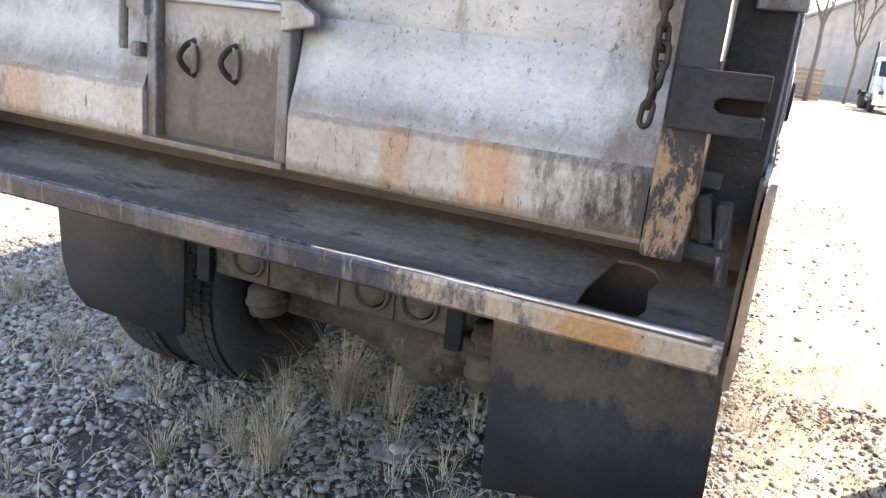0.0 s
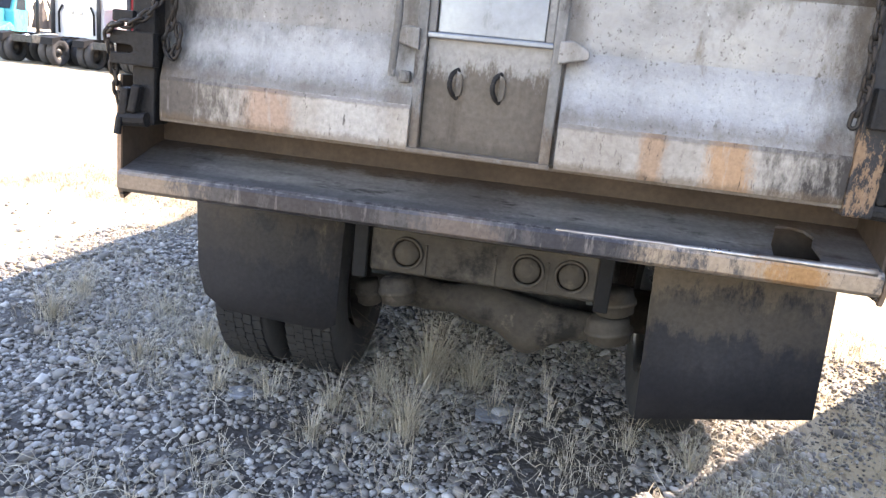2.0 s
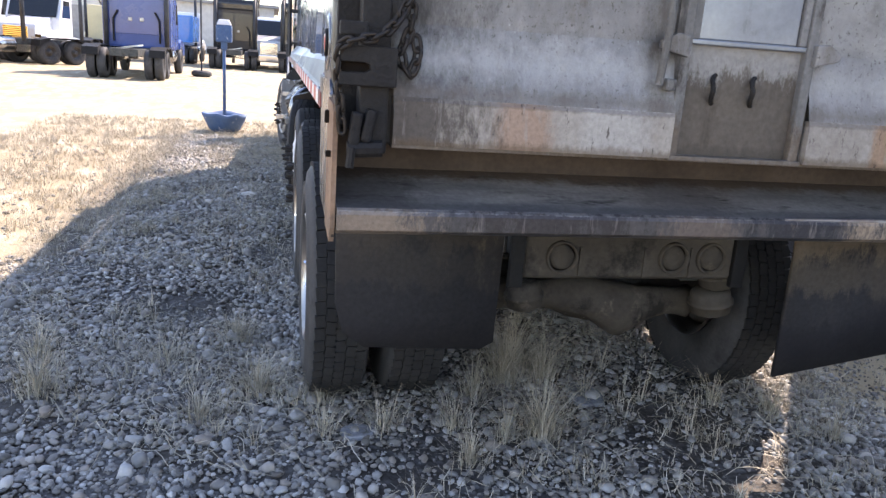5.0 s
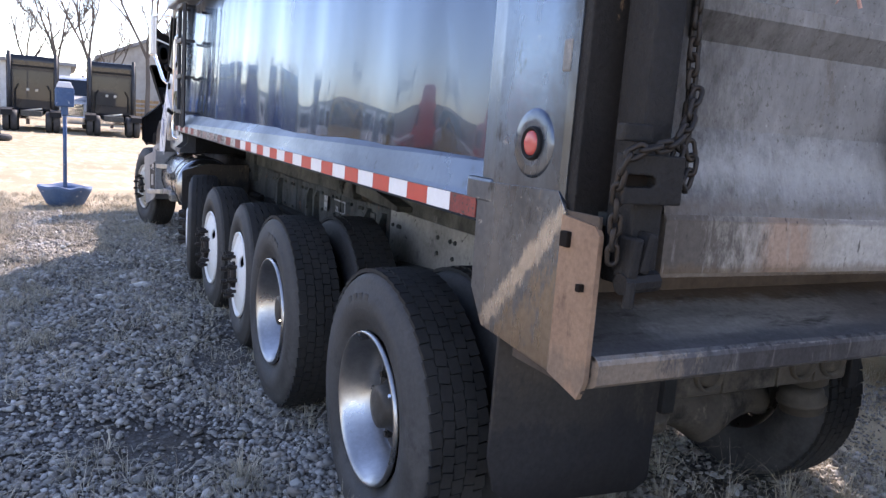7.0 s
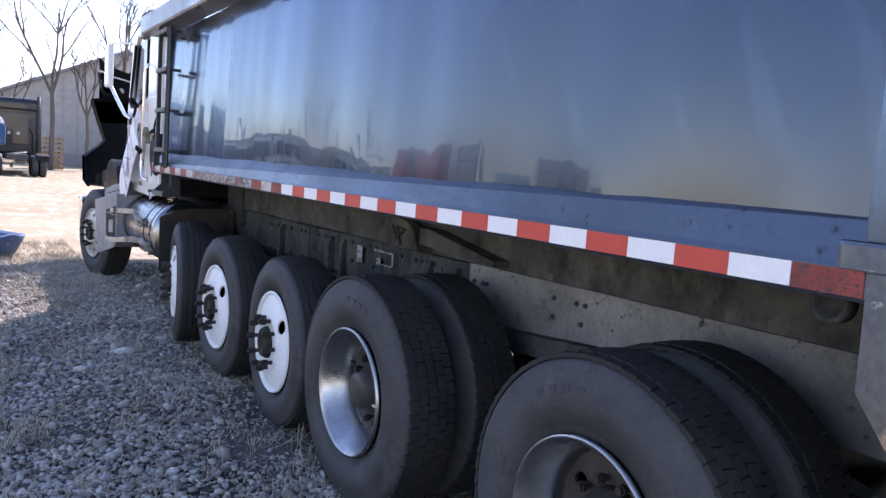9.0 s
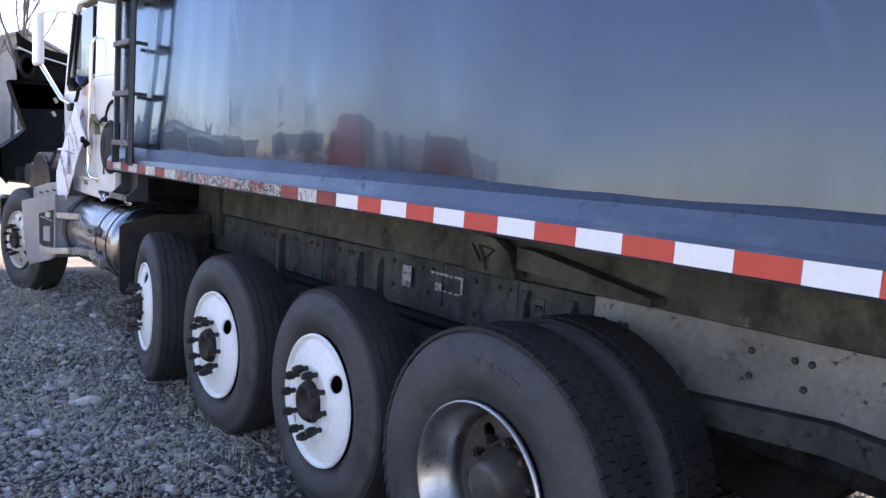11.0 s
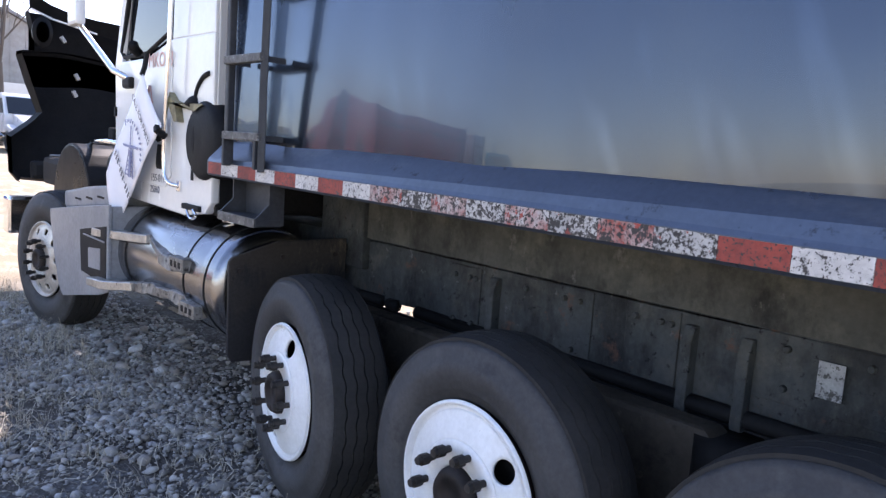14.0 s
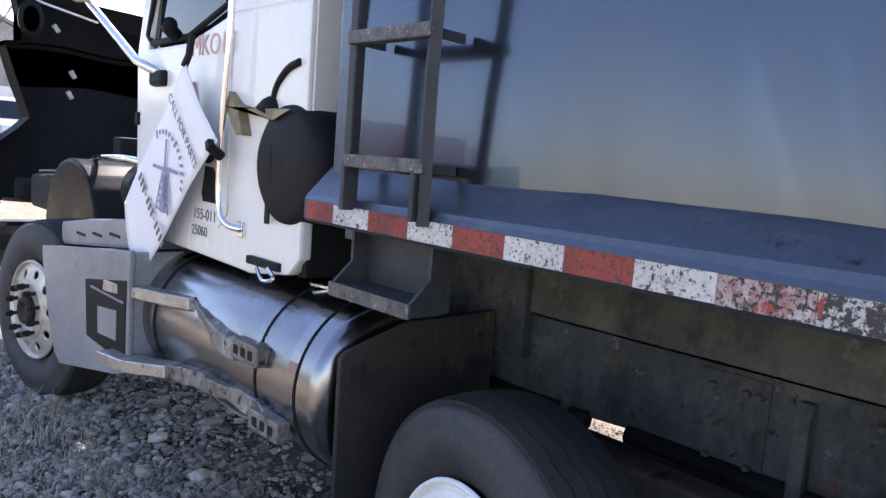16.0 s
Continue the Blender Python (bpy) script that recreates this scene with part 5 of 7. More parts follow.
part("back_plate", box(hx + 0.05, 6.24, 1.17, hx + 0.062, 6.585, 1.36, 0.003), M["dark_steel"], step)

# ---- cab ----
CS = -1.15
cab = part("cab", prism([(6.97, 1.2), (7.04, 1.135), (7.3, 1.10), (7.9, 1.115), (8.25, 1.12), (8.42, 1.2), (8.46, 1.96), (7.9, 1.965), (7.52, 2.05), (6.97, 2.05)], "x", CS, CS + 0.05, 0.012), M["cab"], truck, "white cab with road dirt along its edges")
part("cab_wall", prism([(6.97, 1.2), (7.04, 1.135), (8.25, 1.12), (8.42, 1.2), (8.46, 1.96), (6.97, 1.99)], "x", side_x(1, 1.06), side_x(1, 1.11), 0.012), M["cab"], cab)
for s in (-1, 1):
    xa1, xb1 = (CS + 0.002, CS + 0.05) if s < 0 else (side_x(1, 1.06), side_x(1, 1.108))
    part("rear_pillar", prism([(6.97, 2.045), (7.52, 2.045), (7.5, 2.5), (7.46, 2.68), (6.99, 2.68)], "x", xa1, xb1, 0.01), M["cab"], cab)
    part("front_pillar", prism([(8.46, 1.95), (8.33, 1.95), (8.16, 2.55), (8.05, 2.68), (8.2, 2.68), (8.3, 2.5)], "x", xa1, xb1, 0.008), M["cab"], cab)
    pane = prism([(7.5, 2.04), (7.9, 1.955), (8.35, 1.955), (8.12, 2.62), (7.46, 2.62)], "x", (xa1 + xb1) / 2 - 0.003, (xa1 + xb1) / 2 + 0.003)
    glass = part("side_window", pane, M["glass"], cab, "dark cab side window")
    part("window_seal", tube([(xa1 if s < 0 else xb1, 7.54, 2.6), (xa1 if s < 0 else xb1, 7.55, 2.09), (xa1 if s < 0 else xb1, 7.9, 1.99), (xa1 if s < 0 else xb1, 8.28, 1.985), (xa1 if s < 0 else xb1, 8.33, 2.02), (xa1 if s < 0 else xb1, 8.12, 2.6)], 0.014, 6), M["black"], glass)
part("cab_back", box(CS + 0.02, 6.965, 1.55, side_x(1, 1.09), 7.0, 2.68, 0.004), M["cab"], cab)
part("lower_back", box(CS + 0.03, 6.975, 1.15, side_x(1, 1.08), 7.0, 1.55, 0.004), M["black"], cab)
part("cab_floor", box(CS + 0.05, 7.0, 1.13, side_x(1, 1.06), 8.42, 1.18, 0.0), M["black"], cab)
part("firewall", box(CS + 0.05, 8.40, 1.15, side_x(1, 1.06), 8.45, 1.95, 0.0), M["black"], cab)
part("windshield", prism([(8.44, 1.95), (8.45, 1.955), (8.2, 2.66), (8.19, 2.655)], "x", CS + 0.06, side_x(1, 1.05)), M["glass"], cab)
part("cab_roof", prism([(6.97, 2.67), (8.18, 2.67), (8.1, 2.74), (7.8, 2.8), (7.1, 2.8), (6.98, 2.74)], "x", CS + 0.01, side_x(1, 1.1), 0.02), M["cab"], cab)
part("dashboard", box(CS + 0.1, 8.1, 1.8, side_x(1, 1.0), 8.38, 2.0, 0.03), M["black"], cab)
part("seat_back", box(CS + 0.2, 7.25, 1.3, CS + 0.75, 7.4, 2.2, 0.05), M["black"], cab)
# door with its seam, recess and handle
door = part("cab_door", prism([(7.56, 1.235), (8.28, 1.235), (8.36, 1.29), (8.40, 1.945), (7.9, 1.955), (7.53, 2.035), (7.5, 1.9), (7.49, 1.3)], "x", CS - 0.008, CS + 0.004, 0.006), M["cab"], cab, "white cab door")
part("door_recess", prism([(7.575, 1.33), (7.69, 1.33), (7.705, 1.36), (7.68, 1.47), (7.61, 1.47), (7.57, 1.43)], "x", CS - 0.010, CS - 0.006), M["black"], door, "dark door pull recess")
part("door_pull", tube([(CS - 0.02, 7.66, 1.53), (CS - 0.035, 7.63, 1.52), (CS - 0.03, 7.60, 1.5)], 0.02, 8), M["black"], door)
part("door_mark", tube([(CS - 0.009, 7.86, 1.72), (CS - 0.0095, 7.80, 1.80), (CS - 0.009, 7.77, 1.70)], 0.012, 5, flat=0.2), M["crayon"], door)
part("door_hinge", box(CS - 0.014, 8.4, 1.62, CS + 0.0, 8.43, 1.68, 0.003), M["black"], cab)
face = Matrix.Rotation(-math.pi / 2, 4, "Z") @ Matrix.Rotation(math.pi / 2, 4, "X")
writing("crayon_mark", "MKO13", 0.115, Matrix.Translation((CS - 0.010, 7.66, 1.94)) @ face, M["crayon"], door, "faded red crayon marking")
writing("door_number", "155-011", 0.062, Matrix.Translation((CS - 0.010, 7.67, 1.275)) @ face, M["ink"], door)
writing("cab_number", "25060", 0.058, Matrix.Translation((CS - 0.002, 7.73, 1.205)) @ face, M["ink"], cab)
# grab rail behind the door
gr = bend([(CS - 0.01, 7.40, 2.35), (CS - 0.05, 7.41, 2.28), (CS - 0.052, 7.43, 1.9), (CS - 0.052, 7.47, 1.5), (CS - 0.05, 7.46, 1.33), (CS - 0.045, 7.41, 1.27), (CS - 0.01, 7.36, 1.255)], 5)
part("grab_rail", tube(gr, 0.013, 10), M["chrome"], cab, "chrome grab rail", smooth=True)
part("rail_foot", box(CS - 0.014, 7.345, 1.225, CS, 7.385, 1.285, 0.004), M["chrome"], cab)
part("cab_latch", box(CS - 0.02, 7.08, 1.14, CS + 0.02, 7.3, 1.17, 0.006), M["black"], cab)
part("latch_ring", tube(bend([(CS - 0.03, 7.12, 1.15), (CS - 0.03, 7.08, 1.12), (CS - 0.03, 7.15, 1.1), (CS - 0.03, 7.2, 1.14)], 4), 0.007, 6), M["chrome"], cab)
# mirror on its arm
part("mirror_arm", tube([(CS - 0.01, 8.13, 1.84), (CS - 0.06, 8.3, 1.9), (CS - 0.10, 8.8, 2.18), (CS - 0.12, 8.86, 2.24)], 0.02, 10), M["chrome"], cab, "chrome mirror arm", smooth=True)
part("mirror_arm", tube([(CS, 8.2, 2.62), (CS - 0.1, 8.6, 2.66), (CS - 0.14, 8.85, 2.66)], 0.013, 8), M["chrome"], cab, smooth=True)
part("mirror", box(CS - 0.165, 8.72, 2.2, CS - 0.10, 8.93, 2.66, 0.025), M["cab"], cab, "white mirror housing")
part("arm_joint", box(CS - 0.04, 8.08, 1.79, CS + 0.01, 8.22, 1.86, 0.02), M["black"], cab)
part("horn_lamp", tube([(CS - 0.02, 7.97, 1.99), (CS - 0.06, 7.96, 2.02), (CS - 0.07, 7.92, 2.03)], 0.03, 10), M["black"], cab, smooth=True)

# ---- behind the cab: black drum with a bracket and hose ----
b = lathe([(0, 0.02), (-0.01, 0.17), (0.01, 0.2), (0.06, 0.21), (0.4, 0.21), (0.42, 0.2), (0.42, 0.02)], 40)
b.transform(Matrix.Translation((-1.17, 7.06, 1.51)))
drum = part("drum", b, M["black"], truck, "black round drum behind the cab", smooth=True)
part("drum_bracket", prism([(7.03, 1.69), (7.12, 1.66), (7.40, 1.715), (7.47, 1.76), (7.47, 1.70), (7.38, 1.60), (7.33, 1.60), (7.37, 1.69)], "x", -1.19, -1.12, 0.004), M["olive"], drum, "yellowed bracket on the drum")
part("hose_boot", tube([(-1.15, 7.2, 1.69), (-1.15, 7.19, 1.72), (-1.15, 7.185, 1.735)], 0.055, 14, taper=0.02), M["black"], drum, smooth=True)
part("hose", tube(bend([(-1.15, 7.19, 1.72), (-1.152, 7.16, 1.78), (-1.155, 7.09, 1.83), (-1.155, 7.02, 1.85)], 5), 0.013, 8), M["black"], drum, smooth=True)
part("drum_strap", box(-1.176, 7.14, 1.3, -1.17, 7.17, 1.7, 0.002), M["black"], drum)

# ---- fuel tank, straps, bent steps, quarter fender ----
TX, TZ, TR = -0.955, 0.80, 0.298
b = lathe([(0, 0.02), (0.0, TR - 0.06), (0.012, TR - 0.02), (0.03, TR - 0.004), (0.05, TR), (1.41, TR), (1.43, TR - 0.004), (1.448, TR - 0.02), (1.46, TR - 0.06), (1.46, 0.02)], 56)
b.transform(Matrix.Translation((TX, 6.67, TZ)) @ Matrix.Rotation(math.pi / 2, 4, "Z"))
tank = part("fuel_tank", b, M["tank"], truck, "polished round fuel tank with dents", smooth=True)
for y, w in ((6.82, 0.05), (7.06, 0.035), (7.94, 0.06)):
    b = lathe([(-w / 2, TR), (-w / 2, TR + 0.006), (w / 2, TR + 0.006), (w / 2, TR)], 56)
    b.transform(Matrix.Translation((TX, y, TZ)) @ Matrix.Rotation(math.pi / 2, 4, "Z"))
    part("tank_strap", b, M["tank"], tank)
    b = lathe([(-w / 2 - 0.005, TR), (-w / 2 - 0.005, TR + 0.004), (-w / 2, TR + 0.004)], 56)
    b.transform(Matrix.Translation((TX, y, TZ)) @ Matrix.Rotation(math.pi / 2, 4, "Z"))
    part("strap_lining", b, M["black"], tank)
b = lathe([(0, 0.045), (0.012, 0.045), (0.02, 0.035), (0.02, 0.004)], 24)
b.transform(Matrix.Translation((TX + 0.02, 7.25, TZ + TR - 0.004)) @ Matrix.Rotation(-math.pi / 2, 4, "Y"))
part("filler_cap", b, M["chrome"], tank, smooth=True)
b = lathe([(0, 0.02), (0, 0.26), (0.2, 0.26), (0.2, 0.02)], 36)
b.transform(Matrix.Translation((TX + 0.02, 8.15, TZ - 0.02)) @ Matrix.Rotation(math.pi / 2, 4, "Z"))
part("canister", b, M["black"], truck, "black canister ahead of the tank", smooth=True)


def plank(points, wide, thick, material, name, label, crumple=0.004):
    """A flat bar bent along points: wide across x, thick in z."""
    bm = bmesh.new()
    pts = bend(points, 5)
    rings = []
    for p in pts:
        rings.append([bm.verts.new(p + Vector(o) + crumple * noise.noise_vector((p + Vector(o) * 3) * 9)) for o in ((-wide / 2, 0, -thick / 2), (wide / 2, 0, -thick / 2), (wide / 2, 0, thick / 2), (-wide / 2, 0, thick / 2))])
    for a, c in zip(rings, rings[1:]):
        for k in range(4):
            bm.faces.new((a[k], a[(k + 1) % 4], c[(k + 1) % 4], c[k]))
    bm.faces.new(rings[0][::-1])
    bm.faces.new(rings[-1])
    bmesh.ops.recalc_face_normals(bm, faces=bm.faces)
    bmesh.ops.bevel(bm, geom=list(bm.edges), offset=0.004, segments=1, affect="EDGES")
    return part(name, bm, material, tank, label)


plank([(-1.27, 8.33, 0.885), (-1.26, 8.1, 0.9), (-1.225, 7.85, 0.915), (-1.19, 7.6, 0.93)], 0.11, 0.05, M["step"], "cab_step", "bent alloy cab step")
plank([(-1.19, 7.62, 0.93), (-1.235, 7.38, 0.88), (-1.25, 7.2, 0.86), (-1.23, 7.02, 0.88)], 0.05, 0.075, M["torn"], "step_bracket", "crumpled step bracket", 0.022)
plank([(-1.33, 8.2, 0.595), (-1.31, 7.95, 0.61), (-1.24, 7.68, 0.645)], 0.12, 0.05, M["step"], "cab_step", "bent alloy cab step")
plank([(-1.24, 7.7, 0.645), (-1.25, 7.4, 0.675), (-1.24, 7.1, 0.69), (-1.22, 6.85, 0.66)], 0.06, 0.06, M["torn"], "step_bracket", "crumpled step bracket", 0.022)
plank([(-1.2, 7.0, 0.66), (-1.12, 7.3, 0.55), (-1.05, 7.7, 0.5)], 0.05, 0.012, M["step"], "torn_strip", "torn alloy strip")
for y0, y1, z in ((6.98, 7.16, 0.875), (6.83, 7.02, 0.665)):
    end = part("bracket_end", box(-1.285, y0, z - 0.035, -1.235, y1, z + 0.035, 0.006), M["torn"], tank, "scraped folded bracket end")
    for k in range(3):
        yy = y0 + 0.03 + 0.05 * k
        part("slot", box(-1.2865, yy, z - 0.018, -1.28, yy + 0.03, z + 0.015, 0.002), M["black"], end)
part("filler_ring", tube(bend([(TX - 0.06, 6.98, TZ + TR), (TX - 0.09, 7.04, TZ + TR + 0.005), (TX - 0.06, 7.1, TZ + TR), (TX - 0.02, 7.04, TZ + TR)], 4), 0.01, 6), M["chrome"], tank)
# black quarter fender ahead of the first pusher wheel
QF = [(-1.205, 0.50), (-1.21, 0.955), (-1.19, 0.975), (-0.95, 1.045), (-0.55, 1.05), (-0.55, 0.5), (-0.6, 0.44), (-1.18, 0.46)]
fender = part("quarter_fender", prism(QF, "y", 6.615, 6.635, 0.004), M["flap"], truck, "flat black plastic panel behind the fuel tank")
for x, z in ((-1.16, 0.91), (-0.93, 0.97), (-0.62, 0.97)):
    part("fender_bolt", tube([(x, 6.605, z), (x, 6.62, z)], 0.012, 6), M["hub"], fender)
part("fender_arm", box(-0.9, 6.635, 0.98, -0.45, 6.665, 1.02, 0.008), M["black"], truck)

# ---- grey fairing with battery recess, inner fender ----
fair = [(8.03, 1.085), (8.03, 0.55), (8.2, 0.50), (9.0, 0.345), (9.1, 0.39), (9.24, 0.62), (9.33, 0.86), (9.34, 0.93), (8.9, 0.985)]
fairing = part("side_fairing", prism(fair, "x", -1.315, -1.295, 0.006), M["grey"], truck, "light grey side fairing behind the front wheel")
part("fairing_body", prism([(8.04, 1.075), (8.04, 0.58), (8.2, 0.52), (8.9, 0.42), (9.0, 0.7), (9.02, 0.955)], "x", -1.297, -0.84, 0.01), M["grey"], fairing)
lid = part("fairing_step", prism([(8.12, 1.07), (9.37, 0.93), (9.37, 1.06), (8.9, 1.125), (8.12, 1.205)], "x", -1.21, -0.84, 0.018), M["grey"], fairing, "grey fairing step over the battery box")
for y in (8.45, 8.7, 8.95):
    part("step_slot", box(-1.213, y, 1.03 + (8.9 - y) * 0.11, -1.209, y + 0.14, 1.045 + (8.9 - y) * 0.11, 0.001), M["black"], lid)
recess = part("battery_recess", prism([(8.06, 0.585), (8.56, 0.60), (8.59, 0.87), (8.06, 0.95)], "x", -1.319, -1.305), M["black"], fairing, "dark battery recess")
part("recess_label", prism([(8.16, 0.665), (8.39, 0.65), (8.40, 0.775), (8.16, 0.80)], "x", -1.323, -1.317), M["grey"], recess)
part("recess_step", box(-1.326, 8.08, 0.845, -1.316, 8.5, 0.855, 0.003), M["grey"], recess)
bm = bmesh.new()
for a0, a1, rr, x0, x1 in ((0, 180, 0.62, -1.1, -0.75),):
    prof = [(9.62 - rr * math.cos(radians(a)) * 0.8, 0.95 + 0.46 * math.sin(radians(a))) for a in span(a0, a1, 14)]
    prism(prof, "x", x0, x1, 0.02, bm)
part("inner_fender", bm, M["gloss_black"], truck, "black plastic inner fender", smooth=False)
b = lathe([(0, 0.02), (0.0, 0.12), (0.03, 0.15), (0.09, 0.155), (0.1, 0.165), (0.12, 0.165), (0.13, 0.155), (0.4, 0.155), (0.46, 0.13), (0.48, 0.08), (0.48, 0.02)], 36)
b.transform(Matrix.Translation((-0.98, 8.5, 1.28)) @ Matrix.Rotation(radians(78), 4, "Z"))
part("air_canister", b, M["gloss_black"], truck, "glossy black canister by the cab", smooth=True)
part("shiny_pipe", tube([(-1.0, 8.6, 1.43), (-1.05, 8.9, 1.45), (-1.0, 9.3, 1.44), (-0.9, 10.3, 1.36)], 0.018, 8), M["chrome"], truck, smooth=True)
part("radiator", box(CX - 0.5, 10.4, 0.8, CX + 0.5, 10.55, 1.55, 0.02), M["black"], truck, "dark radiator")
part("front_bumper", prism([(-1.22, 0.5), (1.14, 0.5), (1.14, 0.85), (-1.22, 0.85)], "y", 11.2, 11.4, 0.03), M["chrome"], truck)
part("chassis_horn", box(-1.0, 10.3, 1.0, -0.5, 10.9, 1.25, 0.05), M["black"], truck)

# ---- hood tipped forward, its dark inner side to the rear ----
LEVELS = ((1.0, 1.06, 0.25, 11.25), (1.08, 1.12, 0.28, 11.27), (1.4, 1.12, 0.32, 11.33), (1.54, 0.93, 0.34, 11.38), (1.63, 0.84, 0.36, 11.4), (1.92, 0.92, 0.4, 11.45), (2.2, 1.0, 0.4, 11.45), (2.235, 1.0, 0.38, 11.45), (2.25, 0.89, 0.36, 11.47), (2.45, 0.89, 0.32, 11.5), (2.6, 0.92, 0.26, 11.55))
bm = bmesh.new()
rows = []
for z, w, d, y in LEVELS:
    row = []
    for t in span(-1, 1, 17):
        a = abs(t)
        row.append(bm.verts.new((CX + w * math.copysign(min(1, a * 1.25), t), y + d * (1 - max(0, (a - 0.75) / 0.25) ** 1.5), z + 0.02 * math.sin(7 * t + z * 5))))
    rows.append(row)
for a, b in zip(rows, rows[1:]):
    for k in range(16):
        bm.faces.new((a[k], a[k + 1], b[k + 1], b[k]))
bmesh.ops.solidify(bm, geom=list(bm.faces), thickness=0.02)
hood = part("hood", bm, M["black"], truck, "hood tipped forward with its black inner side showing")
for x, z in ((-0.47, 2.03), (-0.49, 1.86), (-0.6, 2.38)):
    bm = box(-0.02, -0.015, -0.035, 0.02, 0.015, 0.035, 0.008)
    bm.transform(Matrix.Translation((CX + x, 11.62, z)) @ Matrix.Rotation(radians(60 * x), 4, "Y"))
    part("hood_clip", bm, M["step"], hood)
# torn flap along the top of the hood, with its pale broken edge
flap_top = [(-0.98, 2.81), (-0.9, 2.74), (-0.78, 2.68), (-0.6, 2.63), (-0.35, 2.6), (0.1, 2.58), (0.6, 2.6)]
flap_low = [(-0.95, 2.62), (-0.87, 2.59), (-0.76, 2.55), (-0.6, 2.52), (-0.35, 2.47), (0.1, 2.4), (0.6, 2.4)]
bm = bmesh.new()
top_row = [bm.verts.new((x, 11.5, z)) for x, z in flap_top]
low_row = [bm.verts.new((x, 11.56, z)) for x, z in flap_low]
for k in range(len(top_row) - 1):
    bm.faces.new((low_row[k], low_row[k + 1], top_row[k + 1], top_row[k]))
bmesh.ops.solidify(bm, geom=list(bm.faces), thickness=0.015)
part("torn_flap", bm, M["black"], hood)
part("hood_edge", tube([(x, 11.52, z) for x, z in flap_low[:5]], 0.01, 6), M["cab"], hood, "pale broken edge of the hood")
# dark lamp bucket in the upper corner and bright slivers low down
bm = lathe([(0.0, 0.001), (0.0, 0.07), (0.03, 0.09), (0.06, 0.095), (0.06, 0.1), (0.0, 0.105)], 28)
bm.transform(Matrix.Translation((-0.86, 11.46, 2.41)) @ Matrix.Rotation(radians(90), 4, "Z") @ Matrix.Diagonal((1, 0.85, 1.4, 1)))
part("lamp_bucket", bm, M["gloss_black"], hood, "empty black headlamp bucket", smooth=True)
part("valance_trim", tube([(-0.86, 11.2, 1.245), (-0.72, 11.2, 1.25)], 0.011, 6), M["step"], hood)
part("valance_trim", tube([(-0.62, 11.2, 1.3), (-0.3, 11.2, 1.32)], 0.011, 6), M["step"], hood)
part("valance", box(-1.02, 11.18, 1.02, -0.55, 11.3, 1.19, 0.04), M["black"], hood)
part("valance_lip", tube([(-1.1, 11.24, 1.02), (-0.6, 11.2, 0.985)], 0.014, 6), M["rust"], hood, "reddish lower lip")

# ---- the sign tied to the cab ----
u, v = Vector((0, -0.77, -0.638)), Vector((0, -0.638, 0.77))
centre = Vector((-1.235, 8.0, 1.40))
sm = Matrix(((u.x, v.x, -1, centre.x), (u.y, v.y, 0, centre.y), (u.z, v.z, 0, centre.z), (0, 0, 0, 1)))
sign = empty("parts_sign", sm, "white plastic parts sign tied askew to the cab", "sign")
CORNERS = ((-0.092, 0.531), (0.33, 0.497), (0.176, -0.466), (-0.17, -0.324))


def sheet(s, t):
    """The bent sheet: s, t from 0 to 1 over its four corners."""
    tl, tr, br, bl = (Vector((*c, 0)) for c in CORNERS)
    p = (tl * (1 - s) + tr * s) * (1 - t) + (bl * (1 - s) + br * s) * t
    p.z = 0.012 * math.sin(math.pi * s) + 0.012 * math.sin(2 * math.pi * t) * (s - 0.3)
    return p


bm = grid(span(0, 1, 14), span(0, 1, 18), lambda s, t: sheet(s, t))
bmesh.ops.recalc_face_normals(bm, faces=bm.faces)
bmesh.ops.solidify(bm, geom=list(bm.faces), thickness=0.005)
part("sheet", bm, M["sign"], sign, smooth=True)
lean = Matrix.Rotation(radians(-6), 4, "Z")
writing("heading", "CALL FOR PARTS", 0.05, Matrix.Translation((0.11, 0.357, 0.0215)) @ lean, M["ink"], sign)
for k in range(12):
    w, h = (0.018, 0.006) if k in (3, 7) else (0.016, 0.042)
    bm = box(-w / 2, -h / 2, 0, w / 2, h / 2, 0.002, 0)
    bm.transform(Matrix.Translation((0.103, -0.087, 0.0195)) @ lean @ Matrix.Translation((-0.18 + 0.033 * k, 0, 0)))
    part("dark_bar", bm, M["ink"], sign)
for k in range(13):
    u_ = k / 12
    a = radians(158 - 136 * u_)
    tall = (0.034, 0.018, 0.018, 0.024, 0.018, 0.018, 0.034, 0.018, 0.018, 0.026, 0.026, 0.018, 0.018)[k]
    b = box(-0.006, -tall / 2, 0, 0.006, tall / 2, 0.002, 0)
    b.transform(Matrix.Translation((0.1 + 0.175 * math.cos(a), 0.13 + 0.145 * math.sin(a), 0.0205)) @ Matrix.Rotation(a - math.pi / 2 - 0.25, 4, "Z"))
    part("lettering_bar", b, M["ink_blue"], sign)
# windmill: a tapered lattice tower and a cross of sails
turn = Matrix.Translation((0.112, 0.112, 0.02)) @ Matrix.Rotation(radians(32), 4, "Z")
bm = bmesh.new()
for sx in (-1, 1):
    b = prism([(sx * 0.07, -0.15), (sx * 0.058, -0.15), (sx * 0.016, 0.03), (sx * 0.026, 0.03)], "z", 0, 0.0015)
    merge(bm, b)
for k in range(6):
    z = -0.14 + 0.028 * k
    w = 0.064 - 0.25 * (z + 0.15)
    box(-w, z - 0.0035, 0, w, z + 0.0035, 0.0015, 0, bm)
box(-0.02, -0.15, 0, 0.02, 0.0, 0.0012, 0, bm)
bm.transform(turn)
part("mill_tower", bm, M["ink_blue"], sign)
bm = bmesh.new()
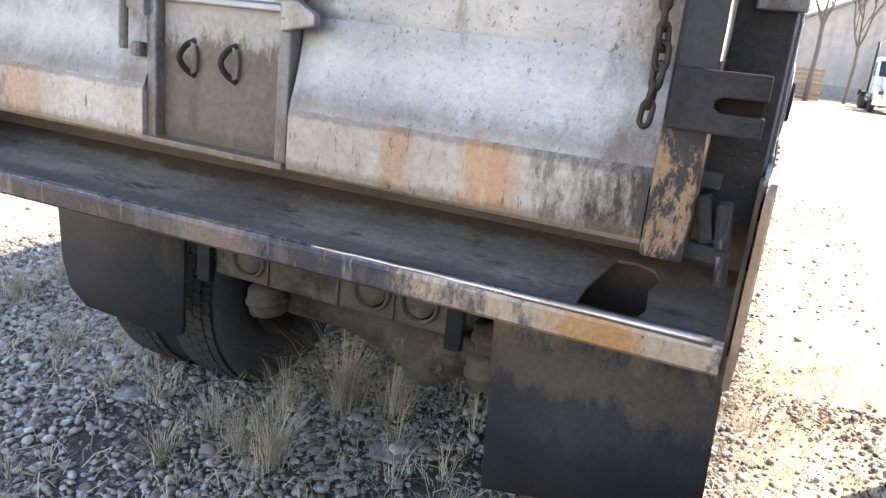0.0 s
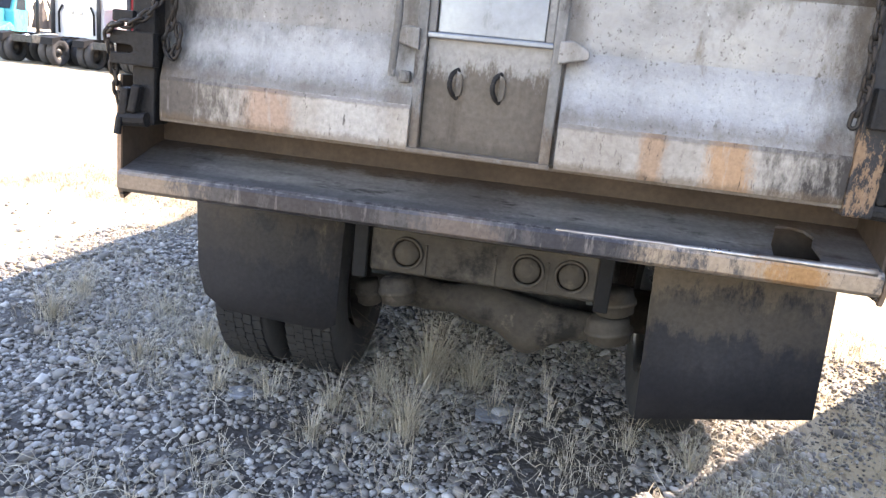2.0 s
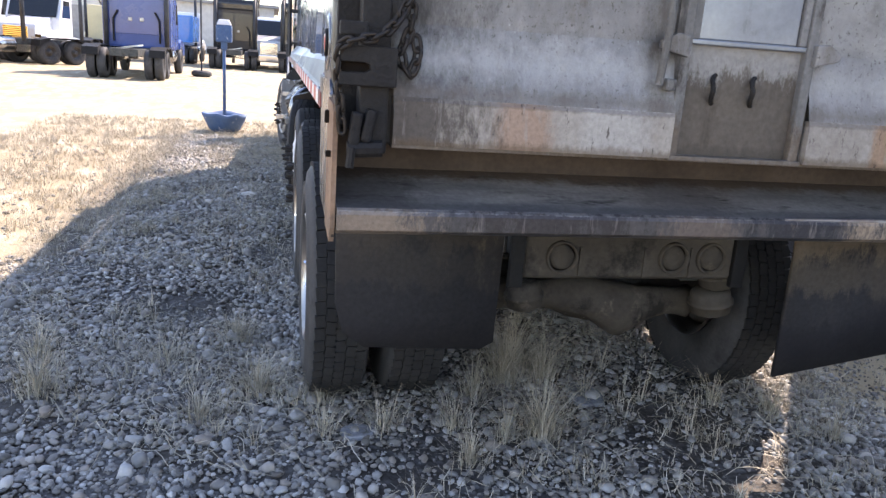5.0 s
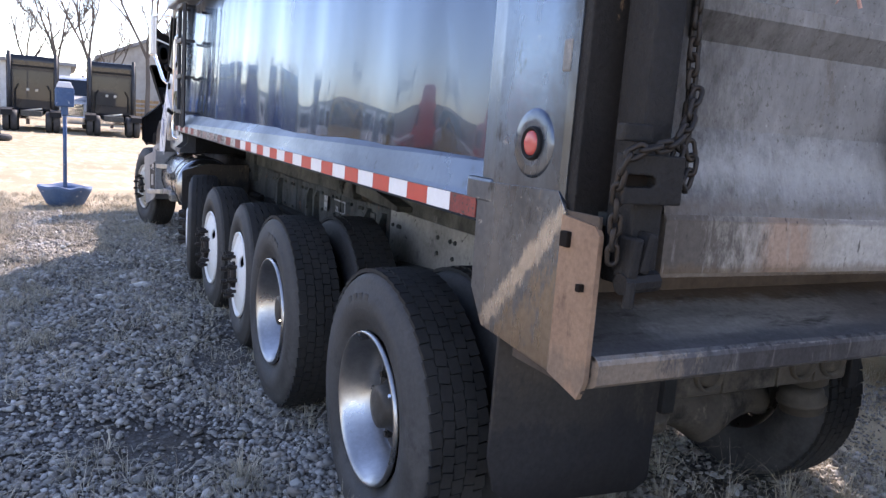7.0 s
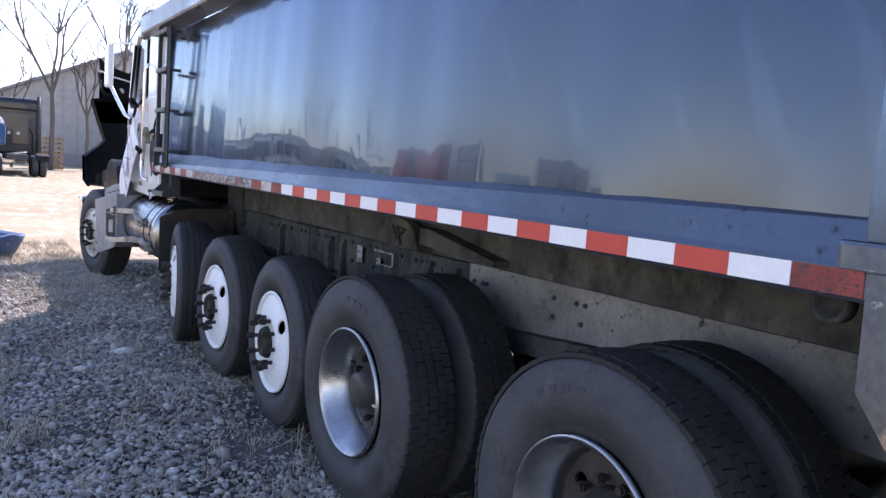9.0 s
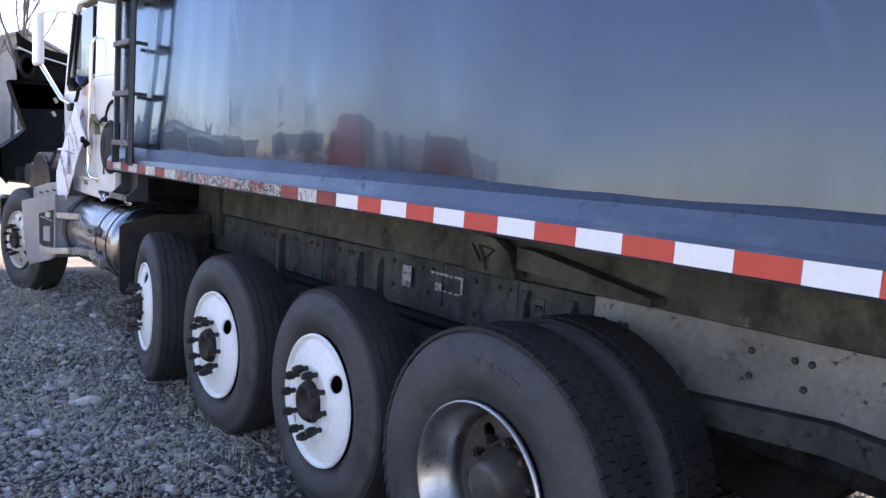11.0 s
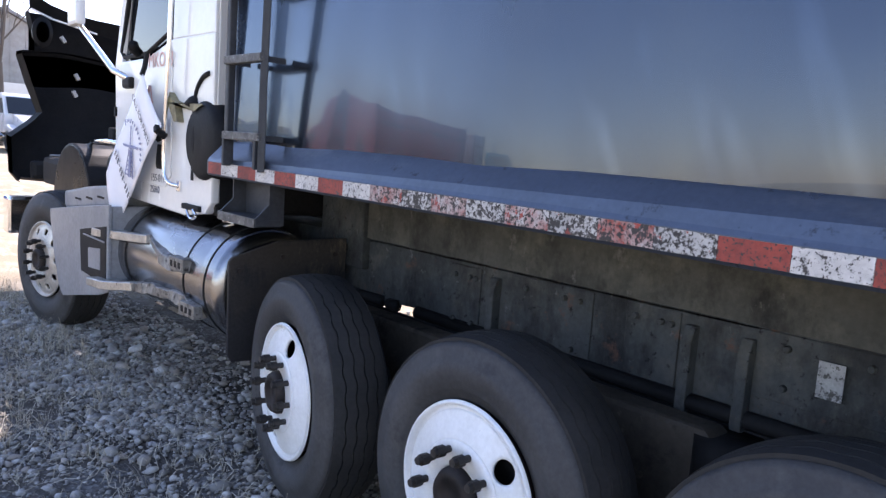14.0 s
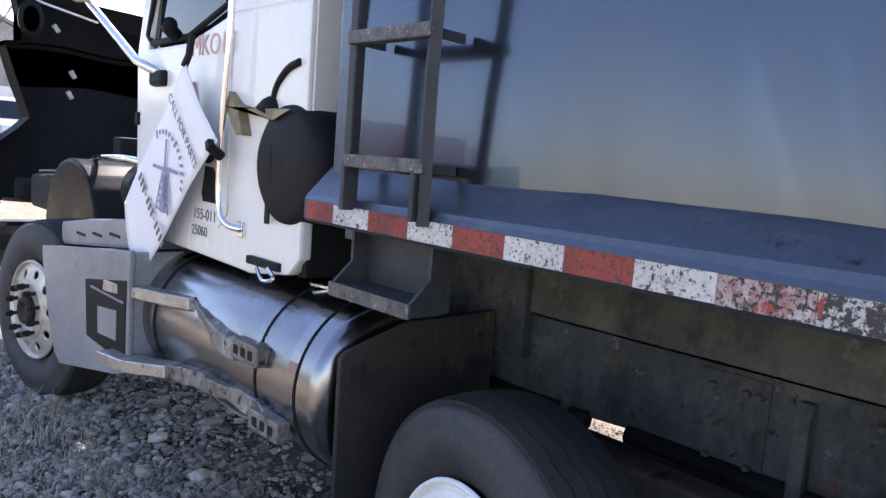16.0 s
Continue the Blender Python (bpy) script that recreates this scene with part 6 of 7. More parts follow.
for a in (2, 92, 182, 272):
    b = box(0.004, -0.004, 0, 0.12, 0.009, 0.002, 0)
    b.transform(Matrix.Rotation(radians(a), 4, "Z"))
    merge(bm, b)
bm.transform(Matrix.Translation((0, 0, 0.002)) @ turn @ Matrix.Translation((0, 0.03, 0)))
part("mill_sails", bm, M["ink_blue"], sign)
part("tie", tube([(-0.085, 0.515, 0.0), (-0.10, 0.56, -0.01), (-0.15, 0.62, -0.02)], 0.014, 6), M["black"], sign)
part("tie", tube([(0.31, 0.47, 0.01), (0.33, 0.47, 0.02), (0.35, 0.44, -0.03)], 0.02, 6), M["black"], sign)

# ---- parked trucks across the lot ----
def paint(name, c):
    return surface(name, c, tuple(k * 0.85 for k in c), 0.28, 0.0, 1.2, 20, bump=0.03, coat=0.4, grain=0.12)


def parked_truck(m, colour, label, sleeper=True, cab_h=3.0, tall=3.75, bin_colour=None, tidy="parked tractor units", hood_colour=None):
    """A tractor unit; its rear axle pair is at y 0 and it faces +y."""
    t = empty("parked_truck", m, label, "truck", tidy)
    p = colour
    fr = box(-0.45, -1.2, 0.75, 0.45, 6.6, 1.0, 0.01)
    part("chassis", fr, M["frame"], t)
    tyre = lathe([(0.03, 0.28), (0.0, 0.34), (0.0, 0.44), (0.03, 0.5), (0.25, 0.5), (0.28, 0.44), (0.28, 0.34), (0.25, 0.28)], 28)
    rim = lathe([(0.03, 0.285), (0.02, 0.27), (0.12, 0.24), (0.14, 0.12), (0.05, 0.1), (0.05, 0.01)], 28)
    wheel = part("wheel", rim, M["alloy_dull"], t, smooth=True)
    part("tyre", tyre, M["rubber"], wheel, smooth=True)
    spots = [(-1.22, y) for y in (-0.65, 0.65)] + [(-0.88, y) for y in (-0.65, 0.65)] + [(-1.2, 5.6)]
    for k, (x, y) in enumerate(spots):
        a = Matrix.Translation((x, y, 0.5))
        if k == 0:
            wheel.matrix_basis = a
        else:
            copy_thing(wheel, a)
        copy_thing(wheel, Matrix.Translation((-x, y, 0.5)) @ Matrix.Rotation(math.pi, 4, "Z"))
    f5 = lathe([(0, 0.02), (0, 0.45), (0.06, 0.45), (0.06, 0.02)], 24)
    f5.transform(Matrix.Translation((0, 0, 1.08)) @ Matrix.Rotation(radians(80), 4, "Y"))
    if bin_colour is None:
        part("fifth_wheel", f5, M["step"], t)
        for x in (-1.05, 1.05):
            part("half_fender", prism([(x0, z) for x0, z in ((-1.25, 0.75), (-1.2, 1.0), (-0.65, 1.1), (0.0, 1.02), (0.65, 1.1), (1.2, 1.0), (1.25, 0.75), (1.2, 0.75), (0.65, 1.06), (-0.65, 1.06), (-1.2, 0.75))], "x", x - 0.25, x + 0.25), M["black"], t)
    else:
        f5.free()
        part("bin", prism([(-1.15, 1.2), (1.15, 1.2), (1.2, 1.6), (1.2, 2.7), (-1.2, 2.7), (-1.2, 1.6)], "y", -1.3, 2.4, 0.04), bin_colour, t)
    if sleeper:
        sl = part("sleeper", prism([(1.9, 1.0), (3.5, 1.0), (3.6, tall - 0.25), (3.3, tall), (1.95, tall), (1.85, tall - 0.2)], "x", -1.2, 1.2, 0.08), p, t)
        part("back_panel", box(-0.95, 1.86, 1.5, 0.95, 1.9, tall - 0.75, 0.01), p, sl)
        part("upper_trim", box(-1.05, 1.84, tall - 0.6, 1.05, 1.89, tall - 0.5, 0.01), M["black"], sl)
        for x in (-0.3, 0.1):
            part("back_lamp", box(x, 1.83, 1.95, x + 0.14, 1.87, 2.09, 0.03), M["step"], sl)
        for x in (-0.8, 0.8):
            part("air_line", tube([(x, 1.8, 1.2), (x, 1.78, 2.0), (x * 0.8, 1.8, 2.3)], 0.04, 6), M["black"], sl)
    part("cab_shell", prism([(3.3, 0.95), (4.9, 0.95), (5.0, 1.9), (4.45, cab_h - 0.15), (4.2, cab_h), (3.3, cab_h)], "x", -1.15, 1.15, 0.08), p, t)
    part("windshield", prism([(5.02, 1.95), (5.05, 1.97), (4.52, cab_h - 0.2), (4.49, cab_h - 0.22)], "x", -1.0, 1.0), M["glass"], t)
    for s in (-1, 1):
        part("side_window", prism([(3.6, 1.95), (4.75, 1.95), (4.45, cab_h - 0.3), (3.65, cab_h - 0.3)], "x", s * 1.145, s * 1.158), M["glass"], t)
        part("chimney", tube([(s * 1.05, 1.75, 0.9), (s * 1.05, 1.75, tall + 0.15)], 0.085, 14), M["dark_steel"], t, smooth=True)
        part("headlamp", box(s * 0.75, 6.93, 1.0, s * 1.0, 7.0, 1.2, 0.03), M["glass"], t)
        part("fuel_tank", tube([(s * 0.9, 2.2, 0.75), (s * 0.9, 3.9, 0.75)], 0.3, 20), M["tank"], t, smooth=True)
        part("front_fender", prism([(5.0, 1.0), (5.1, 1.25), (5.6, 1.4), (6.2, 1.25), (6.9, 1.15), (6.95, 0.7), (6.3, 0.7), (6.1, 0.95), (5.6, 1.1), (5.2, 0.95)], "x", s * 0.8, s * 1.2, 0.04), p, t)
    part("hood", prism([(4.9, 1.0), (4.95, 1.95), (5.6, 1.85), (6.9, 1.6), (6.98, 1.4), (6.98, 0.75), (6.2, 0.9)], "x", -0.78, 0.78, 0.06), hood_colour or p, t)
    grille = part("grille", box(-0.5, 6.97, 0.85, 0.5, 7.02, 1.5, 0.02), M["chrome"], t)
    for z in span(0.92, 1.44, 8):
        part("grille_bar", box(-0.46, 7.015, z - 0.012, 0.46, 7.03, z + 0.012, 0), M["black"], grille)
    part("bumper", prism([(6.75, 0.42), (7.1, 0.42), (7.12, 0.8), (6.75, 0.8)], "x", -1.2, 1.2, 0.03), M["chrome"], t)
    return t


def at(x, y, turn=0):
    return pose(x, y, 0, 0, 0, turn)


CREAM = paint("cream_truck_paint", (0.7, 0.6, 0.36))
NAVY, BLACK, WHITE = paint("navy_truck_paint", (0.045, 0.085, 0.26)), paint("black_truck_paint", (0.018, 0.019, 0.024)), paint("white_truck_paint", (0.72, 0.73, 0.75))
TEAL = paint("teal_truck_paint", (0.06, 0.42, 0.48))
RED, YELLOW, BIN = paint("red_truck_paint", (0.50, 0.07, 0.075)), paint("yellow_truck_paint", (0.55, 0.32, 0.07)), paint("blue_bin_paint", (0.03, 0.2, 0.62))
parked_truck(at(-6.35, 26.6, 1), NAVY, "navy blue sleeper truck parked on the dirt lot")
parked_truck(at(-3.6, 41.5), BLACK, "black sleeper truck parked beside others")
parked_truck(at(0.05, 41.0, -1), BLACK, "black sleeper truck with pale trim on its back")
parked_truck(at(-1.75, 51, 180), WHITE, "white tractor unit facing the lot", sleeper=False)
parked_truck(at(-7.2, 46), WHITE, "truck with a bright blue bin body", sleeper=False, bin_colour=BIN)
parked_truck(at(-10.7, 45, 12), CREAM, "pale yellow truck at the lot's edge", sleeper=False)
parked_truck(at(6.95, 52.0, 180), WHITE, "white day-cab truck parked before the shed", sleeper=False)
van = empty("box_trailer", pose(12.6, 62, 0), "long white box trailer in the far row", "trailer")
part("box_body", box(-4.2, -1.25, 1.15, 8.0, 1.25, 4.1, 0.04), WHITE, van)
part("under_rail", box(-4.1, -1.2, 0.98, 7.9, 1.2, 1.14, 0.01), M["frame"], van)
for x in (-2.6, -1.3):
    for sy in (-1, 1):
        b = lathe([(-0.14, 0.28), (-0.14, 0.44), (-0.11, 0.5), (0.11, 0.5), (0.14, 0.44), (0.14, 0.28)], 28)
        b.transform(Matrix.Translation((x, sy * 1.05, 0.5)) @ Matrix.Rotation(math.pi / 2, 4, "Z"))
        part("trailer_tyre", b, M["rubber"], van, smooth=True)
part("landing_leg", box(5.6, -0.9, 0.0, 5.75, -0.75, 1.0, 0.01), M["frame"], van)
parked_truck(at(-17.0, 24.6, -3), RED, "red sleeper truck parked in the row")
parked_truck(at(-20.2, 24.4, -2), WHITE, "white tractor unit seen from its rear", tall=3.6)
parked_truck(at(-11.1, 34.0, 145), YELLOW, "yellow day-cab truck with a white hood", sleeper=False, hood_colour=WHITE)
parked_truck(at(-11.6, 40.8, 176), WHITE, "white tractor unit facing the camera", sleeper=False)
parked_truck(at(-15.2, 45.5, 172), WHITE, "white tractor unit in the far row", sleeper=False)
parked_truck(at(-27.0, 32.0, 200), TEAL, "bright teal truck facing the lot", sleeper=False)

# ---- unseen enclosed trailer, added close by to shade the gravel behind the truck ----
trailer = empty("cargo_trailer", pose(4.0, -3.15, 0), "unseen plain white enclosed trailer added to shade the gravel", "trailer")
part("trailer_body", box(-1.25, -0.6, 0.42, 1.25, 6.15, 4.15, 0.03), WHITE, trailer)
part("trailer_floor", box(-1.2, -0.55, 0.3, 1.2, 6.15, 0.42, 0.01), M["frame"], trailer)
for k in range(7):
    for s in (-1, 1):
        part("side_rib", box(s * 1.25, 0.3 + 0.93 * k, 0.5, s * 1.268, 0.34 + 0.93 * k, 4.05, 0.002), WHITE, trailer)
for s in (-1, 1):
    for y in (2.4, 3.3):
        b = lathe([(-0.1, 0.2), (-0.12, 0.28), (-0.08, 0.36), (0.08, 0.36), (0.12, 0.28), (0.1, 0.2)], 28)
        b.transform(Matrix.Translation((s * 1.12, y, 0.355)))
        part("trailer_tyre", b, M["rubber"], trailer, smooth=True)
part("drawbar", prism([(-0.6, 6.2), (0.0, 7.6), (0.6, 6.2), (0.5, 6.2), (0.0, 7.4), (-0.5, 6.2)], "z", 0.36, 0.44), M["frame"], trailer)
part("jack_leg", tube([(0, 7.3, 0.0), (0, 7.3, 0.7)], 0.04, 10), M["frame"], trailer)

# ---- meter-like post on a painted tyre ----
post = empty("sign_post", pose(-2.24, 11.4, 0), "blue post box on a pole set in a painted tyre", "sign post")
tyre = lathe([(0.13, 0.12), (0.15, 0.2), (0.1, 0.26), (0.0, 0.31), (-0.1, 0.36), (-0.15, 0.38), (-0.16, 0.33), (-0.1, 0.26), (0.1, 0.15)], 36)
tyre.transform(Matrix.Translation((0, 0, 0.15)) @ Matrix.Rotation(math.pi / 2, 4, "Y"))
for v_ in tyre.verts:
    v_.co.z += 0.035 * noise.noise((v_.co.x * 5, v_.co.y * 5, 0))
PB = surface("chipped_blue_paint", (0.055, 0.11, 0.23), (0.09, 0.14, 0.24), 0.55, 0.0, 6, 40, spots=(((0.5, 0.5, 0.5), 12, 0.62, 0.7, (1, 1, 1)),))
part("tyre_base", tyre, PB, post, smooth=True)
part("filling", box(-0.16, -0.16, 0.02, 0.16, 0.16, 0.2, 0.05), M["snow_dust"], post)
part("pole", tube([(0, 0, 0.1), (0, 0, 1.6)], 0.028, 10), PB, post, smooth=True)
part("box", box(-0.13, -0.09, 1.48, 0.13, 0.09, 1.76, 0.03), PB, post)
part("box_top", prism([(-0.12, 1.76), (0.12, 1.76), (0.08, 1.85), (-0.08, 1.85)], "y", -0.07, 0.07, 0.015), M["sign"], post)
part("collar", box(-0.05, -0.05, 1.36, 0.05, 0.05, 1.49, 0.015), PB, post)
far_post = empty("pole_stand", pose(-4.3, 30.5, 0), "thin pole set in a grey tyre", "sign post")
tyre = lathe([(-0.1, 0.2), (-0.12, 0.3), (-0.06, 0.4), (0.06, 0.4), (0.12, 0.3), (0.1, 0.2)], 24)
tyre.transform(Matrix.Translation((0, 0, 0.12)) @ Matrix.Rotation(math.pi / 2, 4, "Y"))
part("tyre_base", tyre, M["rubber"], far_post, smooth=True)
part("pole", tube([(0, 0, 0.05), (0, 0, 3.4)], 0.035, 8), M["dark_steel"], far_post)
part("hoop", tube(bend([(0, 0, 3.3), (-0.2, 0, 3.6), (-1.1, 0, 3.65), (-1.3, 0, 3.3)], 5), 0.03, 6), M["dark_steel"], far_post)

# ---- pallets ----
WOOD = surface("pallet_wood", (0.45, 0.31, 0.17), (0.35, 0.23, 0.13), 0.8, 0.0, 3, 30, (1, 4, 4))
stack = empty("pallet_stack", pose(2.65, 54, 0), "stack of yellowish wooden pallets", "pallet stack")
for k in range(7):
    z = 0.05 + 0.30 * k
    for y in (-0.5, 0, 0.5):
        part("stringer", box(-0.9, y - 0.05, z, 0.9, y + 0.05, z + 0.14, 0), WOOD, stack)
    for x in span(-0.8, 0.8, 5):
        part("board", box(x - 0.12, -0.6, z + 0.14, x + 0.12, 0.6, z + 0.2, 0), WOOD, stack)

# ---- buildings ----
SIDING = surface("grey_beige_siding", (0.42, 0.40, 0.375), (0.38, 0.36, 0.34), 0.6, 0.0, 0.3, 2, (1, 1, 0.2), bump=0.1)
WHITE_WALL = surface("white_shed_wall", (0.62, 0.62, 0.61), (0.55, 0.55, 0.54), 0.6, 0.0, 0.3, 2, (1, 1, 0.2), bump=0.1)
ROOF = surface("dull_metal_roof", (0.3, 0.3, 0.31), (0.25, 0.25, 0.26), 0.5, 0.3, 0.4, 3)
shed = empty("gabled_shed", pose(0, 0, 0), "large grey-beige metal shed with a low gable", "building")
part("wall", prism([(0.5, 0), (18.5, 0), (18.5, 5.2), (9.5, 9.4), (0.5, 5.2)], "y", 66, 96), SIDING, shed)
for s in (0, 1):
    part("roof", prism([(0.1, 5.05), (9.5, 9.43), (9.5, 9.68), (0.1, 5.3)] if s == 0 else [(9.5, 9.43), (18.9, 5.05), (18.9, 5.3), (9.5, 9.68)], "y", 65.6, 96.4), ROOF, shed)
part("base_course", box(0.45, 65.94, 0, 18.55, 66.02, 1.0, 0), ROOF, shed)
for k in range(18):
    part("siding_rib", box(0.9 + k, 65.93, 1.0, 0.98 + k, 66.02, 5.0 + 4.1 * (1 - abs(k - 8.6) / 9), 0), SIDING, shed)
low = empty("low_warehouse", pose(0, 0, 0), "long low white warehouse", "building")
part("wall", box(-42, 80, 0, -1.5, 100, 5.0, 0), WHITE_WALL, low)
part("roof", prism([(-42.5, 4.9), (-1.0, 4.9), (-1.0, 5.2), (-42.5, 5.2)], "y", 79.5, 100.5), ROOF, low)
for k in range(5):
    part("roller_door", box(-38 + 8 * k, 79.9, 0, -34 + 8 * k, 80.02, 3.8, 0), ROOF, low)

# ---- bare trees ----
BARK = surface("grey_bark", (0.17, 0.145, 0.125), (0.11, 0.095, 0.085), 0.9, 0.0, 3, 20, (1, 1, 0.2))


def bare_tree(x, y, h, seed):
    rng = random.Random(seed)
    t = empty("bare_tree", pose(x, y, 0), "leafless tree with thin grey branches", "tree", "bare trees behind the lot")
    limbs = bmesh.new()

    def grow(p, d, length, r, level):
        pts, q, dd = [p], p, d
        for _ in range(4):
            dd = (dd + Vector((rng.uniform(-1, 1), rng.uniform(-1, 1), rng.uniform(-0.2, 0.7))) * 0.16).normalized()
            q = q + dd * length / 4
            pts.append(q)
        tube(pts, r, 5 if level < 3 else 3, limbs, taper=r * 0.5)
        if level >= 5:
            return
        for k in range(3):
            s = rng.uniform(0.35, 1.0)
            b = pts[min(4, int(s * 4))]
            a = rng.uniform(0, 2 * math.pi)
            out = (dd * 0.9 + Vector((math.cos(a), math.sin(a), rng.uniform(0.1, 0.7))) * 0.75).normalized()
            grow(b, out, length * rng.uniform(0.5, 0.75), r * 0.55, level + 1)

    trunk = [Vector((0, 0, -0.1)), Vector((0.05, 0, h * 0.12)), Vector((0.1, 0.05, h * 0.25)), Vector((0.05, 0.1, h * 0.36))]
    part("trunk", tube(trunk, h * 0.0125, 10, taper=h * 0.009), BARK, t)
    for k in range(3):
        a = 2.1 * k + rng.uniform(0, 1)
        grow(trunk[-1], Vector((0.3 * math.cos(a), 0.3 * math.sin(a), 1)).normalized(), h * 0.38, h * 0.0078, 1)
    part("crown", limbs, BARK, t)


for k, (x, y, h) in enumerate(((-4.2, 53, 9), (-2.6, 52, 10), (-0.8, 52, 11.5), (0.75, 55, 8), (2.7, 52.5, 13), (5.2, 56, 10), (7.5, 57, 14.3), (-9, 58, 8), (-14, 60, 9), (14, 50, 9), (-24, 52, 8))):
    bare_tree(x, y, h, 40 + k)

# far woods as one ridge of twigs and clumps
rng = np.random.RandomState(5)
bm = bmesh.new()
for k in range(420):
    x = -160 + 320 * (k + rng.rand()) / 420
    y = 150 + 25 * rng.rand()
    h = 4.5 + 2.5 * rng.rand()
    tube([(x, y, 0), (x + rng.uniform(-1, 1), y, h * 0.6), (x + rng.uniform(-2, 2), y, h)], 1.3, 5, bm, taper=0.2)
woods = part("far_woods", bm, surface("far_brown_woods", (0.16, 0.13, 0.115), (0.11, 0.095, 0.085), 0.95, 0.0, 0.2, 3), None, smooth=False)
tagged(woods, "far line of leafless brown woods", "woods", kind="stuff")

# ---- gravel: loose pebbles over the strip beside and behind the truck ----
def pebble_shape():
    b = bmesh.new()
    bmesh.ops.create_icosphere(b, subdivisions=1, radius=1)
    v = np.array([q.co[:] for q in b.verts])
    b.verts.index_update()
    f = np.array([[q.index for q in fc.verts] for fc in b.faces])
    b.free()
    o = bmesh.new()
    bmesh.ops.create_icosphere(o, subdivisions=2, radius=1)
    v2 = np.array([q.co[:] for q in o.verts])
    o.verts.index_update()
    f2 = np.array([[q.index for q in fc.verts] for fc in o.faces])
    o.free()
    return (v, f), (v2, f2)


LOW, HIGH = pebble_shape()


def scatter(name, count, shape, sample, size, seed, label, look_of="pebble"):
    r = np.random.RandomState(seed)
    V, F = shape
    n = len(V)
    xy = np.array([sample(r) for _ in range(count)])
    s = size[0] * np.exp(r.randn(count) * size[1])
    ax = np.stack([s * r.uniform(0.85, 1.35, count), s * r.uniform(0.7, 1.0, count), s * r.uniform(0.45, 0.75, count)], 1)
    yaw, tilt = r.uniform(0, 2 * np.pi, count), r.uniform(-0.45, 0.45, count)
    P = V[None] * (1 + 0.16 * r.randn(count, n, 1) * 0.7) * ax[:, None]
    c, t = np.cos(tilt)[:, None], np.sin(tilt)[:, None]
    P = np.stack([P[..., 0] * c + P[..., 2] * t, P[..., 1], -P[..., 0] * t + P[..., 2] * c], -1)
    c, t = np.cos(yaw)[:, None], np.sin(yaw)[:, None]
    P = np.stack([P[..., 0] * c - P[..., 1] * t, P[..., 0] * t + P[..., 1] * c, P[..., 2]], -1)
    z = np.array([height(a, b) for a, b in xy]) + ax[:, 2] * r.uniform(0.1, 0.75, count)
    P += np.concatenate([xy, z[:, None]], 1)[:, None]
    faces = (F[None] + (np.arange(count) * n)[:, None, None]).reshape(-1, 3)
    me = bpy.data.meshes.new(name)
    me.vertices.add(count * n)
    me.vertices.foreach_set("co", P.reshape(-1))
    me.loops.add(len(faces) * 3)
    me.loops.foreach_set("vertex_index", faces.reshape(-1))
    me.polygons.add(len(faces))
    me.polygons.foreach_set("loop_start", np.arange(len(faces)) * 3)
    me.polygons.foreach_set("use_smooth", np.ones(len(faces), bool))
    me.update(calc_edges=True)
    me.materials.append(M[look_of])
    ob = new(name, me)
    return tagged(ob, label, "gravel", kind="stuff")


def strip(x0, x1, y0, y1, bare=0.36):
    def sample(r):
        while True:
            x, y = r.uniform(x0, x1), r.uniform(y0, y1)
            if noise.noise((x * 1.3, y * 1.3, 9.0)) + 0.35 * r.randn() > -bare:
                return x, y
    return sample


scatter("near_gravel", 17000, HIGH, strip(-3.0, 1.5, -0.6, 1.6, 0.22), (0.0094, 0.42), 1, "rounded grey river pebbles behind the truck")
scatter("rear_gravel", 17000, LOW, strip(-3.3, 1.3, 1.4, 3.4, 0.05), (0.0108, 0.42), 6, "rounded grey river pebbles round the rear wheels")
scatter("side_gravel", 28000, LOW, strip(-2.8, -0.4, 3.2, 10.6, -0.06), (0.0115, 0.44), 2, "rounded grey river pebbles beside the truck")
scatter("small_gravel", 30000, LOW, strip(-3.05, 1.4, -0.5, 10.6, 0.3), (0.0060, 0.35), 3, "fine brown grit among the pebbles", "grit")
scatter("outer_gravel", 2400, LOW, strip(-4.5, 2.2, -1.5, 9.5, 0.2), (0.013, 0.35), 4, "thin scatter of pebbles on the dirt")
scatter("brown_gravel", 7000, LOW, strip(1.2, 3.0, -0.6, 2.6, 0.1), (0.0078, 0.42), 8, "small brown pebbles and grit on the dirt behind the truck", "grit")


# ---- dry grass ----
def grass(name, tufts, seed, label):
    """tufts: (x, y, blades, height, spread)."""
    r = random.Random(seed)
    verts, faces = [], []
    for x, y, n, h, w in tufts:
        for _ in range(n):
            a, rad = r.uniform(0, 2 * math.pi), abs(r.gauss(0, w * 0.45))
            bx, by = x + rad * math.cos(a), y + rad * math.sin(a)
            z = height(bx, by)
            lean = Vector((math.cos(a), math.sin(a), 0)) * r.uniform(0.05, 1.2) + Vector((r.uniform(-0.25, 0.25), r.uniform(-0.25, 0.25), 0))
            hh = h * r.uniform(0.35, 1.0)
            side = Vector((-math.sin(a + r.uniform(-1, 1)), math.cos(a), 0)).normalized() * r.uniform(0.001, 0.0023)
            i = len(verts)
            for k in range(4):
                s = k / 3
                p = Vector((bx, by, z)) + Vector((0, 0, hh * (s - 0.28 * s * s * lean.length))) + lean * hh * s * s
                ww = side * (1 - 0.8 * s)
                verts += [p - ww, p + ww]
            for k in range(3):
                faces.append((i + 2 * k, i + 2 * k + 1, i + 2 * k + 3, i + 2 * k + 2))
    me = bpy.data.meshes.new(name)
    me.from_pydata([tuple(q) for q in verts], [], faces)
    me.materials.append(M["straw"])
    return tagged(new(name, me), label, "dry grass", kind="stuff")


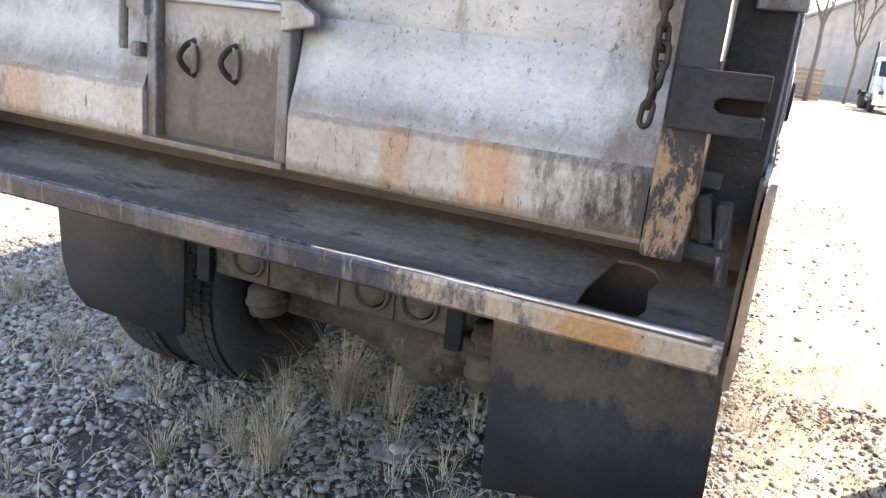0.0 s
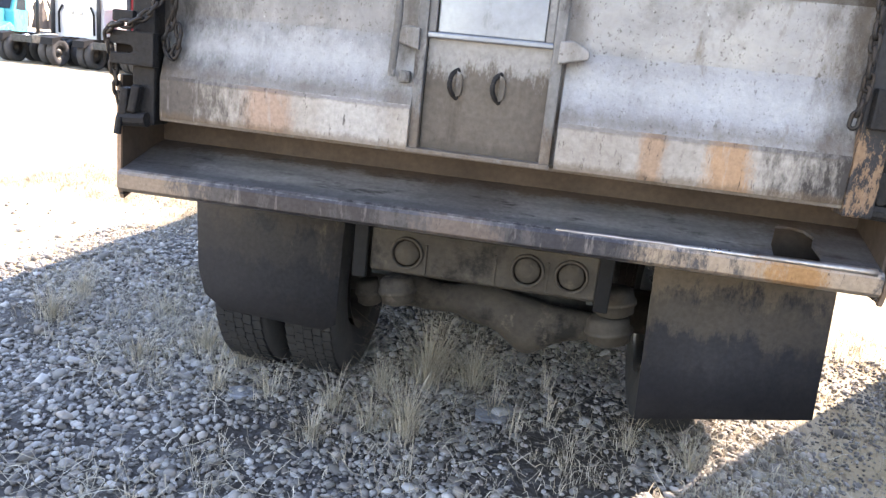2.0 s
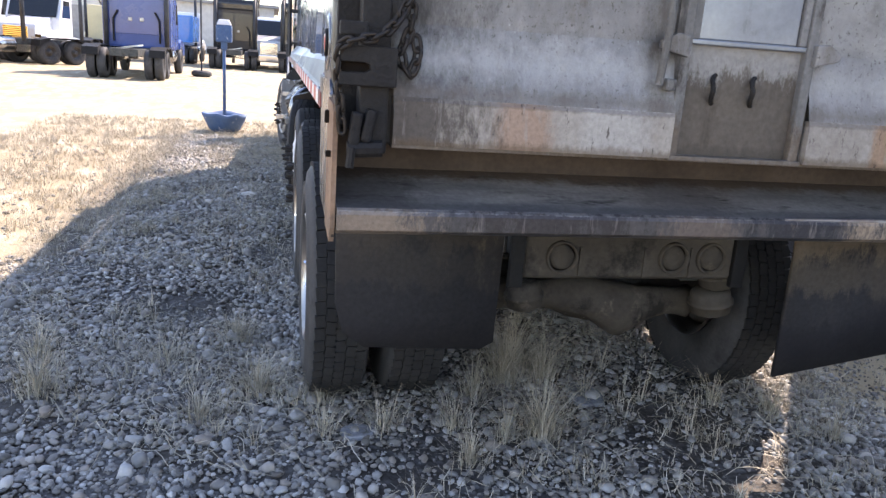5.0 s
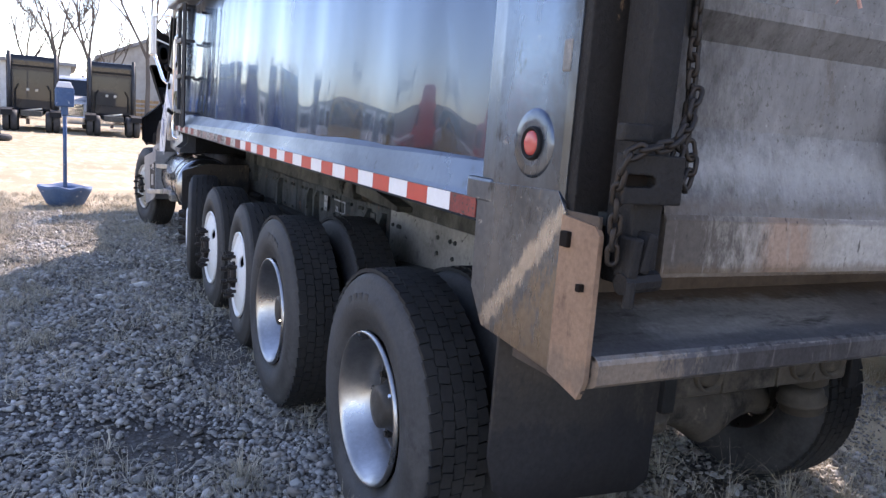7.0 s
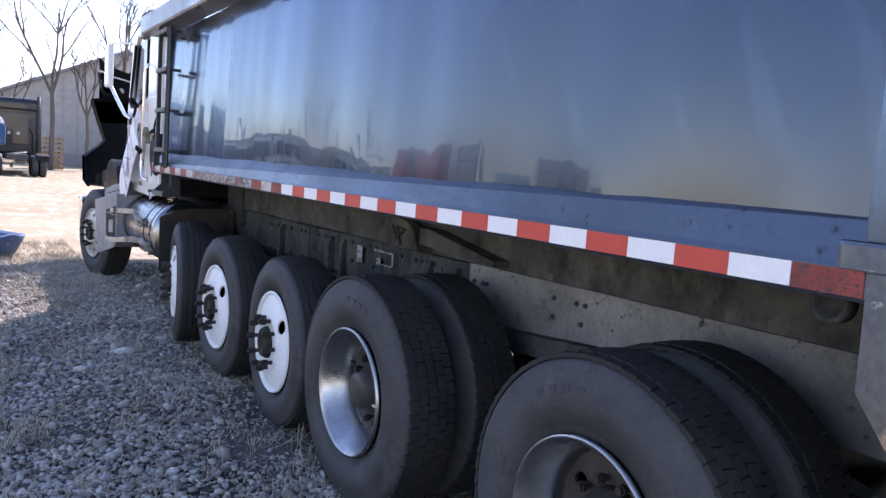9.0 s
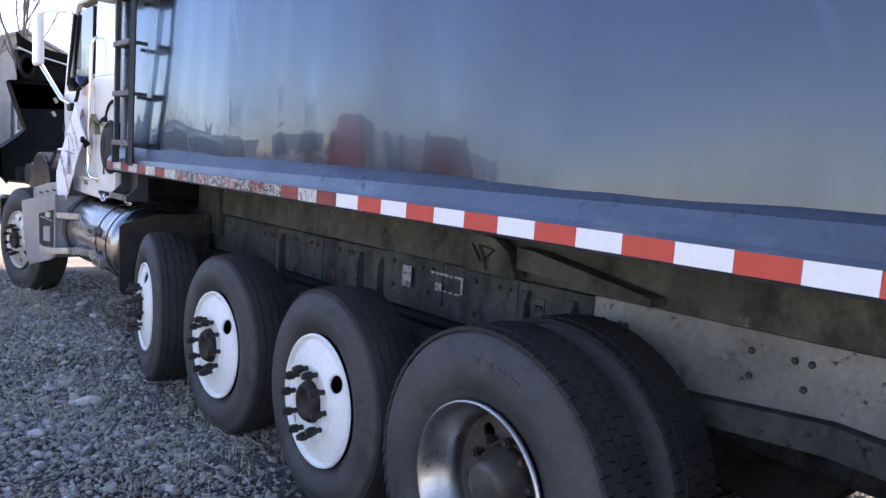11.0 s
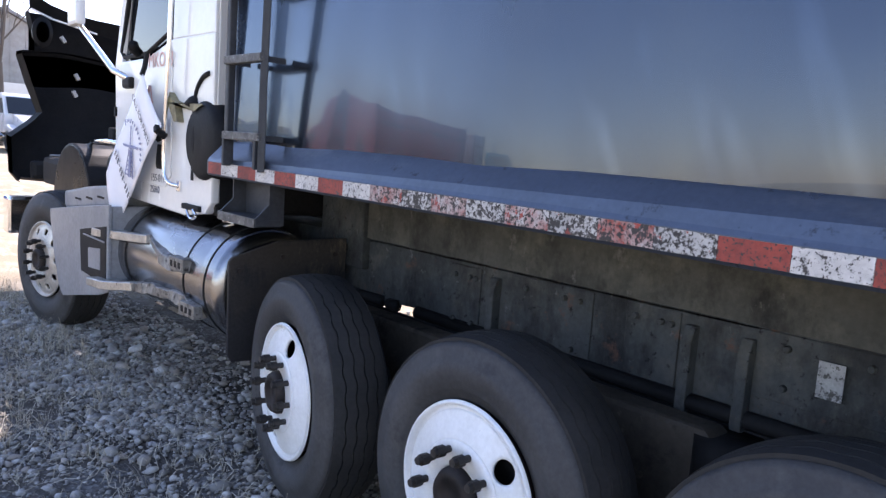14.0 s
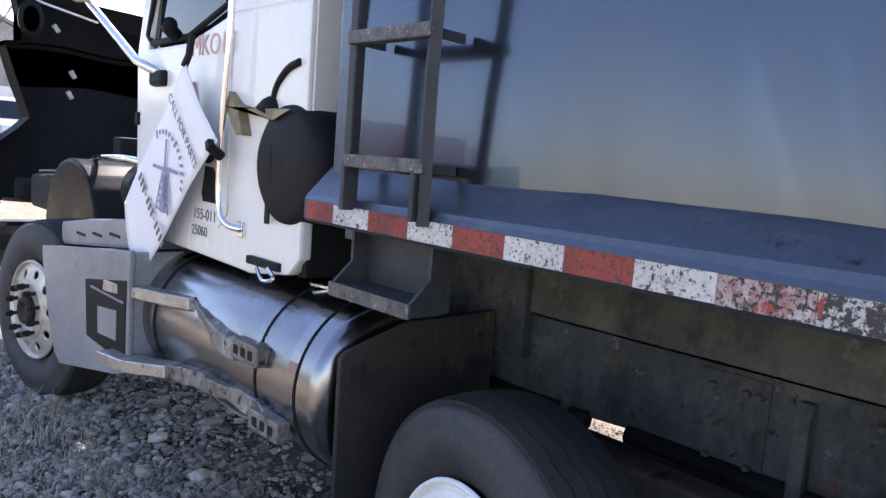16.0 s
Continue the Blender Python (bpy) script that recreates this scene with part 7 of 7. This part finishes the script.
rr = random.Random(11)
big = [(-0.29, 0.62, 190, 0.36, 0.10), (-0.30, 1.15, 240, 0.5, 0.13), (-0.08, 1.2, 150, 0.42, 0.1), (-0.65, 0.44, 90, 0.2, 0.09), (-0.5, 1.0, 90, 0.28, 0.12), (-0.95, 0.74, 80, 0.2, 0.14), (-0.65, 0.72, 80, 0.22, 0.12), (-1.2, 0.72, 60, 0.16, 0.1), (-0.45, 0.62, 60, 0.26, 0.1), (0.15, 0.75, 12, 0.34, 0.08), (0.4, 0.6, 12, 0.3, 0.08), (-0.75, 1.25, 90, 0.24, 0.12), (0.05, 1.0, 16, 0.4, 0.05), (0.27, 1.28, 16, 0.4, 0.05), (0.3, 0.9, 14, 0.34, 0.05), (0.65, 0.85, 50, 0.22, 0.09), (0.9, 0.75, 90, 0.2, 0.12), (1.05, 0.5, 70, 0.16, 0.12), (-1.47, 1.14, 160, 0.22, 0.16), (-1.2, 1.0, 120, 0.2, 0.15), (-1.05, 1.25, 130, 0.22, 0.14), (-1.7, 0.9, 120, 0.18, 0.15), (-1.9, 1.5, 120, 0.18, 0.18), (-2.4, 1.2, 150, 0.26, 0.15), (-2.5, 1.6, 90, 0.24, 0.12), (-1.6, 1.8, 140, 0.18, 0.2), (-2.6, 0.7, 90, 0.2, 0.14)]
big = [(x, y, int(n * 1.5), h, w) for x, y, n, h, w in big]
grass("tall_grass", big, 21, "tufts of tall dry straw-coloured grass under the truck")
small = []
for _ in range(1100):
    x, y = rr.uniform(-3.2, 1.4), rr.uniform(-0.3, 8.5)
    if x > -0.9 and y > 2:
        continue
    if noise.noise((x * 0.9, y * 0.9, 3.0)) > -0.08:
        small.append((x, y, rr.randint(8, 30), rr.uniform(0.04, 0.15), rr.uniform(0.06, 0.2)))
grass("short_grass", small, 22, "short dry grass scattered in the gravel")
edge = []
for _ in range(3400):
    x, y = rr.uniform(-5.2, -1.2), rr.uniform(3.0, 13.0)
    if (x < -2.45 + 0.3 * noise.noise((x, y * 1.5, 4.0)) and y > 3.9) or y > 8.0:
        edge.append((x, y, rr.randint(12, 28), rr.uniform(0.05, 0.15), rr.uniform(0.08, 0.25)))
for _ in range(760):
    edge.append((rr.uniform(0.9, 3.4), rr.uniform(-0.2, 3.2), rr.randint(8, 24), rr.uniform(0.03, 0.11), rr.uniform(0.1, 0.25)))
grass("edge_grass", edge, 23, "sunlit dry grass at the edge of the gravel")

def litter(name, count, x0, x1, y0, y1, seed, label):
    """Long dead stalks lying on the gravel."""
    r = random.Random(seed)
    verts, faces = [], []
    for _ in range(count):
        x, y, a = r.uniform(x0, x1), r.uniform(y0, y1), r.uniform(0, 2 * math.pi)
        if noise.noise((x * 0.9, y * 0.9, 3.0)) < -0.12:
            continue
        n, curl = r.uniform(0.07, 0.24), r.uniform(-1.2, 1.2)
        i = len(verts)
        for k in range(5):
            s = k / 4
            b = a + curl * s
            p = Vector((x + n * s * math.cos(b), y + n * s * math.sin(b), height(x, y) + 0.012 + 0.05 * r.random() * math.sin(3 * s)))
            w = Vector((-math.sin(b), math.cos(b), 0.3)) * 0.0016
            verts += [p - w, p + w]
        for k in range(4):
            faces.append((i + 2 * k, i + 2 * k + 1, i + 2 * k + 3, i + 2 * k + 2))
    me = bpy.data.meshes.new(name)
    me.from_pydata([tuple(q) for q in verts], [], faces)
    me.materials.append(M["straw"])
    return tagged(new(name, me), label, "dry grass", kind="stuff")


litter("straw_litter", 3600, -3.0, 1.6, -0.4, 2.6, 31, "dead straw stalks lying on the gravel")
litter("straw_litter", 2600, -3.2, -0.9, 2.6, 8.5, 32, "dead straw stalks lying beside the truck")

# pale icy patches among the pebbles
for x, y, w, h in ((-1.06, 0.70, 0.07, 0.055), (0.06, 0.98, 0.09, 0.12)):
    bm = bmesh.new()
    ring = []
    for k in range(22):
        a = 2 * math.pi * k / 22
        q = 1 + 0.22 * noise.noise((math.cos(a) * 1.5, math.sin(a) * 1.5, x * 9))
        ring.append((x + w * q * math.cos(a), y + h * q * math.sin(a)))
    z = height(x, y)
    prism(ring, "z", z - 0.01, z + 0.014, 0.006, bm)
    tagged(part("icy_patch", bm, M["snow_dust"], None, smooth=True), "pale dirty ice patch among pebbles", "ice patch", "ice patches")
